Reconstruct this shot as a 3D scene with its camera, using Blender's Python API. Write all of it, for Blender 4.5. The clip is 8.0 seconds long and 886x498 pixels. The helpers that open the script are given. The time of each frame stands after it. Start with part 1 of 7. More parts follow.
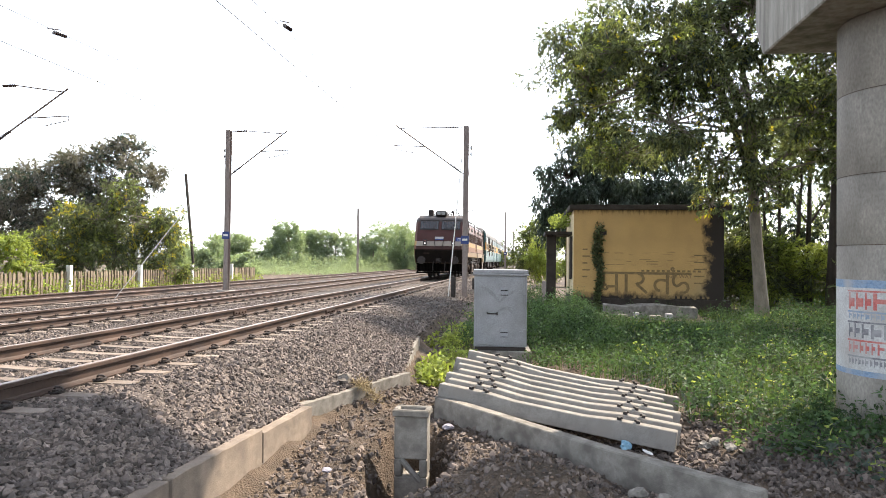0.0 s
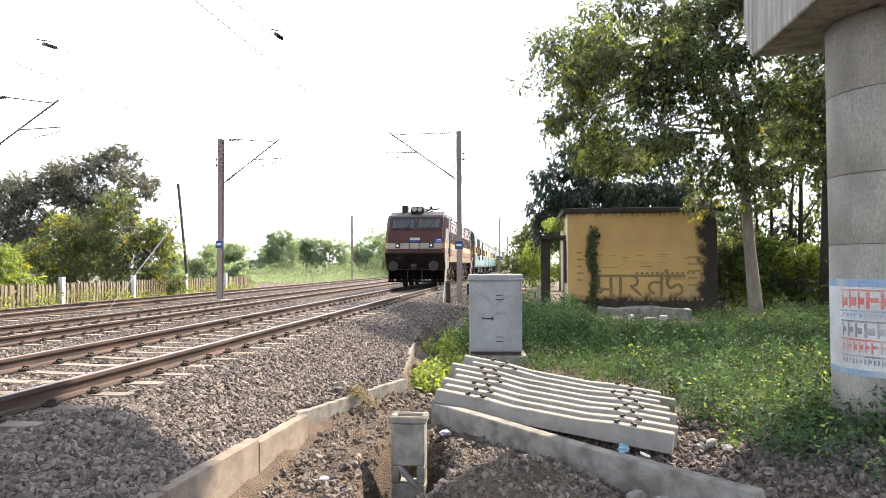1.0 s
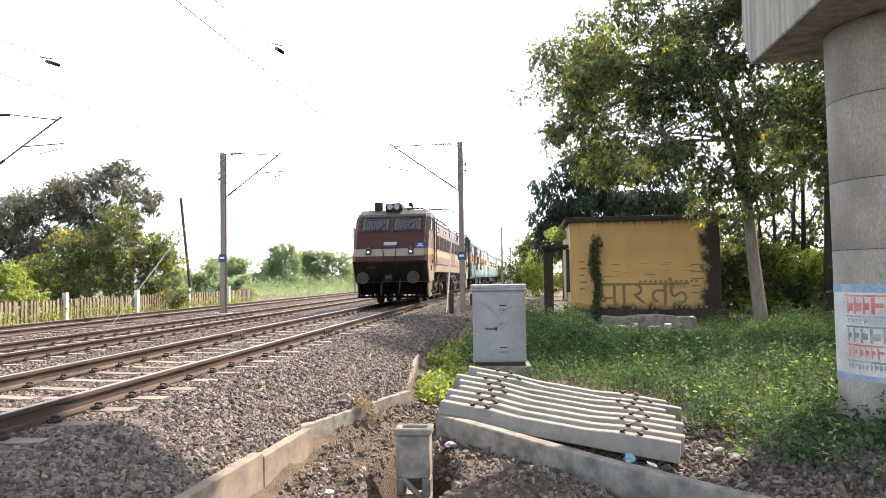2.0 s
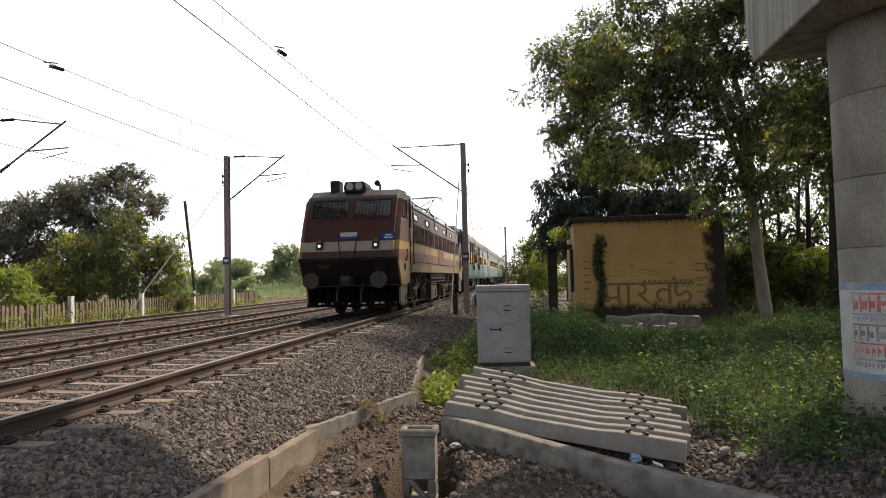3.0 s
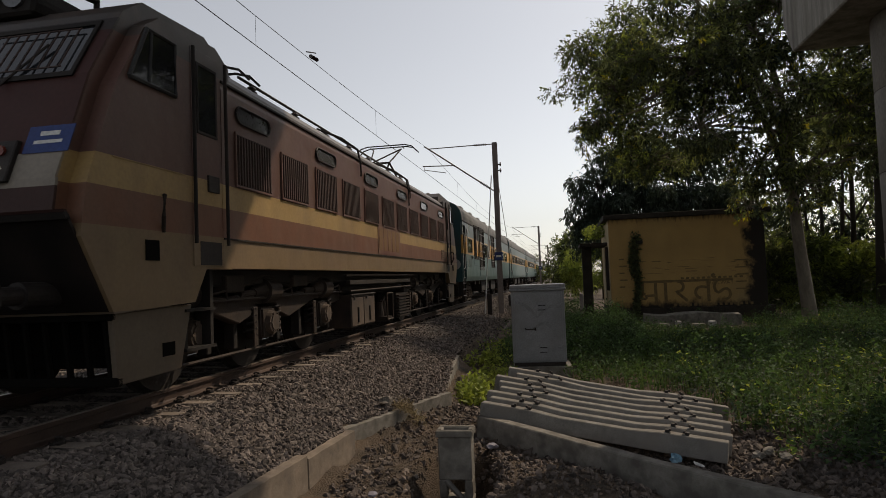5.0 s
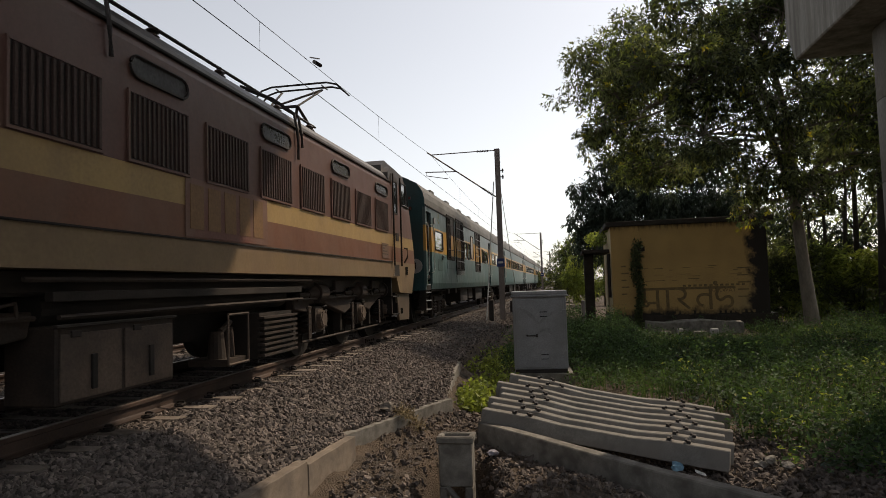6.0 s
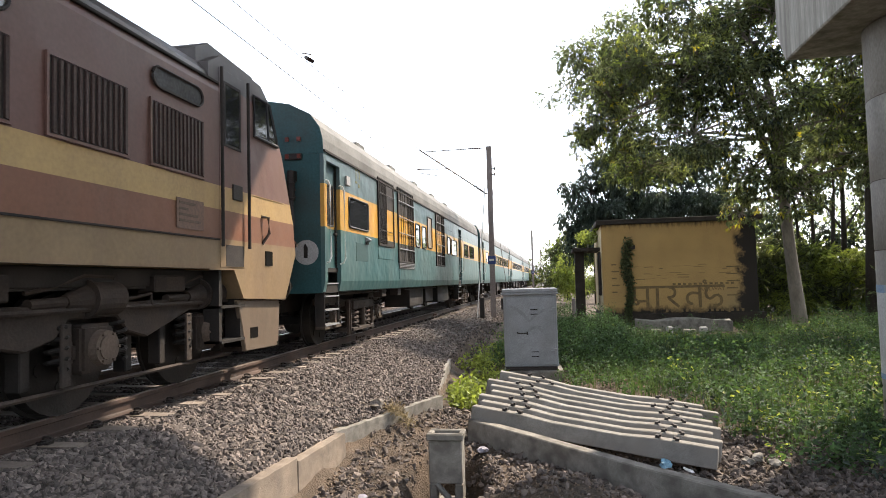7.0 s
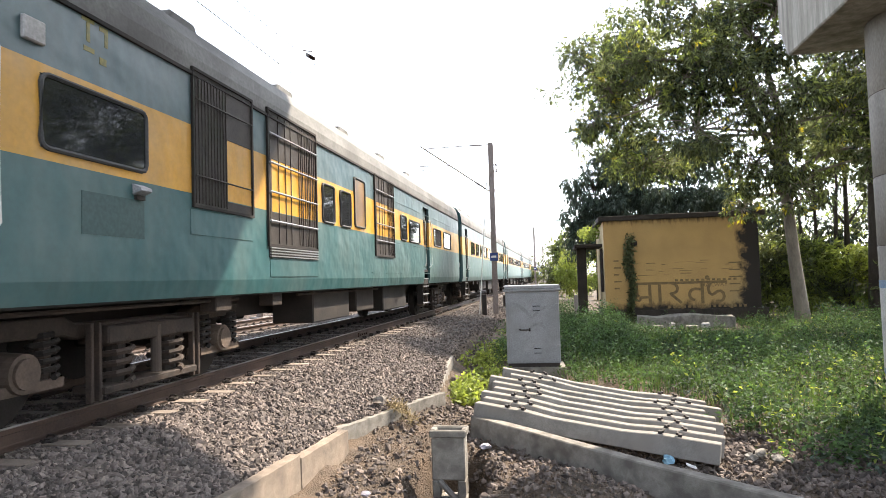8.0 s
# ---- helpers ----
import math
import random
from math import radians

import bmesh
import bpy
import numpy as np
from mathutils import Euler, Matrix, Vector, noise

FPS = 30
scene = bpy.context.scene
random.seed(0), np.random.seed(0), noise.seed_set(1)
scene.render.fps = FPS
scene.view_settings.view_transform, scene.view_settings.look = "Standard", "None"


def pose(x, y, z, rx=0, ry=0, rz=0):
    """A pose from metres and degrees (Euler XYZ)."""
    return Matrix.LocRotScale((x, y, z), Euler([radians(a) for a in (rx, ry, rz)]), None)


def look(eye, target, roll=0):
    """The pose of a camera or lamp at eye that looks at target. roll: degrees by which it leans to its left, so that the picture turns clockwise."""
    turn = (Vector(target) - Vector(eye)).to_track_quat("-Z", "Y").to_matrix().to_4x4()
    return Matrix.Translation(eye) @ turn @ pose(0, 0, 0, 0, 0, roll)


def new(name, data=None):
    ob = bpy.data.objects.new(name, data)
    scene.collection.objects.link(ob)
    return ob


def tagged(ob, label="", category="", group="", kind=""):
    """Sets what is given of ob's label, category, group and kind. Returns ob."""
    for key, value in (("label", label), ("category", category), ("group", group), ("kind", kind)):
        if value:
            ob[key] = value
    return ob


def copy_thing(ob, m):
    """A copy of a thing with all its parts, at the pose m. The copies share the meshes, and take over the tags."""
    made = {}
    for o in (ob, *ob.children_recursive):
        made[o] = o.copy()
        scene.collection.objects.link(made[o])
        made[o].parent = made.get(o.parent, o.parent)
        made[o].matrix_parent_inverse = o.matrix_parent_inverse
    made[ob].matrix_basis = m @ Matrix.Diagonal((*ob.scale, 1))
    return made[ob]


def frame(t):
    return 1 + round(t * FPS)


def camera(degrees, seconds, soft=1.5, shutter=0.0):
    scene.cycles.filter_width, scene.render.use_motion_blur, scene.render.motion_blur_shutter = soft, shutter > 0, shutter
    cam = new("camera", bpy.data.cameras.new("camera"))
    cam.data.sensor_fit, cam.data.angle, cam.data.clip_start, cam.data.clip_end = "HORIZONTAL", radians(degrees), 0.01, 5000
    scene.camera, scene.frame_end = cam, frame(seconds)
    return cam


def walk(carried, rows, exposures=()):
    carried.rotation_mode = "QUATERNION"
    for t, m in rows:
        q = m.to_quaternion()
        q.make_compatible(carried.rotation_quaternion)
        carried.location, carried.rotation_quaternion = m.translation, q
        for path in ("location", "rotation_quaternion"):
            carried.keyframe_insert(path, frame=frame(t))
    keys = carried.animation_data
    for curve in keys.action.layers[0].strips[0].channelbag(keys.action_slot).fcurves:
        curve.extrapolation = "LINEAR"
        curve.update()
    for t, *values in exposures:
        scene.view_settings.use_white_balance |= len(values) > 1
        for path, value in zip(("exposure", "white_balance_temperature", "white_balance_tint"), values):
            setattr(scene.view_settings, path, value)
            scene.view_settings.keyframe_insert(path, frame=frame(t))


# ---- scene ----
# Camera: held by hand at one spot, turning slowly
EYE = Vector((0.0, 0.0, 1.085))
cam = camera(69.0, 8.0, soft=0.8, shutter=0.04)


def aim(yaw, pitch, roll):
    y, p = radians(yaw), radians(pitch)
    ahead = Vector((-math.sin(y) * math.cos(p), math.cos(y) * math.cos(p), math.sin(p)))
    return look(EYE, EYE + ahead, roll)


TURNS = [(0.0, 7.347, 0.99, 0.686), (0.5, 6.704, 1.538, 0.199), (1.0, 6.835, 1.492, -0.224), (1.5, 6.917, 2.29, -0.599),
         (3.0, 7.387, 2.546, -1.391), (3.5, 7.639, 2.435, -1.346), (4.0, 9.029, 2.481, -2.056), (5.5, 10.539, 2.904, -2.058),
         (6.0, 10.49, 3.203, -1.837), (6.5, 9.978, 3.015, -1.5), (7.0, 9.714, 2.932, -1.538), (7.5, 9.406, 2.852, -1.302),
         (8.0, 9.901, 2.666, -1.746)]
walk(cam, [(t, aim(a, b, c)) for t, a, b, c in TURNS],
     exposures=[(t, e, 6250 if e > 1.4 else (6650 if e > 1.0 else 6850), 10 if e > 1.4 else 11) for t, e in ((0.0, 2.16), (1.0, 2.39), (1.6, 2.46), (2.8, 1.36), (3.5, 0.2), (4.0, -0.15), (4.6, -0.25), (5.7, -0.18), (6.0, 0.1), (6.5, 1.28), (7.0, 1.88),
                                          (7.5, 2.16), (8.0, 2.46))])

# World and sun: sun high ahead on the right, thin bright haze
SUN = Vector((0.43, 0.51, 0.745)).normalized()
world = bpy.data.worlds.new("world")
scene.world = world
world.use_nodes = True
wn = world.node_tree
sky = wn.nodes.new("ShaderNodeTexSky")
sky.sky_type = "NISHITA"
sky.sun_disc = False
sky.sun_elevation = math.asin(SUN.z)
sky.sun_rotation = math.atan2(SUN.x, SUN.y)
sky.air_density, sky.dust_density, sky.ozone_density = 1.0, 1.2, 1.0
haze = wn.nodes.new("ShaderNodeHueSaturation")
haze.inputs["Saturation"].default_value = 0.35
wn.links.new(sky.outputs[0], haze.inputs["Color"])
wn.links.new(haze.outputs[0], wn.nodes["Background"].inputs[0])
wn.nodes["Background"].inputs[1].default_value = 0.15
sun = new("sun", bpy.data.lights.new("sun", "SUN"))
sun.data.energy, sun.data.angle, sun.data.color = 3.2, radians(0.7), (1.0, 0.85, 0.67)
sun.matrix_world = look(SUN * 60, (0, 0, 0))

# ---- materials ----


# factor on every base colour, so the sky shows brighter against them
COLOUR_CUT = 0.74


def mat(name, a, b=None, rough=0.8, scale=6.0, fine=60.0, bump=0.15, metal=0.0, dirt=None, dirt_at=0.6, spec=0.3, island=0.0, obrand=0.0,
        stretch=(1, 1, 1), depth=0.01):
    """Two-scale noise between colours a and b, with fine grain in the bump and patches of dirt."""
    m = bpy.data.materials.new(name)
    m.use_nodes = True
    n, l = m.node_tree.nodes, m.node_tree.links
    p = n["Principled BSDF"]
    b = b or tuple(c * 0.7 for c in a)
    # sky brightness is put into the colours: each is cut by a quarter
    a, b = tuple(c * COLOUR_CUT for c in a), tuple(c * COLOUR_CUT for c in b)
    dirt = dirt and tuple(c * COLOUR_CUT for c in dirt)
    tc, mp = n.new("ShaderNodeTexCoord"), n.new("ShaderNodeMapping")
    mp.inputs["Scale"].default_value = stretch
    l.new(tc.outputs["Object"], mp.inputs[0])
    n1, n2 = n.new("ShaderNodeTexNoise"), n.new("ShaderNodeTexNoise")
    n1.inputs["Scale"].default_value, n1.inputs["Detail"].default_value, n1.inputs["Roughness"].default_value = scale, 6, 0.65
    n2.inputs["Scale"].default_value, n2.inputs["Detail"].default_value = fine, 3
    l.new(mp.outputs[0], n1.inputs["Vector"]), l.new(mp.outputs[0], n2.inputs["Vector"])
    mix = n.new("ShaderNodeMix")
    mix.data_type = "RGBA"
    ramp = n.new("ShaderNodeValToRGB")
    ramp.color_ramp.elements[0].position, ramp.color_ramp.elements[1].position = 0.32, 0.68
    l.new(n1.outputs["Fac"], ramp.inputs[0]), l.new(ramp.outputs[0], mix.inputs[0])
    mix.inputs[6].default_value, mix.inputs[7].default_value = (*a, 1), (*b, 1)
    col = mix.outputs[2]
    g = n.new("ShaderNodeMix")
    g.data_type, g.blend_type = "RGBA", "OVERLAY"
    g.inputs[0].default_value = 0.45
    l.new(col, g.inputs[6]), l.new(n2.outputs["Fac"], g.inputs[7])
    col = g.outputs[2]
    if island or obrand:
        if island:
            src = n.new("ShaderNodeNewGeometry").outputs["Random Per Island"]
        else:
            src = n.new("ShaderNodeObjectInfo").outputs["Random"]
        mr = n.new("ShaderNodeMapRange")
        mr.inputs[3].default_value, mr.inputs[4].default_value = 1 - (island or obrand), 1 + (island or obrand)
        l.new(src, mr.inputs[0])
        v = n.new("ShaderNodeVectorMath")
        v.operation = "SCALE"
        l.new(col, v.inputs[0]), l.new(mr.outputs[0], v.inputs[3])
        col = v.outputs[0]
    if dirt:
        n3, r3, d = n.new("ShaderNodeTexNoise"), n.new("ShaderNodeValToRGB"), n.new("ShaderNodeMix")
        n3.inputs["Scale"].default_value, n3.inputs["Detail"].default_value = scale * 0.35, 7
        l.new(mp.outputs[0], n3.inputs["Vector"])
        r3.color_ramp.elements[0].position, r3.color_ramp.elements[1].position = dirt_at - 0.12, dirt_at + 0.12
        l.new(n3.outputs["Fac"], r3.inputs[0])
        d.data_type = "RGBA"
        l.new(r3.outputs[0], d.inputs[0]), l.new(col, d.inputs[6])
        d.inputs[7].default_value = (*dirt, 1)
        col = d.outputs[2]
    l.new(col, p.inputs["Base Color"])
    p.inputs["Roughness"].default_value, p.inputs["Metallic"].default_value = rough, metal
    p.inputs["Specular IOR Level"].default_value = spec
    if bump:
        bp = n.new("ShaderNodeBump")
        bp.inputs["Strength"].default_value, bp.inputs["Distance"].default_value = bump, depth
        l.new(n2.outputs["Fac"], bp.inputs["Height"]), l.new(bp.outputs[0], p.inputs["Normal"])
    return m


def banded(name, bands, dirt, rough=0.55, spec=0.35, streak=0.35, scale=1.5, wave=0.0):
    """Vehicle paint in level bands by height, faded and dusty. bands: (top height, colour) upward."""
    m = mat(name, (1, 1, 1), (0.8, 0.8, 0.8), rough=rough, scale=scale, fine=25, bump=0.04, spec=spec)
    n, l = m.node_tree.nodes, m.node_tree.links
    p = n["Principled BSDF"]
    old = p.inputs["Base Color"].links[0].from_socket
    tc, sep, mr, ramp = n.new("ShaderNodeTexCoord"), n.new("ShaderNodeSeparateXYZ"), n.new("ShaderNodeMapRange"), n.new("ShaderNodeValToRGB")
    l.new(tc.outputs["Object"], sep.inputs[0]), l.new(sep.outputs["Z"], mr.inputs[0])
    mr.inputs[1].default_value, mr.inputs[2].default_value = 0.0, 5.0
    l.new(mr.outputs[0], ramp.inputs[0])
    ramp.color_ramp.interpolation = "CONSTANT"
    e = ramp.color_ramp.elements
    e[0].position, e[0].color = 0.0, (*bands[0][1], 1)
    e[1].position, e[1].color = bands[0][0] / 5, (*bands[1][1], 1)
    for (z, _), (_, c) in zip(bands[1:-1], bands[2:]):
        k = e.new(z / 5)
        k.color = (*c, 1)
    mul = n.new("ShaderNodeMix")
    mul.data_type, mul.blend_type = "RGBA", "MULTIPLY"
    mul.inputs[0].default_value = 1
    l.new(ramp.outputs[0], mul.inputs[6]), l.new(old, mul.inputs[7])
    # dust streaks that run down the panels
    mp, ns, rs, d = n.new("ShaderNodeMapping"), n.new("ShaderNodeTexNoise"), n.new("ShaderNodeValToRGB"), n.new("ShaderNodeMix")
    mp.inputs["Scale"].default_value = (1.4, 1.4, 0.55)
    l.new(tc.outputs["Object"], mp.inputs[0]), l.new(mp.outputs[0], ns.inputs["Vector"])
    ns.inputs["Scale"].default_value, ns.inputs["Detail"].default_value = 1.6, 8
    rs.color_ramp.elements[0].position, rs.color_ramp.elements[1].position = 0.4, 0.8
    rs.color_ramp.elements[1].color = (streak * 2, streak * 2, streak * 2, 1)
    l.new(ns.outputs["Fac"], rs.inputs[0])
    d.data_type = "RGBA"
    l.new(rs.outputs[0], d.inputs[0]), l.new(mul.outputs[2], d.inputs[6])
    d.inputs[7].default_value = (*dirt, 1)
    l.new(d.outputs[2], p.inputs["Base Color"])
    d.inputs[7].default_value = (*(c * COLOUR_CUT for c in dirt), 1)
    if wave:
        # buckled sheet metal between the frames of the body
        wn_, wb = n.new("ShaderNodeTexNoise"), n.new("ShaderNodeBump")
        wn_.inputs["Scale"].default_value, wn_.inputs["Detail"].default_value = 2.2, 2
        wb.inputs["Strength"].default_value, wb.inputs["Distance"].default_value = wave, 0.06
        l.new(tc.outputs["Object"], wn_.inputs["Vector"]), l.new(wn_.outputs["Fac"], wb.inputs["Height"])
        l.new(p.inputs["Normal"].links[0].from_socket, wb.inputs["Normal"]), l.new(wb.outputs[0], p.inputs["Normal"])
    return m


def leafy(name, a, b, glow=0.35, island=0.45, rough=0.55):
    """Leaf: diffuse with light passing through, each leaf its own shade."""
    m = mat(name, a, b, rough=rough, scale=0.5, fine=8, bump=0, spec=0.25, island=island)
    n, l = m.node_tree.nodes, m.node_tree.links
    p, out = n["Principled BSDF"], n["Material Output"]
    col = p.inputs["Base Color"].links[0].from_socket
    t, mx = n.new("ShaderNodeBsdfTranslucent"), n.new("ShaderNodeMixShader")
    br = n.new("ShaderNodeMix")
    br.data_type, br.blend_type = "RGBA", "MULTIPLY"
    br.inputs[0].default_value = 1
    br.inputs[7].default_value = (1.45, 1.45, 0.75, 1)
    l.new(col, br.inputs[6]), l.new(br.outputs[2], t.inputs[0])
    mx.inputs[0].default_value = glow
    l.new(p.outputs[0], mx.inputs[1]), l.new(t.outputs[0], mx.inputs[2]), l.new(mx.outputs[0], out.inputs[0])
    return m


M = {
    "earth": mat("earth", (0.185, 0.135, 0.095), (0.105, 0.08, 0.06), 0.95, 5, 55, 1.0, depth=0.05, dirt=(0.05, 0.043, 0.036)),
    # darker than its loose stones: the gaps' shade is put into the bed
    "ballast_shaded_bed": mat("ballast_shaded_bed", (0.095, 0.076, 0.064), (0.05, 0.043, 0.038), 0.9, 14, 40, 1.0, depth=0.05),
    "stone": mat("ballast_stone", (0.195, 0.158, 0.136), (0.115, 0.097, 0.088), 0.85, 4, 70, 0.25, island=0.6),
    "stone_dark": mat("dusty_stone", (0.20, 0.16, 0.134), (0.105, 0.088, 0.08), 0.9, 4, 70, 0.3, island=0.6),
    "grit": mat("earth_grit", (0.20, 0.145, 0.105), (0.12, 0.09, 0.068), 0.95, 4, 70, 0.3, island=0.5),
    "rail": mat("rusty_rail", (0.066, 0.040, 0.030), (0.042, 0.028, 0.023), 0.7, 3, 60, 0.1, dirt=(0.11, 0.068, 0.05)),
    "rail_top": mat("worn_rail_head", (0.40, 0.31, 0.26), (0.30, 0.235, 0.20), 0.42, 3, 60, 0.02, metal=0.6),
    "sleeper": mat("sleeper_concrete", (0.29, 0.24, 0.20), (0.20, 0.165, 0.14), 0.9, 5, 60, 0.25, dirt=(0.2, 0.15, 0.12), obrand=0.2),
    "concrete": mat("grey_concrete", (0.295, 0.278, 0.252), (0.185, 0.175, 0.158), 0.88, 7, 110, 0.3, dirt=(0.24, 0.22, 0.195), obrand=0.08),
    "old_concrete": mat("old_concrete", (0.32, 0.298, 0.262), (0.225, 0.207, 0.18), 0.92, 16, 140, 0.4, dirt=(0.15, 0.137, 0.118), dirt_at=0.53, depth=0.008),
    "kerb": mat("sunlit_kerb_concrete", (0.36, 0.29, 0.225), (0.19, 0.155, 0.125), 0.92, 5, 140, 0.45, dirt=(0.16, 0.13, 0.11), dirt_at=0.58, depth=0.008),
    "pier": mat("pier_concrete", (0.37, 0.342, 0.30), (0.25, 0.23, 0.203), 0.85, 1.8, 40, 0.35, dirt=(0.12, 0.105, 0.09), dirt_at=0.57, stretch=(1, 1, 0.5)),
    "cap": mat("cap_concrete", (0.50, 0.47, 0.42), (0.27, 0.255, 0.225), 0.85, 3.0, 40, 0.3, stretch=(3, 3, 0.18), dirt=(0.16, 0.148, 0.128), dirt_at=0.58),
    "iron": mat("dark_iron", (0.06, 0.05, 0.045), (0.035, 0.03, 0.028), 0.65, 6, 60, 0.2, metal=0.4),
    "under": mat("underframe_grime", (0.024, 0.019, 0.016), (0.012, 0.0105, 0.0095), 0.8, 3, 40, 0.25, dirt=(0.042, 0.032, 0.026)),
    "dusty": mat("dusty_casting", (0.062, 0.042, 0.031), (0.025, 0.0195, 0.0165), 0.8, 3, 40, 0.3),
    "dusty_pale": mat("pale_dusty_steel", (0.145, 0.105, 0.078), (0.085, 0.063, 0.05), 0.85, 3, 40, 0.25, dirt=(0.055, 0.043, 0.036)),
    # flat black: black iron, and the dark of recesses painted on plates
    "hole": mat("black_iron_recess_shade", (0.008, 0.007, 0.006), None, 0.95, 3, 30, 0, spec=0.05),
    "amber_pane": mat("amber_painted_pane", (0.30, 0.18, 0.06), (0.20, 0.12, 0.045), 0.3, 3, 40, 0.03, dirt=(0.12, 0.075, 0.04), spec=0.5),
    "rubber": mat("grey_rubber", (0.075, 0.075, 0.075), (0.05, 0.05, 0.05), 0.7, 6, 50, 0.1),
    "white_dull": mat("dull_white_paint", (0.46, 0.45, 0.44), (0.36, 0.35, 0.34), 0.7, 3, 40, 0.05),
    "mast": mat("galvanised_mast", (0.30, 0.255, 0.235), (0.22, 0.18, 0.165), 0.6, 2, 40, 0.1, metal=0.3, stretch=(1, 1, 0.3)),
    "wire": mat("copper_wire", (0.05, 0.045, 0.04), None, 0.6, 3, 30, 0),
    "porcelain": mat("brown_porcelain", (0.06, 0.035, 0.03), None, 0.3, 3, 30, 0, spec=0.6),
    "cabinet": mat("cabinet_paint", (0.335, 0.34, 0.355), (0.25, 0.255, 0.268), 0.45, 2.2, 50, 0.05, dirt=(0.20, 0.195, 0.19), dirt_at=0.6),
    "hut": mat("yellow_plaster", (0.60, 0.385, 0.145), (0.47, 0.30, 0.12), 0.9, 0.9, 30, 0.25, dirt=(0.40, 0.29, 0.14), dirt_at=0.66),
    "hut_front": None,
    "hut_skylit": mat("skylit_plaster", (0.78, 0.66, 0.42), (0.66, 0.54, 0.33), 0.9, 1.4, 30, 0.2),
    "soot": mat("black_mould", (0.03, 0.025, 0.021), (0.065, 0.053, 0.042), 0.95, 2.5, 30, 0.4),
    "glass": mat("dark_glass", (0.02, 0.022, 0.026), (0.03, 0.032, 0.036), 0.04, 2, 30, 0, spec=0.7),
    "bark": mat("grey_bark", (0.27, 0.23, 0.185), (0.16, 0.135, 0.105), 0.9, 5, 40, 0.6, stretch=(1, 1, 0.3), depth=0.02),
    "bark_dark": mat("dark_bark", (0.075, 0.06, 0.05), (0.045, 0.038, 0.03), 0.9, 5, 40, 0.6, stretch=(1, 1, 0.3), depth=0.02),
    "leaf": leafy("green_leaf", (0.165, 0.186, 0.103), (0.095, 0.114, 0.068), 0.48, 0.65, rough=0.65),
    # leaf for far trees: distance haze is put into its pale colour
    "leaf_hazed": leafy("hazed_far_leaf", (0.31, 0.38, 0.27), (0.24, 0.30, 0.21), 0.5, 0.35),
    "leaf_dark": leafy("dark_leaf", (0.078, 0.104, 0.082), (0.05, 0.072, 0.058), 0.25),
    "leaf_brown": leafy("dusky_leaf", (0.20, 0.185, 0.17), (0.14, 0.135, 0.12), 0.35),
    "leaf_lime": leafy("lime_leaf", (0.32, 0.37, 0.10), (0.20, 0.26, 0.075), 0.45, 0.5),
    "leaf_yellow": leafy("yellow_leaf", (0.58, 0.49, 0.04), (0.38, 0.35, 0.04), 0.4),
    "weed": leafy("weed_leaf", (0.092, 0.155, 0.063), (0.046, 0.084, 0.036), 0.35, 0.6, rough=0.7),
    "grass": leafy("grass_blade", (0.12, 0.175, 0.06), (0.075, 0.12, 0.04), 0.3, 0.5),
    "straw": mat("dry_straw", (0.42, 0.33, 0.17), (0.3, 0.22, 0.11), 0.9, 5, 40, 0.2, island=0.3),
    "white": mat("white_paint", (0.78, 0.77, 0.74), (0.66, 0.65, 0.62), 0.7, 3, 40, 0.05),
    "blue_plate": mat("blue_enamel", (0.025, 0.055, 0.21), (0.02, 0.04, 0.16), 0.35, 3, 40, 0.02),
    "fence": mat("fence_concrete", (0.30, 0.235, 0.16), (0.16, 0.13, 0.095), 0.9, 3, 40, 0.2, obrand=0.25),
}


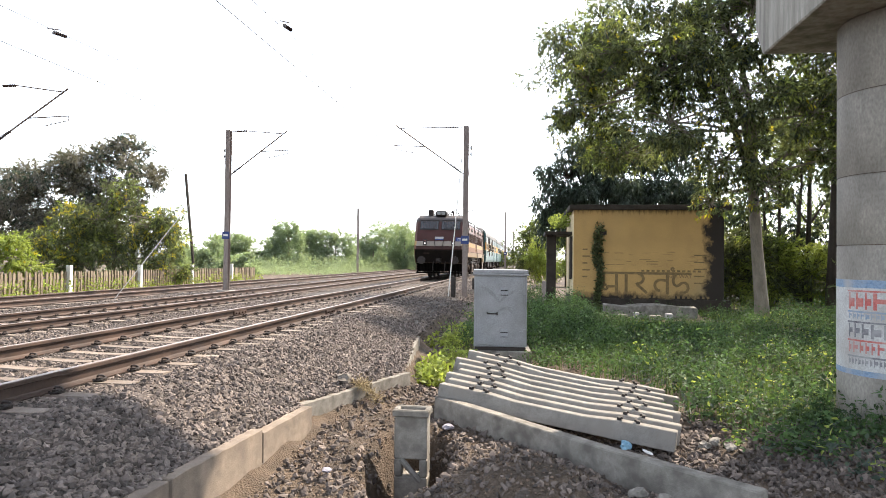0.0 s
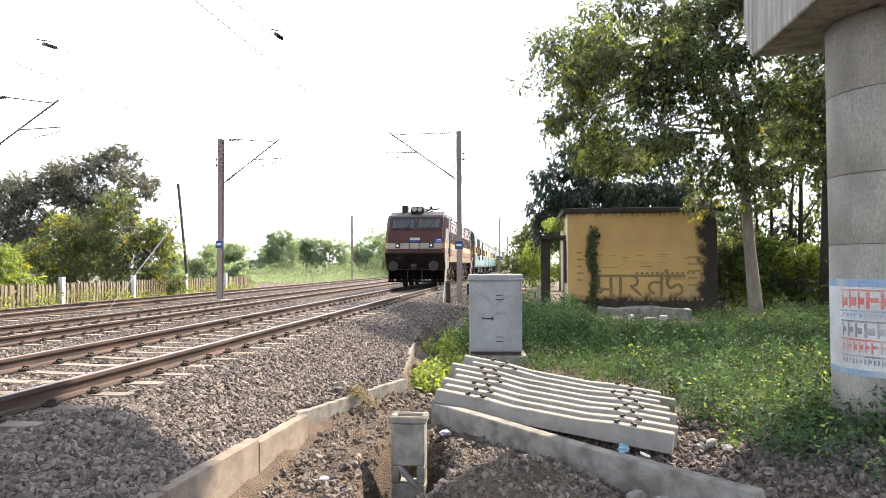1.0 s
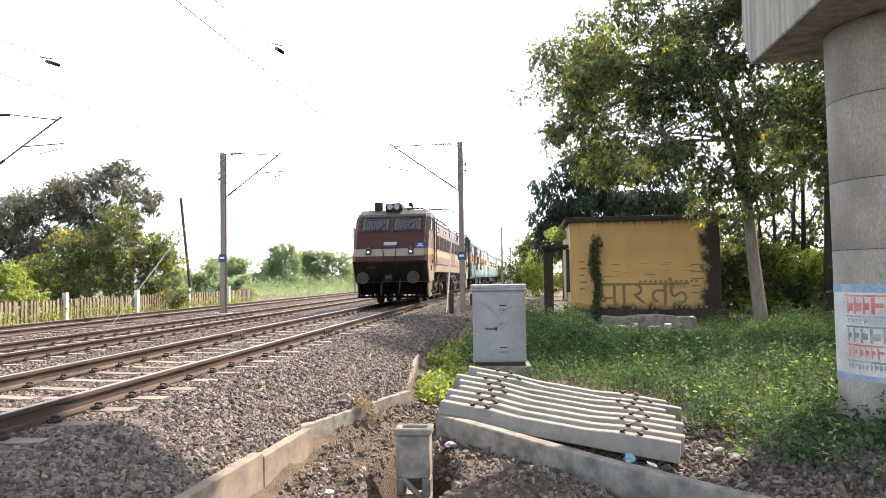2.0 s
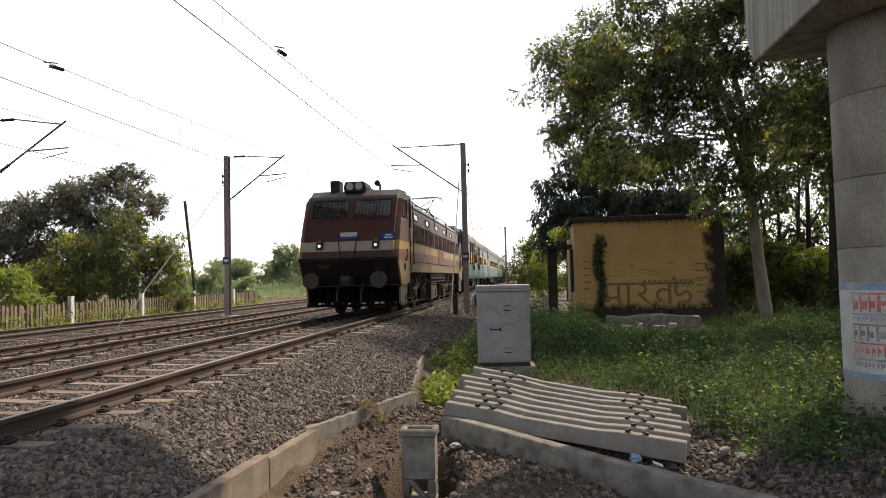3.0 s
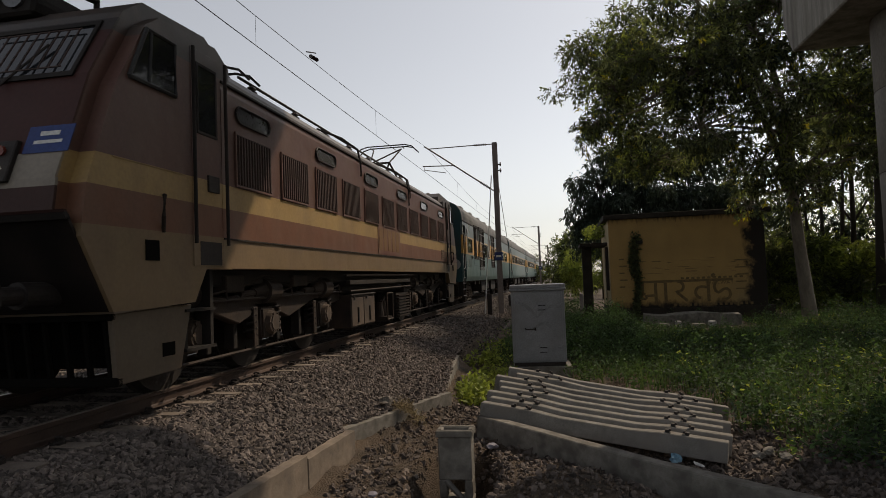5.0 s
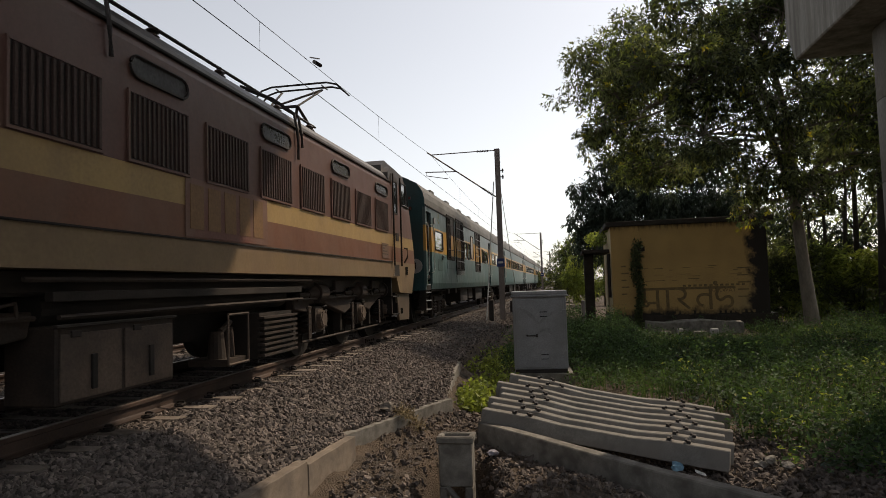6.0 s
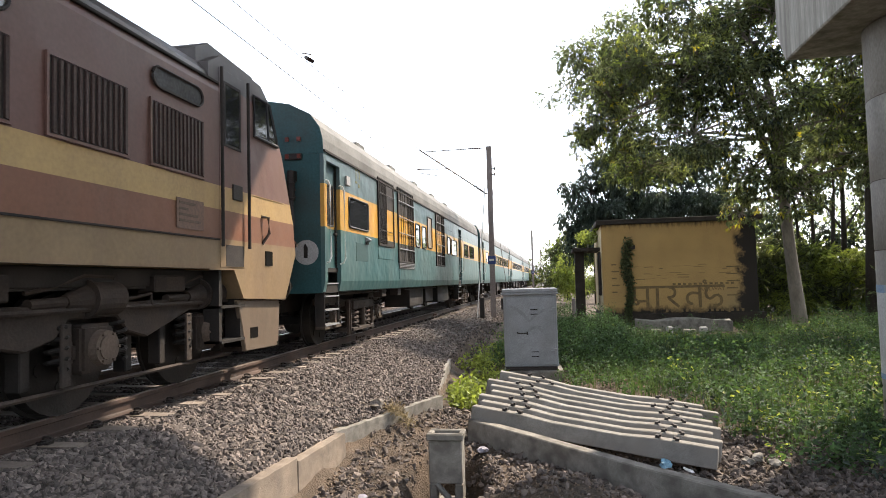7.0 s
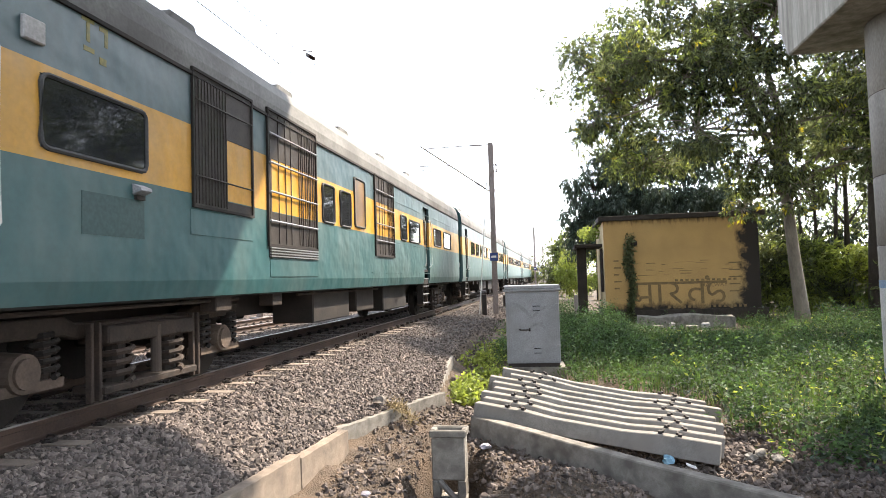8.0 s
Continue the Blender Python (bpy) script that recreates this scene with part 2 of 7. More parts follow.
def weathered_wall():
    """Yellow plaster with black mould that creeps in from the far corner, down from the eave in runs, and up from the ground."""
    m = M["hut"].copy()
    m.name = "mouldy_yellow_plaster"
    n, l = m.node_tree.nodes, m.node_tree.links
    p = n["Principled BSDF"]
    old = p.inputs["Base Color"].links[0].from_socket
    tc, sep = n.new("ShaderNodeTexCoord"), n.new("ShaderNodeSeparateXYZ")
    l.new(tc.outputs["Object"], sep.inputs[0])
    def noise_of(scale, stretch):
        mp, ns = n.new("ShaderNodeMapping"), n.new("ShaderNodeTexNoise")
        mp.inputs["Scale"].default_value = stretch
        ns.inputs["Scale"].default_value, ns.inputs["Detail"].default_value, ns.inputs["Roughness"].default_value = scale, 8, 0.7
        l.new(tc.outputs["Object"], mp.inputs[0]), l.new(mp.outputs[0], ns.inputs["Vector"])
        return ns.outputs["Fac"]
    def op(kind, a, b):
        q = n.new("ShaderNodeMath")
        q.operation = kind
        for i, v in enumerate((a, b)):
            if isinstance(v, (int, float)):
                q.inputs[i].default_value = v
            else:
                l.new(v, q.inputs[i])
        return q.outputs[0]
    def ramp(v, lo, hi):
        r = n.new("ShaderNodeMapRange")
        r.inputs[1].default_value, r.inputs[2].default_value = lo, hi
        l.new(v, r.inputs[0])
        return r.outputs[0]
    corner = ramp(op("ADD", sep.outputs["X"], op("MULTIPLY", noise_of(1.6, (1, 1, 1)), 1.5)), 5.85, 6.15)
    eave = ramp(op("ADD", sep.outputs["Z"], op("MULTIPLY", noise_of(3.0, (2.5, 1, 0.35)), 0.9)), 4.45, 4.75)
    foot = ramp(op("SUBTRACT", op("MULTIPLY", noise_of(2.0, (1, 1, 0.6)), 1.1), sep.outputs["Z"]), -0.32, -0.05)
    spots = ramp(noise_of(5.0, (1, 1, 2.5)), 0.66, 0.74)
    f = op("MAXIMUM", op("MAXIMUM", corner, eave), op("MAXIMUM", foot, op("MULTIPLY", spots, 0.7)))
    d = n.new("ShaderNodeMix")
    d.data_type = "RGBA"
    l.new(f, d.inputs[0]), l.new(old, d.inputs[6])
    d.inputs[7].default_value = (0.026, 0.021, 0.017, 1)
    l.new(d.outputs[2], p.inputs["Base Color"])
    return m


M["hut_front"] = weathered_wall()

# ---- mesh helpers ----


def part(name, bm, material, parent=None, label="", bevel=0.0, smooth=False):
    """Links a bmesh as one mesh object, under parent if given."""
    if bevel:
        bmesh.ops.bevel(bm, geom=list(bm.edges), offset=bevel, segments=1, affect="EDGES", clamp_overlap=True)
    me = bpy.data.meshes.new(name)
    bm.to_mesh(me)
    bm.free()
    me.materials.append(material)
    if smooth:
        for p in me.polygons:
            p.use_smooth = True
    ob = new(name, me)
    if parent:
        ob.parent = parent
    if label:
        tagged(ob, label)
    return ob


def empty(name, x, y, z, rz=0.0):
    ob = new(name)
    ob.empty_display_size = 0.2
    ob.matrix_basis = pose(x, y, z, 0, 0, rz)
    return ob


def box(bm, x0, x1, y0, y1, z0, z1, m=None):
    v = [bm.verts.new((x, y, z)) for x in (x0, x1) for y in (y0, y1) for z in (z0, z1)]
    for f in ((0, 1, 3, 2), (4, 6, 7, 5), (0, 4, 5, 1), (2, 3, 7, 6), (0, 2, 6, 4), (1, 5, 7, 3)):
        bm.faces.new([v[i] for i in f])
    if m is not None:
        bmesh.ops.transform(bm, matrix=m, verts=v)
    return bm


def boxes(*dims):
    bm = bmesh.new()
    for d in dims:
        box(bm, *d)
    return bm


def rod(bm, a, b, r, r2=None, seg=8, caps=True):
    """A round bar from a to b, tapering from r to r2."""
    a, b = Vector(a), Vector(b)
    r2 = r if r2 is None else r2
    d = b - a
    q = d.to_track_quat("Z", "Y")
    rings = []
    for p, rr in ((a, r), (b, r2)):
        rings.append([bm.verts.new(p + q @ Vector((rr * math.cos(6.28318 * k / seg), rr * math.sin(6.28318 * k / seg), 0))) for k in range(seg)])
    for k in range(seg):
        bm.faces.new((rings[0][k], rings[0][(k + 1) % seg], rings[1][(k + 1) % seg], rings[1][k]))
    if caps:
        bm.faces.new(list(reversed(rings[0])))
        bm.faces.new(rings[1])
    return bm


def rods(r, *pairs, seg=8):
    bm = bmesh.new()
    for a, b in pairs:
        rod(bm, a, b, r, seg=seg)
    return bm


def tube(bm, pts, radii, seg=8):
    """A bent tapering tube through pts."""
    pts = [Vector(p) for p in pts]
    rings = []
    for i, p in enumerate(pts):
        d = (pts[min(i + 1, len(pts) - 1)] - pts[max(i - 1, 0)]).normalized()
        q = d.to_track_quat("Z", "Y")
        rings.append([bm.verts.new(p + q @ Vector((radii[i] * math.cos(6.28318 * k / seg), radii[i] * math.sin(6.28318 * k / seg), 0))) for k in range(seg)])
    for a, b in zip(rings, rings[1:]):
        for k in range(seg):
            bm.faces.new((a[k], a[(k + 1) % seg], b[(k + 1) % seg], b[k]))
    bm.faces.new(list(reversed(rings[0])))
    bm.faces.new(rings[-1])
    return bm


def extrude(bm, outline, axis, lo, hi):
    """A prism: the outline in the two other axes (in the order xyz), from lo to hi along axis."""
    def at(u, v, w):
        return {"x": (w, u, v), "y": (u, w, v), "z": (u, v, w)}[axis]
    a = [bm.verts.new(at(u, v, lo)) for u, v in outline]
    b = [bm.verts.new(at(u, v, hi)) for u, v in outline]
    n = len(a)
    for k in range(n):
        bm.faces.new((a[k], a[(k + 1) % n], b[(k + 1) % n], b[k]))
    bm.faces.new(list(reversed(a)))
    bm.faces.new(b)
    bmesh.ops.recalc_face_normals(bm, faces=bm.faces)
    return bm


def loft(bm, sections, close=True):
    """Skin between closed sections of equal count."""
    rings = [[bm.verts.new(p) for p in s] for s in sections]
    n = len(rings[0])
    for a, b in zip(rings, rings[1:]):
        for k in range(n):
            bm.faces.new((a[k], a[(k + 1) % n], b[(k + 1) % n], b[k]))
    if close:
        bm.faces.new(rings[0])
        bm.faces.new(rings[-1])
    bmesh.ops.recalc_face_normals(bm, faces=bm.faces)
    return bm


def soup(name, verts, faces, material, parent=None, label="", smooth=False):
    """One mesh from arrays of vertices and faces of one size."""
    me = bpy.data.meshes.new(name)
    nv, (nf, k) = len(verts), faces.shape
    me.vertices.add(nv)
    me.vertices.foreach_set("co", np.ascontiguousarray(verts, np.float32).ravel())
    me.loops.add(nf * k)
    me.loops.foreach_set("vertex_index", np.ascontiguousarray(faces, np.int32).ravel())
    me.polygons.add(nf)
    me.polygons.foreach_set("loop_start", np.arange(0, nf * k, k, dtype=np.int32))
    me.polygons.foreach_set("use_smooth", np.full(nf, smooth))
    me.update(calc_edges=True)
    me.materials.append(material)
    ob = new(name, me)
    if parent:
        ob.parent = parent
    if label:
        tagged(ob, label)
    return ob


RNG = np.random.default_rng(7)


def turns(n, rng=RNG, upright=False):
    """n random turns as 3 x 3 matrices."""
    q = rng.normal(size=(n, 4))
    if upright:
        q[:, 1:3] *= 0.4
    q /= np.linalg.norm(q, axis=1, keepdims=True)
    w, x, y, z = q.T
    return np.stack([np.stack([1 - 2 * (y * y + z * z), 2 * (x * y - z * w), 2 * (x * z + y * w)], -1),
                     np.stack([2 * (x * y + z * w), 1 - 2 * (x * x + z * z), 2 * (y * z - x * w)], -1),
                     np.stack([2 * (x * z - y * w), 2 * (y * z + x * w), 1 - 2 * (x * x + y * y)], -1)], 1)


def scatter_shape(shape_v, shape_f, at, size, turn):
    n, k = len(at), len(shape_v)
    v = np.einsum("nij,nkj->nki", turn, shape_v[None] * size[:, None, :]) + at[:, None, :]
    f = shape_f[None] + (np.arange(n) * k)[:, None, None]
    return v.reshape(-1, 3), f.reshape(-1, shape_f.shape[1])


def rubble_shape(seed):
    """An angular broken stone: the hull of a few points, flat-faced and sharp-edged."""
    r = np.random.default_rng(seed)
    bm = bmesh.new()
    d = r.normal(size=(11, 3))
    d /= np.linalg.norm(d, axis=1, keepdims=True)
    for p in d * r.uniform(0.42, 0.62, (11, 1)):
        bm.verts.new(p)
    bmesh.ops.convex_hull(bm, input=bm.verts)
    for v in [v for v in bm.verts if not v.link_faces]:
        bm.verts.remove(v)
    bmesh.ops.triangulate(bm, faces=bm.faces)
    bm.verts.index_update()
    v = np.array([p.co[:] for p in bm.verts])
    f = np.array([[q.index for q in p.verts] for p in bm.faces])
    bm.free()
    return v, f


STONES = [rubble_shape(k) for k in (3, 4, 5, 6)]


def stones(name, at, lo, hi, material, rng=RNG):
    vs, fs, k = [], [], 0
    for i, (sv, sf) in enumerate(STONES):
        p = at[i::len(STONES)]
        n = len(p)
        size = (lo + (hi - lo) * rng.random((n, 1)) ** 1.4) * rng.uniform(0.7, 1.4, (n, 3)) * (1.15, 1.0, 0.72)
        v, f = scatter_shape(sv, sf, p, size, turns(n, rng, True))
        vs.append(v), fs.append(f + k)
        k += len(v)
    return soup(name, np.concatenate(vs), np.concatenate(fs), material)


LEAF_V = np.array([(0, 0, 0), (0.26, 0.42, 0.05), (0, 1, -0.10), (-0.26, 0.42, 0.05)], float)
LEAF_F = np.array([(0, 1, 2), (0, 2, 3)])


def leaves(name, at, lo, hi, material, parent=None, rng=RNG, label="", upright=False, slim=1.0):
    n = len(at)
    size = np.repeat(rng.uniform(lo, hi, (n, 1)), 3, 1) * (slim, 1, 1)
    v, f = scatter_shape(LEAF_V, LEAF_F, at, size, turns(n, rng, upright))
    return soup(name, v, f, material, parent, label)


# ---- ground ----
TRACKS = [(-5.226, 0.0), (-10.55, -0.22), (-15.6, -0.25)]   # centre line, height of the rail heads
GAUGE = 1.745
KERB = [(-2.45, 2.0), (-2.42, 4.0), (-2.28, 6.75), (-2.42, 6.9), (-1.62, 9.15), (-2.2, 13.6), (-2.25, 60.0)]


def lerp(x, pts):
    return np.interp(x, [p[0] for p in pts], [p[1] for p in pts])


def ground_z(x, y):
    """Height of the ground: level formation under the tracks, a shoulder down to the kerb, low ground on the other side."""
    kx = np.interp(y, [2, 4, 6.75, 6.9, 9.15, 13.6, 60], [-2.45, -2.42, -2.28, -2.42, -1.62, -2.2, -2.25])
    prof = lerp(x, [(-400, -0.9), (-60, -0.75), (-19.0, -0.55), (-17.6, -0.46), (-14.0, -0.46), (-12.6, -0.5), (-9.0, -0.43), (-7.4, -0.3), (-6.6, -0.21),
                    (-3.75, -0.21), (-3.4, -0.24)])
    shoulder = np.interp(x, [-3.4, -2.4], [-0.24, -0.53])
    low = -0.9 + 0.05 * np.sin(x * 1.3 + 0.5 * y) + 0.04 * np.sin(y * 0.9 - x * 0.7)
    hole = -0.8 * np.exp(-(((x + 1.12) / 0.38) ** 2 + ((y - 6.25) / 0.85) ** 2) ** 3)
    mound = 0.32 * np.exp(-(((x - 0.05) / 0.55) ** 2 + ((y - 5.5) / 0.9) ** 2)) + 0.03 * np.sin(x * 9) * np.sin(y * 8)
    bank = 0.17 * np.exp(-np.clip(x - kx, 0, 9) / 0.22) * (y < 14) * (y > 2) * (0.8 + 0.3 * np.sin(y * 3.1) * np.sin(y * 1.7))
    right = np.where(y > 20, low, low + (hole + mound + bank))
    t = np.clip((x - kx + 0.11) / 0.06, 0, 1)
    left = np.where(x < -3.4, prof, shoulder)
    far = np.clip((y - 14) / 8, 0, 1)
    soft = np.interp(x, [-3.4, 0.5], [-0.24, -0.9])
    near = left * (1 - t) + right * t
    gentle = np.where(x < -3.4, left, np.where(x > 0.5, low, soft))
    return near * (1 - far) + gentle * far


def sheet(name, xs, ys, material, rough=0.0, lift=0.0):
    X, Y = np.meshgrid(xs, ys)
    Z = ground_z(X, Y) + lift
    if rough:
        Z = Z + np.random.default_rng(5).normal(0, rough, Z.shape)
    v = np.stack([X, Y, Z], -1).reshape(-1, 3)
    nx, ny = len(xs), len(ys)
    i = np.arange(nx * ny).reshape(ny, nx)
    f = np.stack([i[:-1, :-1], i[:-1, 1:], i[1:, 1:], i[1:, :-1]], -1).reshape(-1, 4)
    return soup(name, v, f, material, smooth=True)


xs = np.unique(np.concatenate([np.linspace(-2500, -60, 12), np.linspace(-60, -18, 30), np.linspace(-18, -4, 60), np.linspace(-4, 3, 120), np.linspace(3, 16, 50),
                               np.linspace(16, 80, 20), np.linspace(80, 2500, 10)]))
ys = np.unique(np.concatenate([np.linspace(-300, 0, 12), np.linspace(0, 16, 170), np.linspace(16, 60, 60), np.linspace(60, 200, 20), np.linspace(200, 3000, 12)]))
tagged(sheet("ground", xs, ys, M["earth"], rough=0.004), "bare brown earth with gravel beside the tracks", "ground", kind="structure")
bx = np.concatenate([np.linspace(-17.4, -4, 70), np.linspace(-3.9, -2.5, 24)])
by = np.concatenate([np.linspace(0, 16, 110), np.linspace(16.5, 60, 60), np.linspace(64, 300, 30)])
tagged(sheet("ballast", bx, by, M["ballast_shaded_bed"], rough=0.012, lift=0.015), "bed of crushed stone under the tracks, dark as the shaded gaps", "ballast", kind="structure")

# loose stones over the ballast, densest by the camera
rng = np.random.default_rng(11)


def strew(n, x0, x1, y0, y1, bias=1.0, lift=0.0):
    x, y = rng.uniform(x0, x1, n), y0 + (y1 - y0) * rng.random(n) ** bias
    return np.stack([x, y, ground_z(x, y) + lift + rng.uniform(-0.005, 0.03, n)], -1)


pts = np.concatenate([strew(52000, -4.5, -2.2, 2.6, 15, 1.35), strew(4200, -2.5, -1.5, 6.8, 14.5), strew(14000, -6.6, -4.0, 4, 20, 1.2), strew(14000, -6.05, -4.4, 4.5, 26, 1.2), strew(16000, -9.3, -6.4, 6, 24, 1.2), strew(13000, -4.5, -1.9, 14, 42, 1.3),
                      strew(18000, -14.6, -9.0, 10, 40, 1.2), strew(6000, -18, -14.6, 14, 45, 1.2)])
kx = np.interp(pts[:, 1], [2, 4, 6.75, 6.9, 9.15, 13.6, 60], [-2.45, -2.42, -2.28, -2.42, -1.62, -2.2, -2.25])
pts = pts[(pts[:, 0] < kx - 0.1) | (pts[:, 1] > 14)]
for (cx, z), y0 in zip(TRACKS, (1.2, 6.0, 12.0)):
    off = np.abs((pts[:, 1] - y0 + 0.3) % 0.6 - 0.3)
    on = (np.abs(pts[:, 0] - cx) < 1.42) & (off < 0.125) & (pts[:, 1] > y0 - 0.2)
    pts = pts[~on | (rng.random(len(pts)) < 0.03)]
    bay = np.abs(pts[:, 0] - cx) < 1.3
    pts[bay, 2] = z - 0.203 + rng.uniform(-0.012, 0.012, int(bay.sum()))
tagged(stones("ballast_stones", pts, 0.034, 0.076, M["stone"], rng), "loose grey-brown crushed ballast stones", "stones", kind="stuff")
pts = np.concatenate([strew(12500, -2.2, 1.9, 3.2, 9.3, 1.15, -0.012), strew(6500, 1.0, 4.0, 4.4, 8.6), strew(1800, -1.6, -0.5, 9, 12.5)])
bare = ((pts[:, 0] + 0.1) / 0.5) ** 2 + ((pts[:, 1] - 5.5) / 0.8) ** 2 < 1
pit = ((pts[:, 0] + 1.12) / 0.4) ** 2 + ((pts[:, 1] - 6.25) / 0.85) ** 2 < 1
soil = (((pts[:, 0] + 1.75) / 0.42) ** 2 + ((pts[:, 1] - 7.2) / 1.1) ** 2 < 1) | (((pts[:, 0] + 1.75) / 0.2) ** 2 + ((pts[:, 1] - 4.6) / 0.9) ** 2 < 1)
pts = pts[~((bare | pit | soil) & (rng.random(len(pts)) < 0.6))]
tagged(stones("rubble", pts, 0.022, 0.085, M["stone_dark"], rng), "dusty stones strewn over the dug earth", "stones", kind="stuff")
grit = np.concatenate([strew(16000, -2.2, 1.6, 3.2, 8.8, 1.15, -0.012), strew(2500, 1.2, 3.6, 4.4, 8.6, 1.0, -0.012)])
tagged(stones("grit", grit, 0.008, 0.03, M["grit"], rng), "fine brown grit and clods on the dug earth", "grit", kind="stuff")


# ---- tracks ----
def rail_outline():
    half = [(0.068, -0.17), (0.068, -0.158), (0.02, -0.143), (0.0085, -0.128), (0.0085, -0.05), (0.036, -0.038), (0.036, -0.006), (0.03, -0.001)]
    return half + [(-u, v) for u, v in reversed(half)]


def rail(x, z, y0, y1):
    base = empty("rail", x, 0, z)
    part("rail_body", extrude(bmesh.new(), rail_outline(), "y", y0, y1), M["rail"], base)
    part("rail_head", boxes((-0.029, 0.029, y0, y1, -0.001, 0.003)), M["rail_top"], base, "worn rust-brown running surface")
    return tagged(base, "rusty flat-bottomed steel rail with a worn head", "rail", "rails")


def sleeper_mesh():
    """Concrete sleeper: sloping sides, dished middle."""
    secs = []
    for x, top, w in ((-1.375, 0.0, 0.075), (-1.35, 0.0, 0.08), (-0.6, 0.0, 0.085), (-0.3, -0.012, 0.08), (0.3, -0.012, 0.08), (0.6, 0.0, 0.085), (1.35, 0.0, 0.08), (1.375, 0.0, 0.075)):
        secs.append([(x, -w - 0.05, -0.21), (x, w + 0.05, -0.21), (x, w, top), (x, -w, top)])
    return loft(bmesh.new(), secs)


SLEEPER = bpy.data.meshes.new("sleeper")
bm = sleeper_mesh()
bm.to_mesh(SLEEPER)
bm.free()
SLEEPER.materials.append(M["sleeper"])


def clip_mesh():
    """Spring clip: a bent round bar with its insert."""
    bm = bmesh.new()
    pts = [(0.02, -0.06, 0.02)] + [(0.055 + 0.05 * math.cos(a), 0.05 * math.sin(a) - 0.01, 0.025 + 0.025 * math.sin(a * 0.5)) for a in np.linspace(-2.6, 2.4, 9)] + [(0.0, 0.03, 0.03)]
    tube(bm, pts, [0.011] * len(pts), 6)
    box(bm, 0.03, 0.10, -0.035, 0.035, -0.01, 0.03)
    me = bpy.data.meshes.new("rail_clip")
    bm.to_mesh(me)
    bm.free()
    me.materials.append(M["iron"])
    return me


CLIP = clip_mesh()


for i, (cx, z) in enumerate(TRACKS):
    for k in (-1, 1):
        rail(cx + k * GAUGE / 2, z, -60 if i == 0 else -40, 320)

# ---- flyover: pier, cap, girders and deck overhead ----
def flyover():
    f = tagged(empty("flyover", 4.84, 9.0, -0.9), "grey concrete flyover on a round pier with a heavy cap", "flyover", kind="structure")
    o = Vector((4.84, 9.0, -0.9))
    bm = bmesh.new()
    # pier in poured lifts, a faint groove between them
    lifts = (-0.6, 1.1, 2.24, 3.13, 4.19, 5.15)
    rings = []
    for a, b in zip(lifts, lifts[1:]):
        for zz, r in ((a, 0.73), (a + 0.016, 0.75), (b - 0.016, 0.75), (b, 0.73)):
            rings.append([(r * math.cos(k * math.tau / 64), r * math.sin(k * math.tau / 64), zz) for k in range(64)])
    part("pier", loft(bm, rings), M["pier"], f, "round concrete pier with pour joints", smooth=True)
    # cap: a beam that runs towards the viewer, its far end tapered below
    bm = bmesh.new()
    extrude(bm, [(1.55, 9.0), (1.55, 5.65), (1.24, 5.15), (-9.0, 5.15), (-9.0, 9.0)], "x", -1.32, 1.35)
    cap = part("cap", bm, M["cap"], f, "streaked pale concrete pier cap", bevel=0.02)
    part("bearing_plinth", boxes((-0.6, 0.6, -0.6, 0.6, 9.0, 10.6)), M["concrete"], f)
    # deck along its own line
    e = Vector((1, -0.259, 0)).normalized()
    ang = math.degrees(math.atan2(e.y, e.x))
    edge = Vector((0, 13.994, 0))
    m = Matrix.Translation(-o) @ Matrix.Translation(edge) @ pose(0, 0, 0, 0, 0, ang)
    bm = bmesh.new()
    box(bm, -60, 60, -10.5, 0, 11.2, 11.5, m)
    part("deck", bm, M["concrete"], f)
    bm = bmesh.new()
    box(bm, -60, 60, -0.25, 0.0, 11.5, 12.0, m)
    box(bm, -60, 60, -10.5, -10.25, 11.5, 12.0, m)
    part("parapet", bm, M["concrete"], f)
    for k in range(3):
        bm = bmesh.new()
        box(bm, -60, 60, -2.2 - 3.2 * k, -1.6 - 3.2 * k, 9.7, 11.2, m)
        part("girder", bm, M["concrete"], f)
    # painted advert round the pier: white ground, blue borders, red and black writing as bars
    def band(name, z0, z1, r, material, a0=100, a1=300):
        bm = bmesh.new()
        n = 40
        ring = [[], [], [], []]
        for k in range(n + 1):
            a = radians(a0 + (a1 - a0) * k / n)
            for q, (rr, zz) in enumerate(((0.748, z0), (r, z0), (r, z1), (0.748, z1))):
                ring[q].append(bm.verts.new((rr * math.cos(a), rr * math.sin(a), zz)))
        for q in range(4):
            for k in range(n):
                bm.faces.new((ring[q][k], ring[q][k + 1], ring[(q + 1) % 4][k + 1], ring[(q + 1) % 4][k]))
        bmesh.ops.recalc_face_normals(bm, faces=bm.faces)
        return part(name, bm, material, f)
    wash = mat("washed_white", (0.60, 0.60, 0.60), (0.48, 0.47, 0.46), 0.9, 4, 40, 0.1, dirt=(0.42, 0.39, 0.36))
    blue = mat("washed_blue", (0.20, 0.30, 0.46), (0.28, 0.36, 0.47), 0.9, 8, 40, 0.1, dirt=(0.42, 0.42, 0.42))
    red = mat("washed_red", (0.52, 0.13, 0.12), (0.55, 0.25, 0.22), 0.9, 9, 40, 0.1, dirt=(0.52, 0.42, 0.40))
    ink = mat("washed_black", (0.16, 0.15, 0.17), (0.28, 0.28, 0.3), 0.9, 9, 40, 0.1, dirt=(0.46, 0.46, 0.46))
    for z in lifts[2:-1]:
        band("pour_joint", z - 0.004, z + 0.004, 0.7505, M["dusty_pale"], 0, 360)
    band("advert_ground", 0.64, 1.78, 0.752, wash)
    band("advert_border", 1.70, 1.80, 0.755, blue)
    band("advert_border", 0.60, 0.67, 0.755, blue)
    rr = random.Random(4)
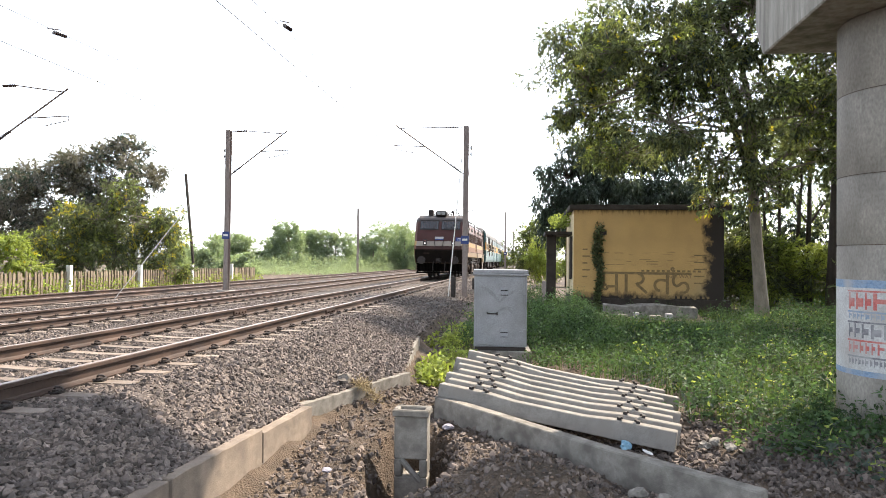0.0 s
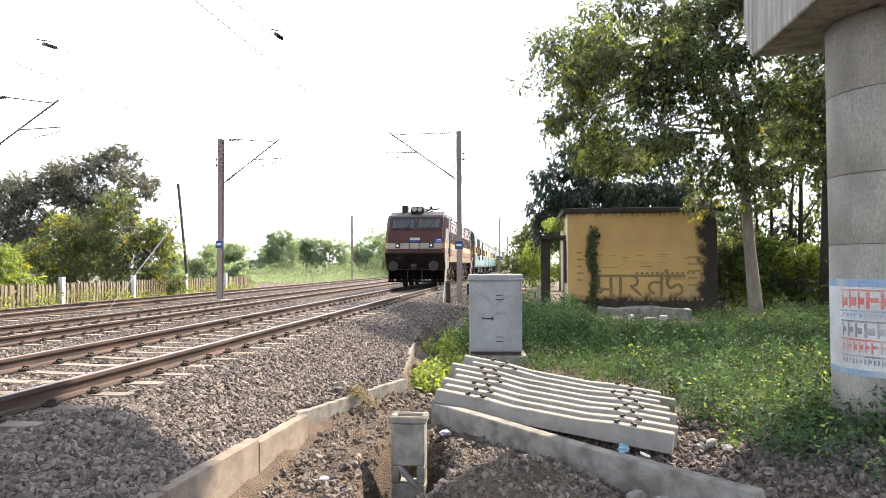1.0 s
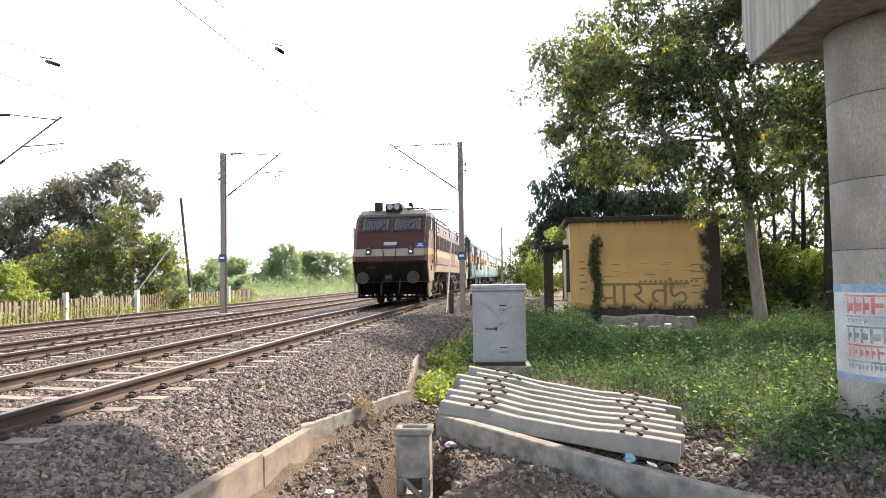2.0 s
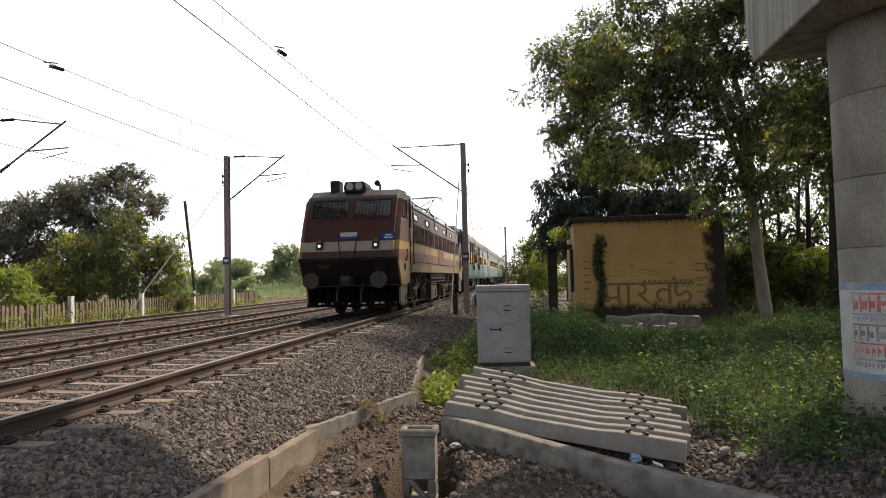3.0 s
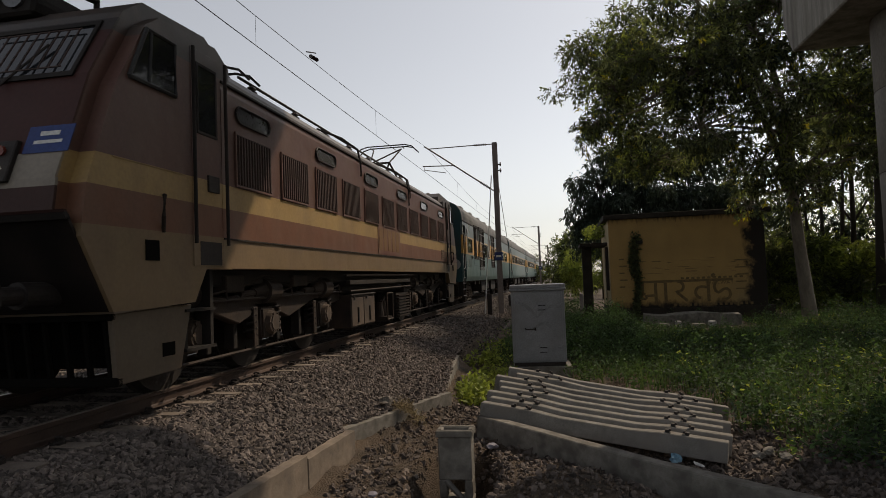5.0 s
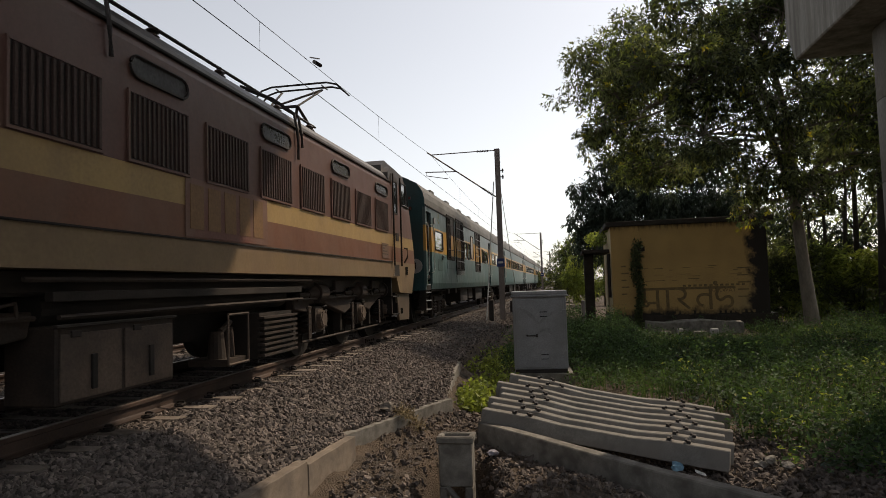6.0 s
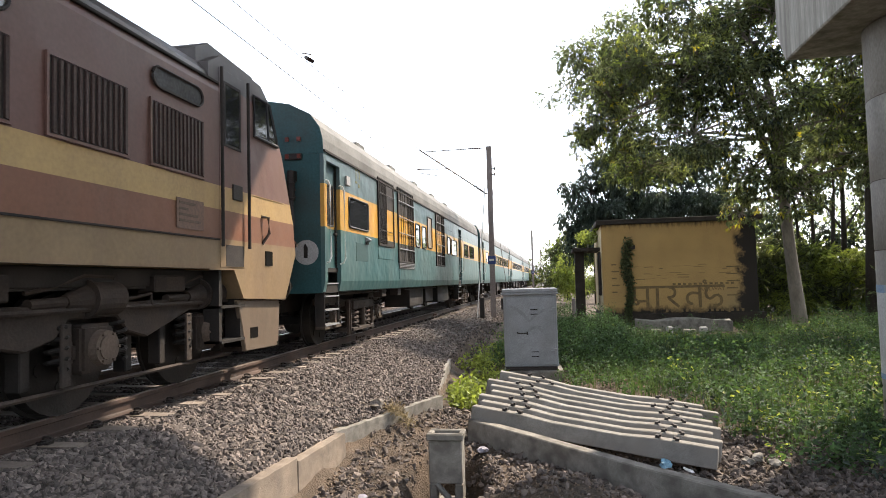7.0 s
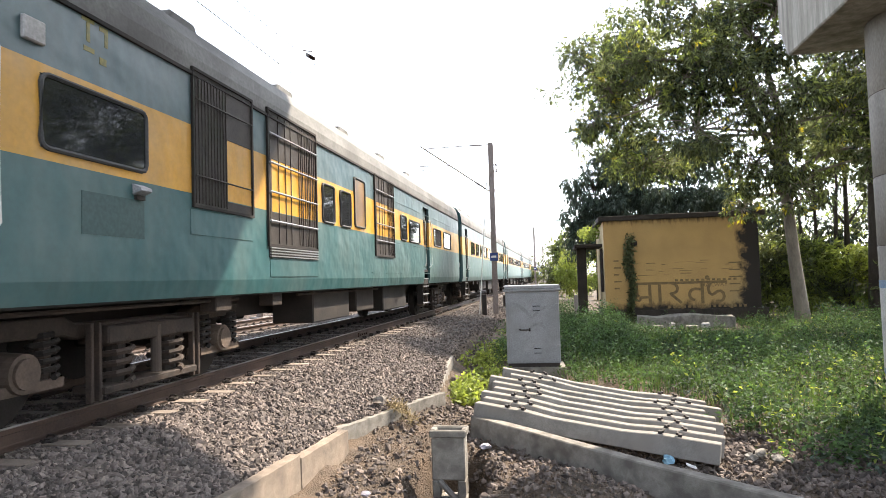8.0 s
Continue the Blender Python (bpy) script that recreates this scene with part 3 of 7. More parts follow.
    for z0, z1, material, w, gap in ((1.43, 1.67, red, 11, 1.6), (1.31, 1.41, blue, 4, 1.2), (1.075, 1.28, ink, 9, 2.0), (0.885, 1.05, red, 6, 2.0), (0.735, 0.85, ink, 3.5, 1.3)):
        band("advert_rule", z1 - 0.022, z1, 0.757, material, 190, 262)
        a = 192
        while a < 260:
            ww = w * rr.uniform(0.5, 1.0)
            band("advert_writing", z0, z1 - 0.03, 0.756, material, a, a + ww * 0.3)
            band("advert_writing", z0 + (z1 - z0) * rr.uniform(0.1, 0.4), z0 + (z1 - z0) * 0.58, 0.757, material, a + ww * 0.3, a + ww)
            a += ww + gap
    return f


flyover()


# ---- kerb of precast blocks along the foot of the ballast ----
def kerb():
    k = tagged(empty("kerb", 0, 0, 0), "broken line of rough concrete kerb blocks holding the ballast", "kerb", kind="structure")
    runs = [((-2.50, 2.2), (-2.42, 4.2), -0.46), ((-2.42, 4.25), (-2.34, 5.6), -0.46), ((-2.34, 5.62), (-2.26, 6.72), -0.50), ((-2.45, 6.86), (-1.98, 8.2), -0.535), ((-1.97, 8.23), (-1.62, 9.15), -0.53),
            ((-1.78, 9.6), (-2.0, 11.6), -0.56), ((-2.02, 11.7), (-2.2, 13.5), -0.53)]
    for (x0, y0), (x1, y1), top in runs:
        d = Vector((x1 - x0, y1 - y0, 0))
        n = Vector((-d.y, d.x, 0)).normalized() * 0.12
        bm = bmesh.new()
        m = 16
        secs = []
        for i in range(m + 1):
            p = Vector((x0, y0, 0)) + d * (i / m)
            w = [random.uniform(-0.006, 0.006) for _ in range(4)]
            secs.append([tuple(p + n * (w[0] * 4) + Vector((0, 0, -1.15))), tuple(p + n * (0.06 + w[0]) + Vector((0, 0, top + w[1]))), tuple(p + n * (0.95 + w[2]) + Vector((0, 0, top + w[3]))), tuple(p + n + Vector((0, 0, -1.15)))])
        # near blocks tan as in sun, far ones grey: light put into colour
        part("kerb_block", loft(bm, secs), M["kerb"] if y0 < 6.8 else M["old_concrete"], k, bevel=0.006)


kerb()


# ---- stack of spare concrete sleepers on a bearer beam ----
def spare_sleeper(m):
    s = empty("spare_sleeper", 0, 0, 0)
    bm = bmesh.new()
    secs = []
    for x, top, w, bot in ((-1.375, 0.21, 0.06, 0.0), (-0.75, 0.205, 0.064, 0.0), (-0.4, 0.175, 0.056, 0.0), (0.4, 0.175, 0.056, 0.0), (0.75, 0.205, 0.064, 0.0), (1.375, 0.21, 0.06, 0.0)):
        secs.append([(x, -w - 0.03, bot), (x, w + 0.03, bot), (x, w, top), (x, -w, top)])
    part("sleeper_body", loft(bm, secs), M["concrete"], s, bevel=0.008)
    for side in (-1, 1):
        for k in (-1, 1):
            bm = bmesh.new()
            x = side * 0.873 + k * 0.1
            box(bm, x - 0.02, x + 0.02, -0.03, 0.03, 0.2, 0.235)
            rod(bm, (x - 0.028 * k, -0.035, 0.236), (x - 0.028 * k, 0.035, 0.236), 0.014, seg=6)
            part("clip_insert", bm, M["iron"], s, "black cast rail-clip insert")
    s.matrix_basis = m
    return tagged(s, "spare grey concrete sleeper with black clip inserts, lying in a stack", "sleeper", "stacked sleepers")


# the stack fans out: tops of the raised ends and of the low ends, front to back
first = None
for k in range(8):
    t = k / 7
    a = Vector((-1.0, 7.87, -0.42)).lerp(Vector((-0.68, 9.2, -0.21)), t)
    b = Vector((1.58, 7.07, -0.68)).lerp(Vector((1.90, 9.25, -0.67)), t)
    ax = (b - a).normalized()
    row = Vector((-ax.y, ax.x, 0)).normalized()
    up = ax.cross(row)
    mid = (a + b) / 2 - up * 0.21 + ax * (0.0, 0.05, -0.03, 0.07, 0.0, -0.1, 0.12, -0.05)[k]
    m = Matrix.Translation(mid) @ Matrix((ax, row, up)).transposed().to_4x4()
    if first is None:
        first = spare_sleeper(m)
    else:
        copy_thing(first, m)

bm = bmesh.new()
secs = []
for i in range(9):
    t = i / 8
    p = Vector((-1.09, 7.76, -0.58)).lerp(Vector((1.85, 5.38, -0.73)), t)
    w = random.uniform(-0.015, 0.015)
    n = Vector((0.64, 0.77, 0)) * 0.15
    secs.append([tuple(p - n * 0.12 + Vector((0, 0, -0.55))), tuple(p + Vector((0, 0, w)) + n * 0.05), tuple(p + n + Vector((0, 0, w))), tuple(p + n * 1.15 + Vector((0, 0, -0.55)))])
tagged(part("bearer_beam", loft(bm, secs), M["old_concrete"], bevel=0.012), "chipped grey concrete beam half sunk in the earth", "beam")


# ---- short concrete post standing in the dug hole ----
def hole_post():
    p = empty("concrete_post", -1.15, 6.62, -1.45)
    part("shaft", boxes((-0.17, 0.17, -0.11, 0.11, 0.0, 0.32), (-0.17, -0.09, -0.11, 0.11, 0.32, 0.5), (0.09, 0.17, -0.11, 0.11, 0.32, 0.5), (-0.17, 0.17, -0.11, 0.11, 0.5, 0.93)), M["old_concrete"], p, bevel=0.012)
    bm = bmesh.new()
    rod(bm, (-0.1, -0.1, 0.5), (0.1, -0.1, 0.28), 0.03, seg=6)
    part("brace", bm, M["concrete"], p)
    part("head", boxes((-0.19, 0.19, -0.13, -0.07, 0.93, 1.0), (-0.19, 0.19, 0.07, 0.13, 0.93, 1.0), (-0.19, -0.13, -0.07, 0.07, 0.93, 1.0), (0.13, 0.19, -0.07, 0.07, 0.93, 1.0)), M["old_concrete"], p, "chipped concrete rim", bevel=0.012)
    return tagged(p, "short slotted concrete post standing in a dug hole", "post")


hole_post()


# ---- grey signal cabinet on its plinth ----
def cabinet():
    c = empty("signal_cabinet", -0.49, 12.75, -0.95, 4)
    part("plinth", boxes((-0.52, 0.62, -0.04, 0.85, 0.0, 0.27)), M["old_concrete"], c, "rough concrete plinth", bevel=0.02)
    part("base_frame", boxes((-0.5, 0.5, 0.0, 0.62, 0.27, 0.34)), M["iron"], c, bevel=0.006)
    part("body", boxes((-0.52, 0.52, 0.02, 0.64, 0.34, 1.74)), M["cabinet"], c, bevel=0.012)
    part("roof", boxes((-0.555, 0.555, -0.045, 0.70, 1.74, 1.785), (-0.54, 0.54, -0.03, 0.685, 1.785, 1.86)), M["cabinet"], c, "overhanging folded steel roof", bevel=0.012)
    door = part("door", boxes((-0.47, 0.47, 0.0, 0.018, 0.38, 1.70)), M["cabinet"], c, bevel=0.005)
    part("door_panel", boxes((-0.43, 0.43, -0.006, 0.0, 0.43, 1.66)), M["cabinet"], door, bevel=0.002)
    for z in (0.55, 0.64, 1.37, 1.46):
        bm = bmesh.new()
        extrude(bm, [(-0.008, z), (-0.035, z), (-0.008, z + 0.05)], "x", 0.0, 0.15)
        lv = part("louvre", bm, M["cabinet"], door)
        # the slot's inner dark is put in as a black strip
        part("louvre_slot", boxes((0.005, 0.145, -0.0085, 0.0, z - 0.016, z - 0.001)), M["hole"], lv)
    part("handle", boxes((-0.26, -0.05, -0.04, -0.02, 0.985, 1.005), (-0.08, -0.05, -0.04, 0.0, 0.965, 1.025), (-0.27, -0.24, -0.04, 0.0, 1.0, 1.02)), M["iron"], door, "dark swing handle with padlock", bevel=0.003)
    for z in (0.6, 1.4):
        part("hinge", boxes((0.36, 0.5, -0.03, 0.0, z, z + 0.05), (0.44, 0.5, -0.04, 0.01, z - 0.04, z + 0.09)), M["cabinet"], door, bevel=0.003)
    # sprayed dark smudges over the door
    spray = mat("spray_smudge", (0.21, 0.212, 0.22), (0.29, 0.295, 0.305), 0.6, 6, 40, 0.02)
    for x0, z0, x1, z1, w in ((-0.38, 1.52, -0.02, 1.22, 0.07), (-0.02, 1.22, 0.34, 1.45, 0.06), (-0.15, 0.95, 0.2, 1.12, 0.05), (0.05, 1.1, 0.36, 0.9, 0.05), (-0.3, 0.62, -0.1, 0.8, 0.04)):
        bm = bmesh.new()
        d = Vector((x1 - x0, 0, z1 - z0))
        nn = Vector((-d.z, 0, d.x)).normalized() * w / 2
        ring = []
        for q in range(7):
            p = Vector((x0, 0, z0)) + d * (q / 6) + Vector((0, 0, 0.05 * math.sin(math.pi * q / 6)))
            k = 0.35 + 0.65 * math.sin(math.pi * (q + 0.5) / 7)
            ring.append([tuple(p - nn * k + Vector((0, -0.0075, 0))), tuple(p + nn * k + Vector((0, -0.0075, 0))), tuple(p + nn * k + Vector((0, -0.005, 0))), tuple(p - nn * k + Vector((0, -0.005, 0)))])
        part("spray_stroke", loft(bm, ring), spray, door)
    return tagged(c, "grey steel trackside signal cabinet, closed, on a concrete plinth", "cabinet")


cabinet()


# ---- yellow hut ----
def hut():
    h = empty("hut", 1.95, 27.0, -0.95)
    W, D, H = 5.9, 5.0, 4.17
    part("front_wall", boxes((0, W, 0, 0.25, 0.55, H)), M["hut_front"], h, "faded yellow plaster wall with stains")
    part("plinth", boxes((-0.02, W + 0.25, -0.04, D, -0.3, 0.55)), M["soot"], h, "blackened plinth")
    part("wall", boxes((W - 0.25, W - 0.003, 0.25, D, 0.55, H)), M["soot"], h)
    part("wall", boxes((0, W, D - 0.25, D, 0.55, H)), M["hut"], h)
    # wall with the doorway; sky light on it is put into the paler plaster
    part("wall", boxes((0.002, 0.25, 0.25, 2.0, 0.55, H), (0.002, 0.25, 3.2, D - 0.25, 0.55, H), (0.002, 0.25, 2.0, 3.2, 2.85, H)), M["hut_skylit"], h, "cream plaster wall, paler for the sky light put in")
    part("door", boxes((0.1, 0.16, 2.0, 3.2, 0.55, 2.85)), M["iron"], h, "dark door")
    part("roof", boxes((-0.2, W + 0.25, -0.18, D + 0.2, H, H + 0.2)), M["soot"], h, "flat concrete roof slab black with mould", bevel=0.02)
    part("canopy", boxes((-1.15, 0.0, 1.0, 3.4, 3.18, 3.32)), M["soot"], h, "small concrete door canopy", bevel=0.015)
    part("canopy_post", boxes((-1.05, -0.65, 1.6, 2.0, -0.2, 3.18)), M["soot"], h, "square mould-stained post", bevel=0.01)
    part("drain_pipe", rods(0.05, ((-0.07, 0.5, 1.3), (-0.07, 0.5, 3.1)), ((-0.07, 0.9, 1.3), (-0.07, 0.9, 3.1))), M["iron"], h)
    part("vent_spout", boxes((1.05, 1.3, -0.12, 0.0, 3.15, 3.32)), M["soot"], h, "broken clay spout", bevel=0.01)
    # stains under the eave and broken plaster
    rr = random.Random(8)
    scar = mat("scarred_plaster", (0.30, 0.205, 0.09), (0.16, 0.115, 0.06), 0.9, 9, 40, 0.1)
    for k in range(26):
        x, z = rr.uniform(0.6, 5.0), rr.choice((2.4, 2.42, 2.1, 2.15, 1.95, 2.3)) + rr.uniform(-0.04, 0.04)
        w = rr.uniform(0.06, 0.5)
        part("plaster_scar", boxes((x, x + w, -0.004, 0.0, z, z + rr.uniform(0.008, 0.03))), scar, h)
    # big painted word: head line and strokes of devanagari letters
    ink = mat("faded_lettering", (0.17, 0.12, 0.06), (0.28, 0.19, 0.085), 0.9, 5, 40, 0.1)
    T = 1.52
    laid = []
    def stroke(name, pts, w=0.07):
        bm = bmesh.new()
        vs = []
        laid.append(name)
        proud = -0.004 - 0.002 * len(laid)
        for i, (x, z) in enumerate(pts):
            a = Vector(pts[max(i - 1, 0)])
            b = Vector(pts[min(i + 1, len(pts) - 1)])
            d = (b - a).normalized()
            n = Vector((-d.y, d.x)) * w / 2
            vs.append([bm.verts.new((x + n.x, yy, z + n.y)) for yy in (proud, 0.002)] + [bm.verts.new((x - n.x, yy, z - n.y)) for yy in (proud, 0.002)])
        for a, b in zip(vs, vs[1:]):
            for i, j in ((0, 2), (2, 3), (3, 1), (1, 0)):
                bm.faces.new((a[i], a[j], b[j], b[i]))
        bmesh.ops.recalc_face_normals(bm, faces=bm.faces)
        part(name, bm, ink, h)
    def arc(cx, cz, r, a0, a1, n=10, sx=1.0):
        return [(cx + sx * r * math.cos(radians(a0 + (a1 - a0) * k / n)), cz + r * math.sin(radians(a0 + (a1 - a0) * k / n))) for k in range(n + 1)]
    zt, zb = 1.60, 0.76
    stroke("headline", [(0.98, zt), (4.66, zt)], 0.10)
    stroke("letter_stroke", [(1.22, zt), (1.22, 1.06)], 0.11)
    stroke("letter_stroke", arc(1.27, 1.02, 0.10, 60, 400), 0.09)
    stroke("letter_stroke", [(1.3, 1.04), (1.72, 1.06)], 0.10)
    stroke("letter_stroke", [(1.72, zt), (1.72, zb)], 0.12)
    stroke("letter_stroke", [(2.10, zt), (2.10, zb)], 0.12)
    stroke("letter_stroke", arc(2.58, 1.38, 0.2, 95, -110) + [(2.56, 1.12), (2.92, 0.80)], 0.11)
    stroke("letter_stroke", [(3.72, zt), (3.72, zb)], 0.12)
    stroke("letter_stroke", [(3.72, 1.32), (3.46, 1.34)] + arc(3.45, 1.12, 0.22, 100, 265), 0.11)
    stroke("letter_stroke", [(4.08, zt), (3.98, 1.47), (3.94, 1.32), (3.98, 1.17), (4.08, 1.10), (4.17, 1.14), (4.27, 1.22), (4.40, 1.24), (4.50, 1.16), (4.53, 1.02), (4.48, 0.89), (4.36, 0.82), (4.20, 0.83)], 0.11)
    stroke("letter_stroke", arc(3.92, 1.78, 0.05, 0, 350), 0.07)
    # small english word under the head line
    curve = bpy.data.curves.new("painted_word", "FONT")
    curve.body, curve.size, curve.extrude, curve.resolution_u = "RAILWAY", 0.22, 0.002, 2
    ob = bpy.data.objects.new("painted_word", curve)
    bm = bmesh.new()
    me = bpy.data.meshes.new_from_object(ob)
    bm.from_mesh(me)
    bpy.data.objects.remove(ob)
    bpy.data.curves.remove(curve)
    bpy.data.meshes.remove(me)
    bm.transform(pose(3.72, -0.034, 1.42, 90, 0, 0))
    part("painted_word", bm, scar, h)
    # small unreadable lines as bars
    for k in range(16):
        x = 2.0 + 0.19 * k
        part("small_writing", boxes((x + 0.4, x + 0.5, -0.004, 0.0, 0.60, 0.70)), ink, h)
    for k in range(12):
        x = 2.2 + 0.2 * k
        part("small_writing", boxes((x + 0.5, x + 0.62, -0.004, 0.0, 1.66, 1.74)), scar, h)
    for k in range(5):
        part("small_writing", boxes((0.35, 0.35 + 0.2 + 0.1 * (k % 2), -0.004, 0.0, 1.4 + 0.28 * k, 1.46 + 0.28 * k)), ink, h)
        part("small_writing", boxes((4.75, 5.25 - 0.1 * (k % 2), -0.004, 0.0, 1.2 + 0.28 * k, 1.25 + 0.28 * k)), ink, h)
    return tagged(h, "derelict yellow plastered hut with flat roof, stains and painted lettering", "hut")


hut()
bm = bmesh.new()
secs = [[(2.9 + 3.2 * t, 24.6 - 0.6 * t, -0.95), (2.9 + 3.2 * t, 25.1 - 0.6 * t, -0.95), (2.9 + 3.2 * t, 25.05 - 0.6 * t, -0.46 - 0.06 * math.sin(9 * t)), (2.9 + 3.2 * t, 24.62 - 0.6 * t, -0.5 - 0.05 * math.sin(7 * t))] for t in np.linspace(0, 1, 6)]
tagged(part("fallen_slab", loft(bm, secs), M["old_concrete"], bevel=0.02), "broken grey concrete slab lying in the weeds", "slab")
for k in range(4):
    x = 3.3 + 0.55 * k
    tagged(part("brick_lump", boxes((x, x + (0.34, 0.2, 0.42, 0.26)[k], 23.7 + 0.1 * (k % 2), 24.0, -0.98, (-0.78, -0.7, -0.8, -0.72)[k])), M["white_dull"] if k % 2 else M["old_concrete"], bevel=0.03), "broken masonry lump in the weeds", "lump", "masonry lumps")


# ---- overhead line ----
def insulator(bm, a, b, r=0.055):
    a, b = Vector(a), Vector(b)
    n = 7
    for k in range(n):
        p = a.lerp(b, (k + 0.15) / n)
        q = a.lerp(b, (k + 0.75) / n)
        rod(bm, p, q, r, r * 0.55, seg=10)
    rod(bm, a, b, r * 0.4, seg=8)


def mast(x, y, base, top, side, label, reach=2.75, wire_z=5.4, mess_z=6.5, plate=True):
    """Steel mast with a cantilever towards side (-1 or 1)."""
    m = empty("line_mast", x, y, base)
    t = top - base
    w = 0.1
    section = [(-w, -0.11), (w, -0.11), (w, -0.098), (0.006, -0.098), (0.006, 0.098), (w, 0.098), (w, 0.11), (-w, 0.11), (-w, 0.098), (-0.006, 0.098), (-0.006, -0.098), (-w, -0.098)]
    part("column", extrude(bmesh.new(), section, "z", 0, t), M["mast"], m, "rolled steel column")
    part("footing", boxes((-0.3, 0.3, -0.3, 0.3, -0.6, 0.12)), M["concrete"], m, bevel=0.02)
    zt, zb = mess_z - base + 0.02, wire_z - base + 0.05
    zt = min(zt, t - 0.03)
    s = side
    tip = Vector((s * reach, 0, zt - 0.03))
    foot = Vector((s * 0.12, 0, t - 1.95))
    bm = bmesh.new()
    rod(bm, (s * 0.1, 0, t - 0.05), (s * 0.35, 0, t - 0.05), 0.02)
    rod(bm, (s * 0.85, 0, t - 0.045), tip, 0.021)
    part("stay_tube", bm, M["mast"], m)
    bm = bmesh.new()
    insulator(bm, (s * 0.35, 0, t - 0.05), (s * 0.85, 0, t - 0.045))
    part("insulator", bm, M["porcelain"], m, "brown ribbed porcelain insulator")
    d = (tip - foot).normalized()
    bm = bmesh.new()
    insulator(bm, foot + d * 0.15, foot + d * 0.65, 0.06)
    part("insulator", bm, M["porcelain"], m, "brown ribbed porcelain insulator")
    bm = bmesh.new()
    rod(bm, foot, foot + d * 0.15, 0.025)
    rod(bm, foot + d * 0.65, tip + d * 0.2, 0.03)
    part("bracket_tube", bm, M["mast"], m)
    mid = foot.lerp(tip, 0.55)
    zr = zb + 0.28
    k = (zr - foot.z) / max(tip.z - foot.z, 0.01)
    p = foot.lerp(tip, min(max(k, 0.3), 0.9))
    bm = bmesh.new()
    rod(bm, p, (s * (reach + 0.25), 0, p.z + 0.05), 0.022)
    rod(bm, (s * (reach + 0.2), 0, p.z + 0.04), (s * (reach + 0.2), 0, p.z - 0.12), 0.01)
    rod(bm, (s * (reach + 0.22), 0, p.z - 0.1), (s * (reach - 0.7), 0, zb), 0.016)
    part("steady_arm", bm, M["mast"], m)
    if plate:
        part("number_plate", boxes((-0.16, 0.16, -0.16, -0.125, 2.35, 2.68)), M["blue_plate"], m, "blue enamel plate", bevel=0.005)
        part("plate_bar", boxes((-0.1, 0.1, -0.165, -0.16, 2.48, 2.56)), M["white"], m)
    for z in (t - 0.9, t - 1.15):
        bm = bmesh.new()
        rod(bm, (-s * 0.1, 0, z), (-s * 0.24, 0, z), 0.02)
        insulator(bm, (-s * 0.2, 0, z - 0.08), (-s * 0.2, 0, z + 0.08), 0.04)
        part("feeder_insulator", bm, M["porcelain"], m)
    return tagged(m, label, "mast", "line masts")


LBL = "weathered steel overhead-line mast with bracket arm and insulators"
mast(-2.45, 26.0, -0.6, 6.55, -1, LBL)
mast(-2.3, 72.0, -0.6, 6.55, -1, LBL)
mast(-2.3, 118.0, -0.6, 6.55, -1, LBL)
mast(-2.3, -20.0, -0.6, 6.55, -1, LBL)
mast(-13.0, 26.8, -0.46, 6.68, 1, LBL, reach=2.5)
mast(-18.1, 19.8, -0.5, 6.9, 1, LBL, reach=2.6, mess_z=6.6)
mast(-18.6, 70.0, -0.6, 6.75, 1, LBL, reach=2.4, plate=False)


def span(name, pts, r, label):
    bm = bmesh.new()
    tube(bm, pts, [r] * len(pts), 5)
    return tagged(part(name, bm, M["wire"]), label, "wire", "overhead wires")


def sag(y0, y1, z0, dip, n=12):
    return [(y0 + (y1 - y0) * k / n, z0 - 4 * dip * (k / n) * (1 - k / n)) for k in range(n + 1)]


def equipment(x, supports, wire_z, mess_z, dip):
    span("contact_wire", [(x, y, wire_z) for y in np.linspace(supports[0], supports[-1], 24)], 0.008, "thin dark contact wire over the track")
    for a, b in zip(supports, supports[1:]):
        line = sag(a, b, mess_z, dip)
        span("messenger_wire", [(x, y, z) for y, z in line], 0.0065, "thin sagging messenger wire over the track")
        bm = bmesh.new()
        for k in range(1, 6):
            y = a + (b - a) * k / 6
            z = mess_z - 4 * dip * (k / 6) * (1 - k / 6)
            rod(bm, (x, y, wire_z), (x, y, z), 0.003, seg=4)
        tagged(part("dropper_wires", bm, M["wire"]), "fine vertical dropper wires between the two wires", "wire", "overhead wires", kind="stuff")


equipment(-5.226, [-20, 26.0, 72.0, 118.0, 170, 230], 5.42, 6.52, 0.62)
equipment(-10.6, [-22, 26.8, 70.0, 118, 170, 230], 5.42, 6.6, 0.55)
equipment(-15.5, [-24, 19.8, 70.0, 118, 170, 230], 5.42, 6.6, 0.5)
# section insulators in the messenger wires
for x, y, z in ((-5.226, 13.5, 6.13), (-10.6, 13.4, 6.12)):
    bm = bmesh.new()
    insulator(bm, (x, y - 0.22, z - 0.02), (x, y + 0.22, z + 0.03), 0.045)
    rod(bm, (x - 0.02, y - 0.4, z + 0.02), (x + 0.08, y - 0.1, z + 0.08), 0.015, seg=5)
    tagged(part("wire_insulator", bm, M["porcelain"]), "dark insulator clamped in the overhead wire", "insulator", "wire insulators")

# guy of the mast between the tracks
bm = rods(0.013, ((-13.05, 26.9, 5.6), (-13.8, 20.2, -0.4)), seg=6)
tagged(part("mast_guy", bm, M["cabinet"]), "pale steel guy rod anchoring the mast", "guy rod")
bm = rods(0.012, ((-2.45, 26.1, 5.6), (-2.3, 33.5, -0.5)), seg=6)
tagged(part("mast_guy", bm, M["mast"]), "thin steel guy rod anchoring the mast", "guy rod")

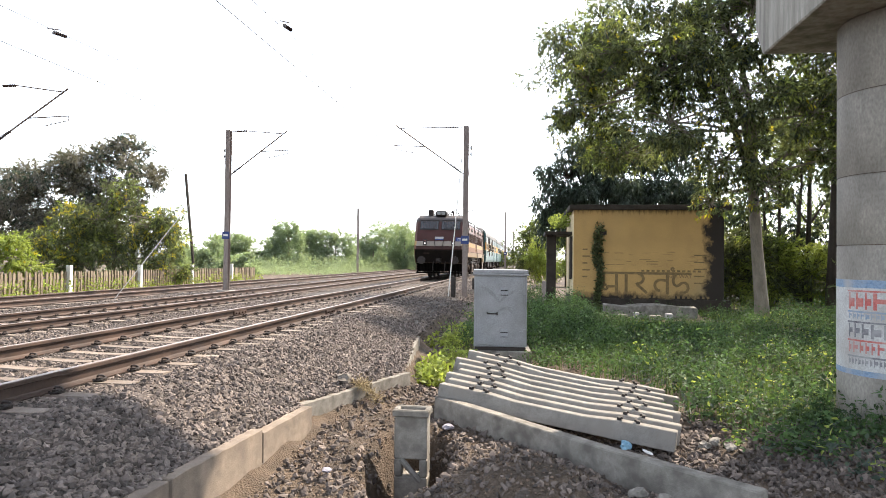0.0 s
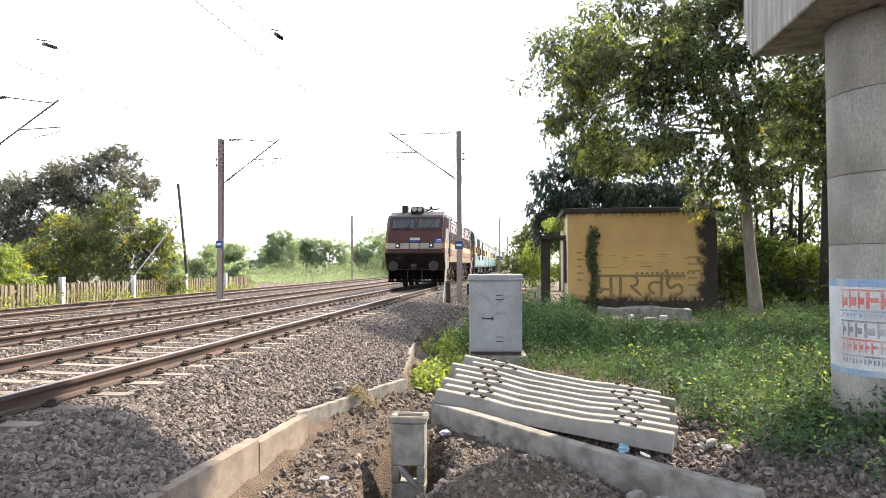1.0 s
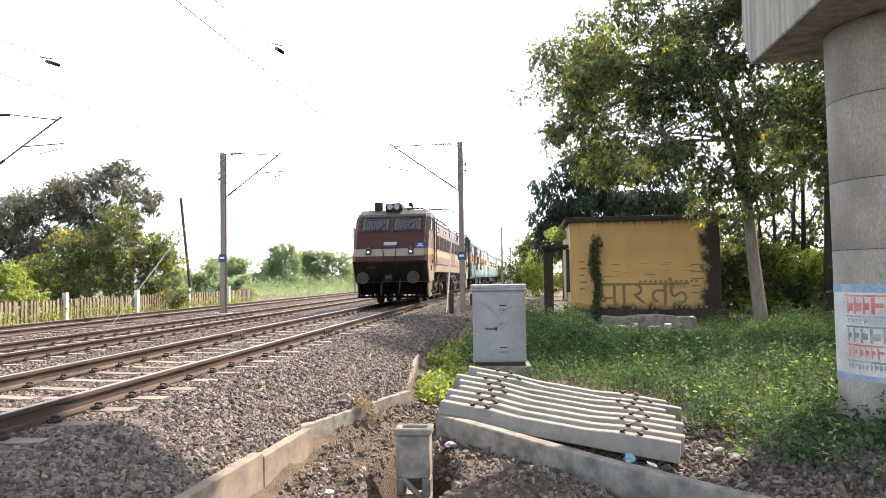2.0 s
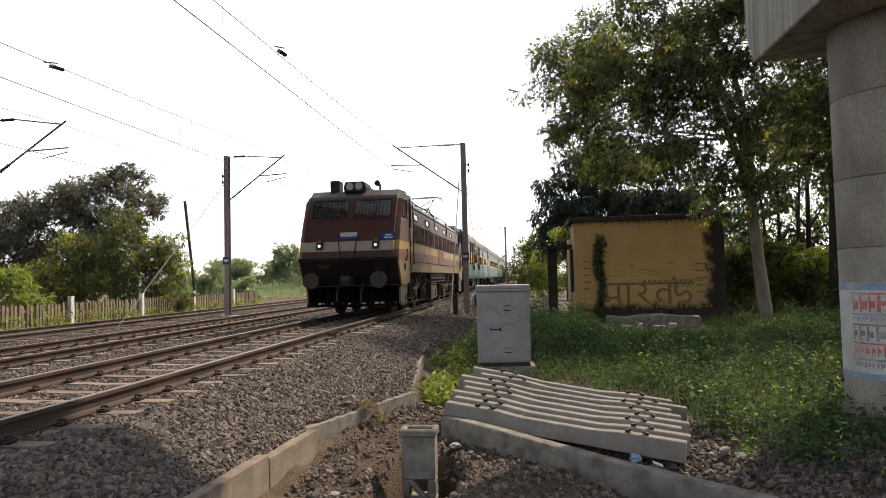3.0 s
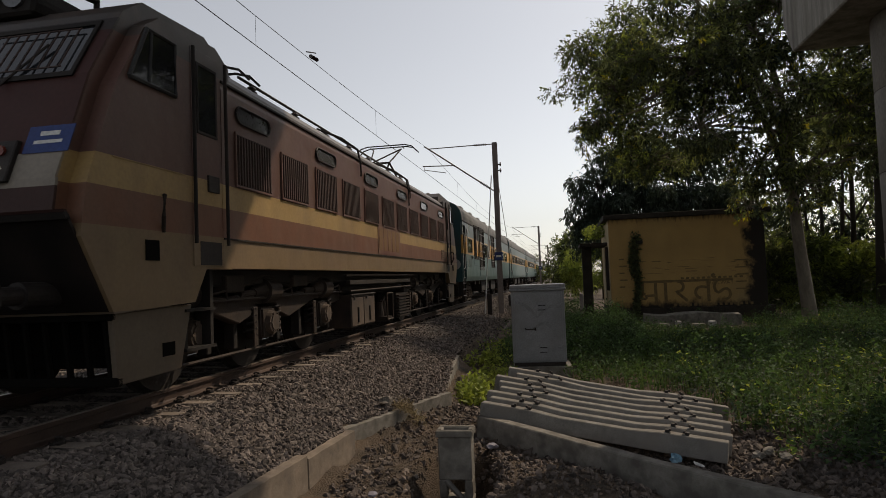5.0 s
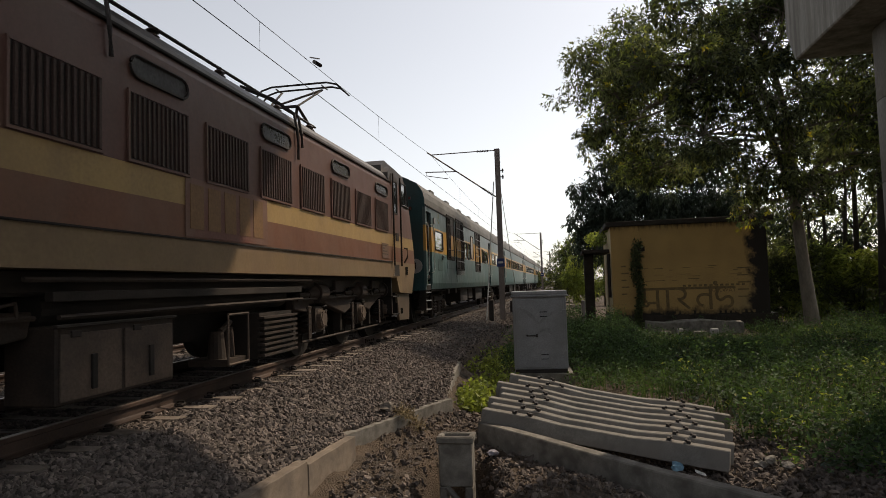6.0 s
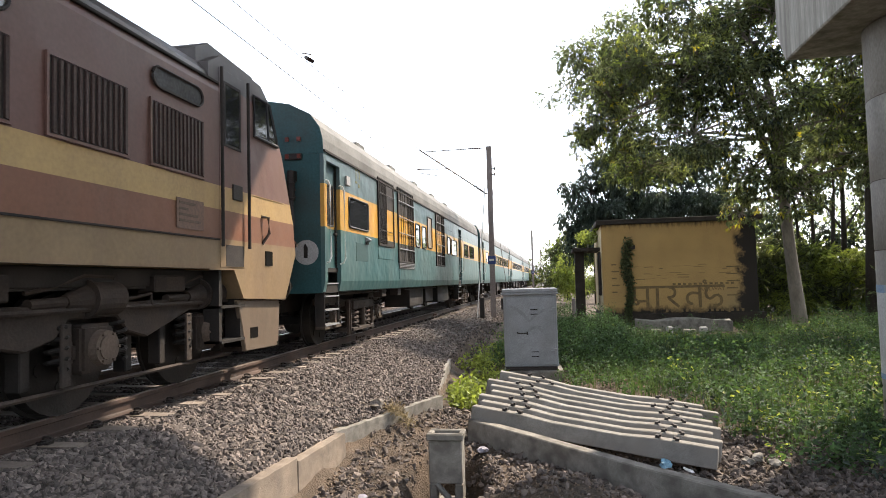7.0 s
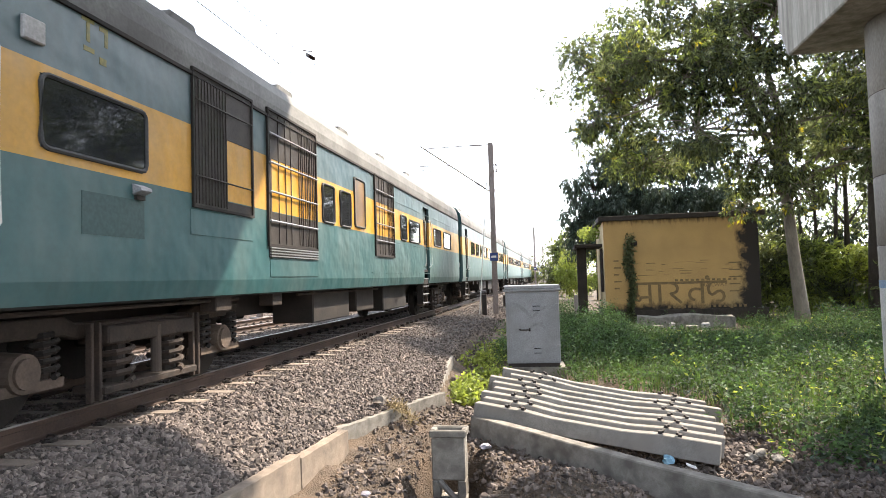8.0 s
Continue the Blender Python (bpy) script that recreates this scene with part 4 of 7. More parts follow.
# leaning pole beyond the fence, and short posts by the mast
bm = rods(0.09, ((-20.5, 38, -0.6), (-21.25, 38, 6.3)))
tagged(part("leaning_pole", bm, M["bark_dark"]), "old leaning wooden pole beyond the tracks", "pole")
for x, y, top in ((-2.75, 24.6, 0.45), (-2.55, 32, 0.2), (-2.5, 36, 0.2), (-2.5, 40, 0.2)):
    tagged(part("marker_post", boxes((x - 0.09, x + 0.09, y - 0.06, y + 0.06, -1.0, top)), M["iron"], bevel=0.012), "black lineside marker post", "post", "marker posts")
bm = rods(0.022, ((-2.95, 24.4, -0.6), (-2.62, 25.9, 5.2)), seg=6)
tagged(part("stay_rod", bm, M["white"]), "slanting white stay rod beside the mast", "stay rod")
tagged(part("grey_post", boxes((0.55, 0.67, 22.0, 22.12, -0.95, 0.42)), M["mast"], bevel=0.01), "slim grey post in the grass", "post")


# ---- fence of concrete pales ----
def fence():
    f = tagged(empty("pale_fence", -19.2, 0, -0.6), "weathered concrete pale fence along the far track", "fence")
    y = 20.0
    k = 0
    post = boxes((-0.09, 0.09, -0.09, 0.09, -0.2, 1.28))
    me = bpy.data.meshes.new("post")
    post.to_mesh(me)
    post.free()
    me.materials.append(M["white"])
    pale = bmesh.new()
    extrude(pale, [(-0.055, 0.05), (0.055, 0.05), (0.055, 0.98), (0.0, 1.05), (-0.055, 0.98)], "x", -0.02, 0.02)
    mp = bpy.data.meshes.new("pale")
    pale.to_mesh(mp)
    pale.free()
    mp.materials.append(M["fence"])
    while y < 44:
        if k % 24 == 0:
            o = new("post", me)
            o.location = (0.05, y, 0)
        else:
            o = new("pale", mp)
            o.location = (random.uniform(-0.02, 0.02), y, random.uniform(-0.05, 0.03))
            o.rotation_euler = (random.uniform(-0.05, 0.05), 0, 0)
        o.parent = f
        k += 1
        y += 0.21
    part("fence_rail", boxes((-0.07, -0.02, 20, 44, 0.3, 0.4), (-0.07, -0.02, 20, 44, 0.72, 0.82)), M["fence"], f)


fence()

# ---- litter and straw by the kerb ----
def crumple(name, x, y, z, size, material, label, seed):
    rr = random.Random(seed)
    bm = bmesh.new()
    bmesh.ops.create_icosphere(bm, subdivisions=2, radius=1)
    for v in bm.verts:
        f = rr.uniform(0.6, 1.15)
        v.co = Vector((v.co.x * size[0] * f, v.co.y * size[1] * f, max(v.co.z, -0.5) * size[2] * f))
    o = part(name, bm, material)
    o.location = (x, y, z)
    o.rotation_euler = (0, 0, rr.uniform(0, 3))
    return tagged(o, label, "litter", "litter")


FOIL = mat("blue_packet", (0.18, 0.38, 0.55), (0.3, 0.5, 0.62), 0.35, 9, 60, 0.1)
FILM = mat("dull_plastic", (0.36, 0.34, 0.38), (0.2, 0.19, 0.24), 0.4, 9, 60, 0.1)
crumple("wrapper", 1.06, 7.05, -0.86, (0.07, 0.05, 0.06), FOIL, "crumpled blue wrapper on the earth", 1)
crumple("plastic_bag", -0.86, 7.25, -0.80, (0.10, 0.06, 0.04), FILM, "crumpled pale plastic bag by the post", 2)
crumple("paper_scrap", 1.18, 6.45, -0.74, (0.09, 0.03, 0.01), M["white"], "torn white paper scrap on the beam", 3)
crumple("foil_scrap", -1.75, 5.6, -0.8, (0.06, 0.05, 0.02), FILM, "dull foil scrap among the stones", 4)
for k, (x, y) in enumerate(((1.9, 7.2), (2.05, 7.35), (2.15, 7.15), (0.95, 5.6), (1.15, 5.5))):
    crumple("concrete_lump", x, y, -0.85, (0.09, 0.07, 0.05), M["old_concrete"], "broken concrete lump on the ground", 10 + k)
rng = np.random.default_rng(17)
n = 240
t = rng.random(n)
at = np.stack([-2.12 + 0.30 * t + rng.normal(0, 0.03, n), 7.95 + 0.1 * t + rng.normal(0, 0.03, n), -0.47 - 0.3 * t ** 2 + rng.uniform(-0.02, 0.03, n)], -1)
q = turns(n, rng)
v, f = scatter_shape(np.array([(-0.5, 0, 0), (0.5, 0.02, 0.1), (0.5, -0.02, 0.1), (-0.5, -0.02, 0)], float), np.array([(0, 1, 2), (0, 2, 3)]), at, np.stack([rng.uniform(0.1, 0.28, n), np.full(n, 0.12), np.full(n, 0.1)], -1), q)
tagged(soup("straw_wisp", v, f, M["straw"]), "wisp of dry straw hanging over the kerb", "straw", kind="stuff")
crumple("sack_remnant", -2.28, 8.0, -0.44, (0.13, 0.10, 0.08), mat("old_sacking", (0.26, 0.23, 0.20), (0.15, 0.13, 0.11), 0.95, 9, 60, 0.4), "frayed sack remnant lying on the kerb", 31)

# ---- train ----
CX = TRACKS[0][0]
CREAM, BROWN, MAROON = (0.27, 0.185, 0.098), (0.215, 0.09, 0.048), (0.155, 0.076, 0.06)
LOCO_PAINT = banded("loco_paint", [(0.9, (0.15, 0.115, 0.082)), (1.64, CREAM), (1.97, BROWN), (2.24, (0.49, 0.325, 0.125)), (3.42, MAROON), (5.0, (0.08, 0.07, 0.066))], (0.18, 0.115, 0.078), 0.5, 0.4, 0.24, wave=0.25)
# the front's shade is put into darker bands than the body paint
LOCO_FRONT_SHADED = banded("loco_front_shaded_paint", [(1.70, (0.012, 0.01, 0.009)), (1.92, (0.06, 0.028, 0.024)), (2.22, (0.34, 0.30, 0.25)), (3.42, (0.075, 0.03, 0.026)), (5.0, (0.06, 0.052, 0.05))], (0.09, 0.06, 0.05), 0.5, 0.15, 0.12)
TEAL, AMBER = (0.034, 0.112, 0.118), (0.66, 0.335, 0.022)
COACH_PAINT = banded("coach_paint", [(2.03, TEAL), (2.73, AMBER), (3.30, (0.06, 0.115, 0.13)), (5.0, (0.30, 0.29, 0.27))], (0.20, 0.215, 0.195), 0.42, 0.5, 0.2, wave=0.5)
COACH_ROOF = mat("coach_roof", (0.21, 0.205, 0.195), (0.14, 0.137, 0.13), 0.75, 1.5, 30, 0.1, dirt=(0.085, 0.08, 0.075))
COACH_END = mat("coach_end", (0.03, 0.095, 0.10), (0.024, 0.07, 0.075), 0.6, 1.5, 30, 0.1, dirt=(0.05, 0.05, 0.045))
LAMP = bpy.data.materials.new("marker_lamp")
LAMP.use_nodes = True
LAMP.node_tree.nodes["Principled BSDF"].inputs["Emission Color"].default_value = (1, 0.95, 0.85, 1)
LAMP.node_tree.nodes["Principled BSDF"].inputs["Emission Strength"].default_value = 0.4
SLAT = mat("louvre_slat", (0.085, 0.05, 0.042), (0.06, 0.04, 0.034), 0.7, 4, 40, 0.05)
RED = mat("red_lens", (0.20, 0.045, 0.03), None, 0.3, 3, 30, 0)
CLEAR = mat("lens_glass", (0.10, 0.10, 0.105), (0.07, 0.07, 0.075), 0.15, 3, 30, 0, spec=0.7)
SPIN = []      # wheelsets: object, its axle place, radius


def wheelset(parent, s, r=0.546, name="wheelset"):
    bm = bmesh.new()
    for k in (-1, 1):
        x = k * 0.838
        rod(bm, (x - 0.065, 0, 0), (x + 0.065, 0, 0), r, seg=28)
        rod(bm, (x - k * 0.065, 0, 0), (x - k * 0.095, 0, 0), r + 0.028, seg=28)
        for j in range(6):
            a = j * math.tau / 6
            rod(bm, (x + k * 0.06, 0.3 * math.cos(a), 0.3 * math.sin(a)), (x + k * 0.075, 0.3 * math.cos(a), 0.3 * math.sin(a)), 0.06, seg=8)
    rod(bm, (-1.1, 0, 0), (1.1, 0, 0), 0.085, seg=12)
    w = part(name, bm, M["under"], parent, "grimy steel wheels on their axle")
    w.location = (0, s, r)
    SPIN.append((w, (0, s, r), r))
    return w


def spring(bm, x, y, z0, z1, r=0.1, t=0.02, n=5):
    pts = []
    for k in range(n * 8 + 1):
        a = k * math.tau / 8
        pts.append((x + r * math.cos(a), y + r * math.sin(a), z0 + (z1 - z0) * k / (n * 8)))
    tube(bm, pts, [t] * len(pts), 6)


def bevelled(dims, b=0.01):
    bm = boxes(*dims)
    bmesh.ops.bevel(bm, geom=list(bm.edges), offset=b, segments=1, affect="EDGES", clamp_overlap=True)
    return bm


def frame_ring(x, k, y0, y1, z0, z1, w=0.035, d=0.025):
    """Rounded frame on a side wall at x, facing k."""
    bm = bmesh.new()
    a, b = sorted((x, x + k * d))
    box(bm, a, b, y0 - w, y0, z0 - w, z1 + w)
    box(bm, a, b, y1, y1 + w, z0 - w, z1 + w)
    box(bm, a, b, y0, y1, z0 - w, z0)
    box(bm, a, b, y0, y1, z1, z1 + w)
    return bm


LEN = 18.76


def locomotive():
    L = empty("locomotive", CX, 38.5, 0)
    # body between the cabs, roof rounded into the sides
    half = [(1.52, 1.3), (1.53, 3.32), (1.49, 3.50), (1.38, 3.62), (1.15, 3.70), (0.6, 3.76)]
    prof = half + [(-u, z) for u, z in reversed(half)]
    bm = bmesh.new()
    loft(bm, [[(u, s, z) for u, z in prof] for s in (2.3, LEN - 2.3)])
    body = part("body", bm, LOCO_PAINT, L, "dusty maroon and cream striped steel body")
    for k in (-1, 1):
        x = k * 1.53
        part("side_rail", boxes((min(x, x + k * 0.02), max(x, x + k * 0.012), 2.3, LEN - 2.3, 1.622, 1.642)), M["under"], L, bevel=0.002)
        part("gutter", boxes((min(x * 0.985, x * 0.985 + k * 0.035), max(x * 0.985, x * 0.985 + k * 0.035), 2.3, LEN - 2.3, 3.40, 3.43)), M["under"], L, bevel=0.004)
        part("sole_bar", boxes((min(k * 1.12, k * 1.24), max(k * 1.12, k * 1.24), 2.0, LEN - 2.0, 1.12, 1.3)), M["under"], L, bevel=0.01)
    # louvred filters along both sides
    for k in (-1, 1):
        for j in range(11):
            s = 2.61 + 1.26 * j
            g = part("louvre", boxes(*[(min(k * 1.531, k * 1.536), max(k * 1.531, k * 1.536), s, s + 0.9, 2.28, 2.88)]), M["iron"], L, "dark vertical-slat air filter")
            bm = bmesh.new()
            for q in range(13):
                y = s + 0.035 + 0.069 * q
                box(bm, *sorted((k * 1.536, k * 1.556)), y, y + 0.028, 2.29, 2.87)
            part("slats", bm, SLAT, g)
            part("louvre_frame", frame_ring(k * 1.53, k, s, s + 0.9, 2.28, 2.88, 0.025, 0.02), LOCO_PAINT, g)
        for j in (0, 2, 4, 6, 8, 10):
            s = 2.61 + 1.26 * j
            bm = bmesh.new()
            pts = []
            for q in range(25):
                a = q * math.tau / 24
                cy, cz = (0.32 if math.cos(a) > 0 else -0.32), 0.0
                pts.append((k * 1.545, s + 0.45 + cy + 0.12 * math.cos(a), 3.13 + 0.10 * math.sin(a)))
            tube(bm, pts, [0.016] * len(pts), 5)
            w = part("lookout", bm, M["iron"], L, "oblong window with black rubber frame")
            bm = bmesh.new()
            rod(bm, (k * 1.531, s + 0.45, 3.13), (k * 1.538, s + 0.45, 3.13), 0.1, seg=20)
            for v in bm.verts:
                v.co.y = s + 0.45 + (v.co.y - s - 0.45) + (0.32 if v.co.y > s + 0.45 else -0.32)
            part("pane", bm, CLEAR, w)
    # number painted on the side, as bars on a plain ground that breaks the stripe
    ground = mat("number_ground", (0.20, 0.085, 0.065), (0.16, 0.07, 0.055), 0.55, 2, 30, 0.04, dirt=(0.26, 0.18, 0.13))
    figure = mat("number_figures", (0.25, 0.14, 0.06), (0.20, 0.11, 0.05), 0.6, 5, 30, 0.04)
    for k in (-1, 1):
        part("number_ground", boxes((*sorted((k * 1.53, k * 1.534)), 8.5, 10.32, 1.66, 2.262)), ground, L)
        for q in range(5):
            y = 8.58 + 0.34 * q
            part("number_bar", boxes((*sorted((k * 1.534, k * 1.538)), y, y + 0.25, 1.74, 2.2)), figure, L)
    # blue notice near the end of the side, its lines too small to read
    for k in (-1, 1):
        nb = part("notice_plate", boxes((*sorted((k * 1.53, k * 1.536)), 15.62, 16.12, 1.70, 2.01)), mat("faded_notice", (0.17, 0.10, 0.07), (0.14, 0.085, 0.06), 0.6, 3, 30, 0.03), L, "faded brown notice panel with worn lines")
        for e, (z, w) in enumerate(((1.95, 0.3), (1.89, 0.16), (1.83, 0.34), (1.77, 0.4))):
            part("notice_bar", boxes((*sorted((k * 1.536, k * 1.539)), 15.66, 15.66 + w, z, z + 0.025)), M["dusty_pale"], nb)
    # cabs
    for end in (0, 1):
        def S(s):
            return s if end == 0 else LEN - s
        out = [(0.0, 1.74), (0.04, 2.0), (0.42, 2.95), (0.86, 3.66), (1.15, 3.86), (2.25, 3.92), (2.5, 3.78), (2.5, 1.29), (1.95, 1.29), (1.72, 0.95), (0.5, 0.9)]
        bm = bmesh.new()
        extrude(bm, [(S(s), z) for s, z in out], "x", -1.52, 1.52)
        long_edges = [e for e in bm.edges if abs(e.verts[0].co.x - e.verts[1].co.x) < 0.01 and min(e.verts[0].co.z, e.verts[1].co.z) > 1.7]
        bmesh.ops.bevel(bm, geom=long_edges, offset=0.15, segments=4, affect="EDGES", clamp_overlap=True)
        cab = part("cab", bm, LOCO_PAINT, L, "raked driving cab in maroon and cream")
        slope = [(0.0, 1.74), (0.04, 2.0), (0.42, 2.95), (0.86, 3.60)]
        def face(z):
            return float(np.interp(z, [0.9, 1.74, 2.0, 2.95, 3.66], [0.5, 0.0, 0.04, 0.42, 0.86]))
        def plate(name, u0, u1, z0, z1, d0, d1, material, parent, label="", b=0.0):
            """A plate lying on the front face, d0 to d1 proud of it."""
            bm = bmesh.new()
            vs = []
            for u in (u0, u1):
                for z in (z0, z1):
                    for d in (d0, d1):
                        vs.append(bm.verts.new((u, S(face(z) - d), z)))
            for f in ((0, 1, 3, 2), (4, 6, 7, 5), (0, 4, 5, 1), (2, 3, 7, 6), (0, 2, 6, 4), (1, 5, 7, 3)):
                bm.faces.new([vs[i] for i in f])
            bmesh.ops.recalc_face_normals(bm, faces=bm.faces)
            return part(name, bm, material, parent, label, bevel=b)
        plate("front_panel", -1.37, 1.37, 2.0, 2.95, -0.02, 0.006, LOCO_FRONT_SHADED, cab)
        plate("front_panel", -1.37, 1.37, 2.95, 3.58, -0.02, 0.006, LOCO_FRONT_SHADED, cab)
        plate("front_panel", -1.38, 1.38, 1.74, 2.0, -0.02, 0.008, LOCO_FRONT_SHADED, cab)
        plate("apron", -1.48, 1.48, 0.92, 1.74, -0.02, 0.012, LOCO_FRONT_SHADED, cab, "black lower front")
        plate("nose_ledge", -1.5, 1.5, 1.66, 1.71, 0.0, 0.05, M["under"], cab)
        for k in (-1, 1):
            u0, u1 = sorted((k * 0.12, k * 1.2))
            w = plate("windscreen", u0, u1, 2.98, 3.5, 0.0, 0.012, M["glass"], cab, "dark windscreen behind bars")
            for q in range(9):
                u = u0 + 0.12 + (u1 - u0 - 0.24) * q / 8
                part("guard_bar", rods(0.008, ((u, S(face(3.03) - 0.05), 3.03), (u, S(face(3.46) - 0.05), 3.46)), seg=5), SLAT, w)
            for z in (3.03, 3.46):
                part("guard_bar", rods(0.008, ((u0 + 0.1, S(face(z) - 0.05), z), (u1 - 0.1, S(face(z) - 0.05), z)), seg=5), SLAT, w)
            for z0, z1, a, b in ((3.5, 3.55, u0 - 0.04, u1 + 0.04), (2.93, 2.98, u0 - 0.04, u1 + 0.04), (2.98, 3.5, u0 - 0.04, u0), (2.98, 3.5, u1, u1 + 0.04)):
                plate("window_frame", a, b, z0, z1, 0.0, 0.03, M["under"], w)
            bm = rods(0.012, ((k * 0.55, S(face(2.88) - 0.05), 2.88), (k * 0.55 + 0.3, S(face(3.3) - 0.06), 3.3)), seg=5)
            part("wiper", bm, M["iron"], w)
            lamp = plate("lamp_box", k * 0.85 - 0.11, k * 0.85 + 0.11, 1.98, 2.34, 0.0, 0.06, M["iron"], cab, "black marker lamp box", 0.01)
            bm = bmesh.new()
            rod(bm, (k * 0.85, S(face(2.1) - 0.06), 2.1), (k * 0.85, S(face(2.1) - 0.09), 2.1), 0.042, seg=16)
            part("lens", bm, LAMP if end == 0 else CLEAR, lamp, "white marker light")
            bm = bmesh.new()
            rod(bm, (k * 0.85, S(face(2.25) - 0.06), 2.25), (k * 0.85, S(face(2.25) - 0.09), 2.25), 0.042, seg=16)
            part("lens", bm, RED, lamp, "red marker lens")
            bm = bmesh.new()
            rod(bm, (k * 1.0, S(0.42), 1.08), (k * 1.0, S(0.05), 1.08), 0.11, seg=16)
            rod(bm, (k * 1.0, S(0.05), 1.08), (k * 1.0, S(-0.32), 1.08), 0.075, seg=16)
            rod(bm, (k * 1.0, S(-0.32), 1.08), (k * 1.0, S(-0.36), 1.08), 0.24, seg=24)
            part("buffer", bm, M["iron"], L, "round black sprung buffer", smooth=False)
            bm = rods(0.016, ((k * 0.2, S(face(1.75) - 0.06), 1.72), (k * 0.3, S(face(2.35) - 0.1), 2.42)), seg=6)
            part("hand_pole", bm, M["under"], L)
        plate("name_board", -0.26, 0.26, 2.30, 2.50, 0.005, 0.02, M["white_dull"], cab, "small pale and blue plate")
        plate("board_bar", -0.26, 0.26, 2.30, 2.37, 0.02, 0.024, M["blue_plate"], cab)
        plate("board_bar", -0.2, 0.2, 2.40, 2.46, 0.02, 0.024, M["white_dull"], cab)
        plate("shed_plate", 1.0, 1.42, 2.22, 2.46, 0.008, 0.016, M["blue_plate"], cab, "blue depot plate")
        plate("shed_bar", 1.08, 1.34, 2.30, 2.33, 0.016, 0.019, M["white"], cab)
        plate("shed_bar", 1.12, 1.3, 2.37, 2.41, 0.016, 0.019, M["white"], cab)
        plate("class_bar", -0.95, -0.6, 1.44, 1.54, 0.013, 0.016, M["dusty"], cab)
        # headlight housing, aerial box and horn on the cab roof
        bm = bmesh.new()
        extrude(bm, [(-0.33, 3.8), (0.33, 3.8), (0.36, 3.95), (0.3, 4.13), (-0.3, 4.13), (-0.36, 3.95)], "y", *sorted((S(0.95), S(1.75))))
        hl = part("headlight", bm, M["under"], L, "twin headlight housing", bevel=0.03)
        for k in (-1, 1):
            bm = bmesh.new()
            rod(bm, (k * 0.14, S(0.96), 3.98), (k * 0.14, S(0.92), 3.98), 0.12, seg=18)
            part("lens", bm, CLEAR, hl, "clear headlight lens")
        part("roof_box", boxes((-0.82, -0.52, *sorted((S(1.1), S(1.5))), 3.85, 4.2)), M["under"], L, bevel=0.02)
        bm = bmesh.new()
        rod(bm, (0.72, S(1.35), 4.03), (0.72, S(0.95), 4.05), 0.035, 0.09, seg=14)
        rod(bm, (0.72, S(1.35), 3.8), (0.72, S(1.35), 4.05), 0.03)
        part("horn", bm, M["under"], L, "flared air horn")
        part("roof_vent", boxes((-0.35, 0.35, *sorted((S(1.85), S(2.2))), 3.88, 4.02)), M["under"], L, bevel=0.03)
        for k in (-1, 1):
            # cab door, window, rails, steps
            y0, y1 = sorted((S(1.70), S(2.28)))
            x = k * 1.522
            d = part("cab_door", boxes((min(x, x + k * 0.008), max(x, x + k * 0.008), y0, y1, 1.32, 3.62)), LOCO_PAINT, L, "narrow cab door", bevel=0.003)
            part("door_pane", boxes((min(x, x + k * 0.014), max(x, x + k * 0.014), y0 + 0.12, y1 - 0.12, 2.75, 3.45)), M["glass"], d, bevel=0.004)
            part("pane_frame", frame_ring(x + k * 0.008, k, y0 + 0.12, y1 - 0.12, 2.75, 3.45, 0.03, 0.012), M["under"], d)
            part("door_lock", boxes((min(x, x + k * 0.03), max(x, x + k * 0.03), y0 + 0.28, y0 + 0.5, 2.12, 2.3)), M["iron"], d, bevel=0.005)
            # foot recess is a flat plate whose dark colour holds its shade
            part("foot_hole", boxes((min(x, x + k * 0.01), max(x, x + k * 0.01), y0 + 0.12, y0 + 0.55, 1.33, 1.58)), M["iron"], d)
            for q in (y0 - 0.03, y1 + 0.03):
                part("hand_rail", rods(0.02, ((k * 1.58, q, 1.55), (k * 1.58, q, 3.6)), seg=8), M["under"], L, "maroon-brown hand rail")
            bm = bmesh.new()
            q = [(S(0.72), 3.0), (S(1.42), 3.0), (S(1.42), 3.52), (S(0.98), 3.52)]
            extrude(bm, q, "x", *sorted((x, x + k * 0.012)))
            w = part("cab_side_window", bm, M["glass"], L, "sliding cab side window, half open")
            ring = bmesh.new()
            tube(ring, [(x + k * 0.012, *q[i % 4]) for i in range(5)], [0.022] * 5, 6)
            part("window_frame", ring, M["rubber"], w)
            part("window_mullion", rods(0.015, ((x + k * 0.015, S(1.0), 3.0), (x + k * 0.015, S(1.05), 3.52)), seg=6), M["rubber"], w)
            bm = bmesh.new()
            tube(bm, [(x, S(1.22), 1.99), (x + k * 0.06, S(1.14), 1.98), (x + k * 0.06, S(1.12), 1.78), (x, S(1.2), 1.64)], [0.02] * 4, 8)
            part("grab_iron", bm, M["dusty"], L)
            # flat black plate: the hole's dark is painted, not sunk
            part("jack_hole", boxes((min(x, x + k * 0.01), max(x, x + k * 0.01), *sorted((S(0.92), S(1.12))), 1.36, 1.55)), M["hole"], L)
            # steps under the door and side of the cow catcher
            bm = boxes((*sorted((k * 1.25, k * 1.45)), *sorted((S(1.62), S(1.68))), 0.45, 1.3), (*sorted((k * 1.25, k * 1.45)), *sorted((S(2.12), S(2.18))), 0.45, 1.3),
                       (*sorted((k * 1.2, k * 1.48)), *sorted((S(1.62), S(2.18))), 0.45, 0.48), (*sorted((k * 1.2, k * 1.48)), *sorted((S(1.62), S(2.18))), 0.85, 0.88))
            part("step", bm, M["under"], L, "steel entrance steps")
            bm = bmesh.new()
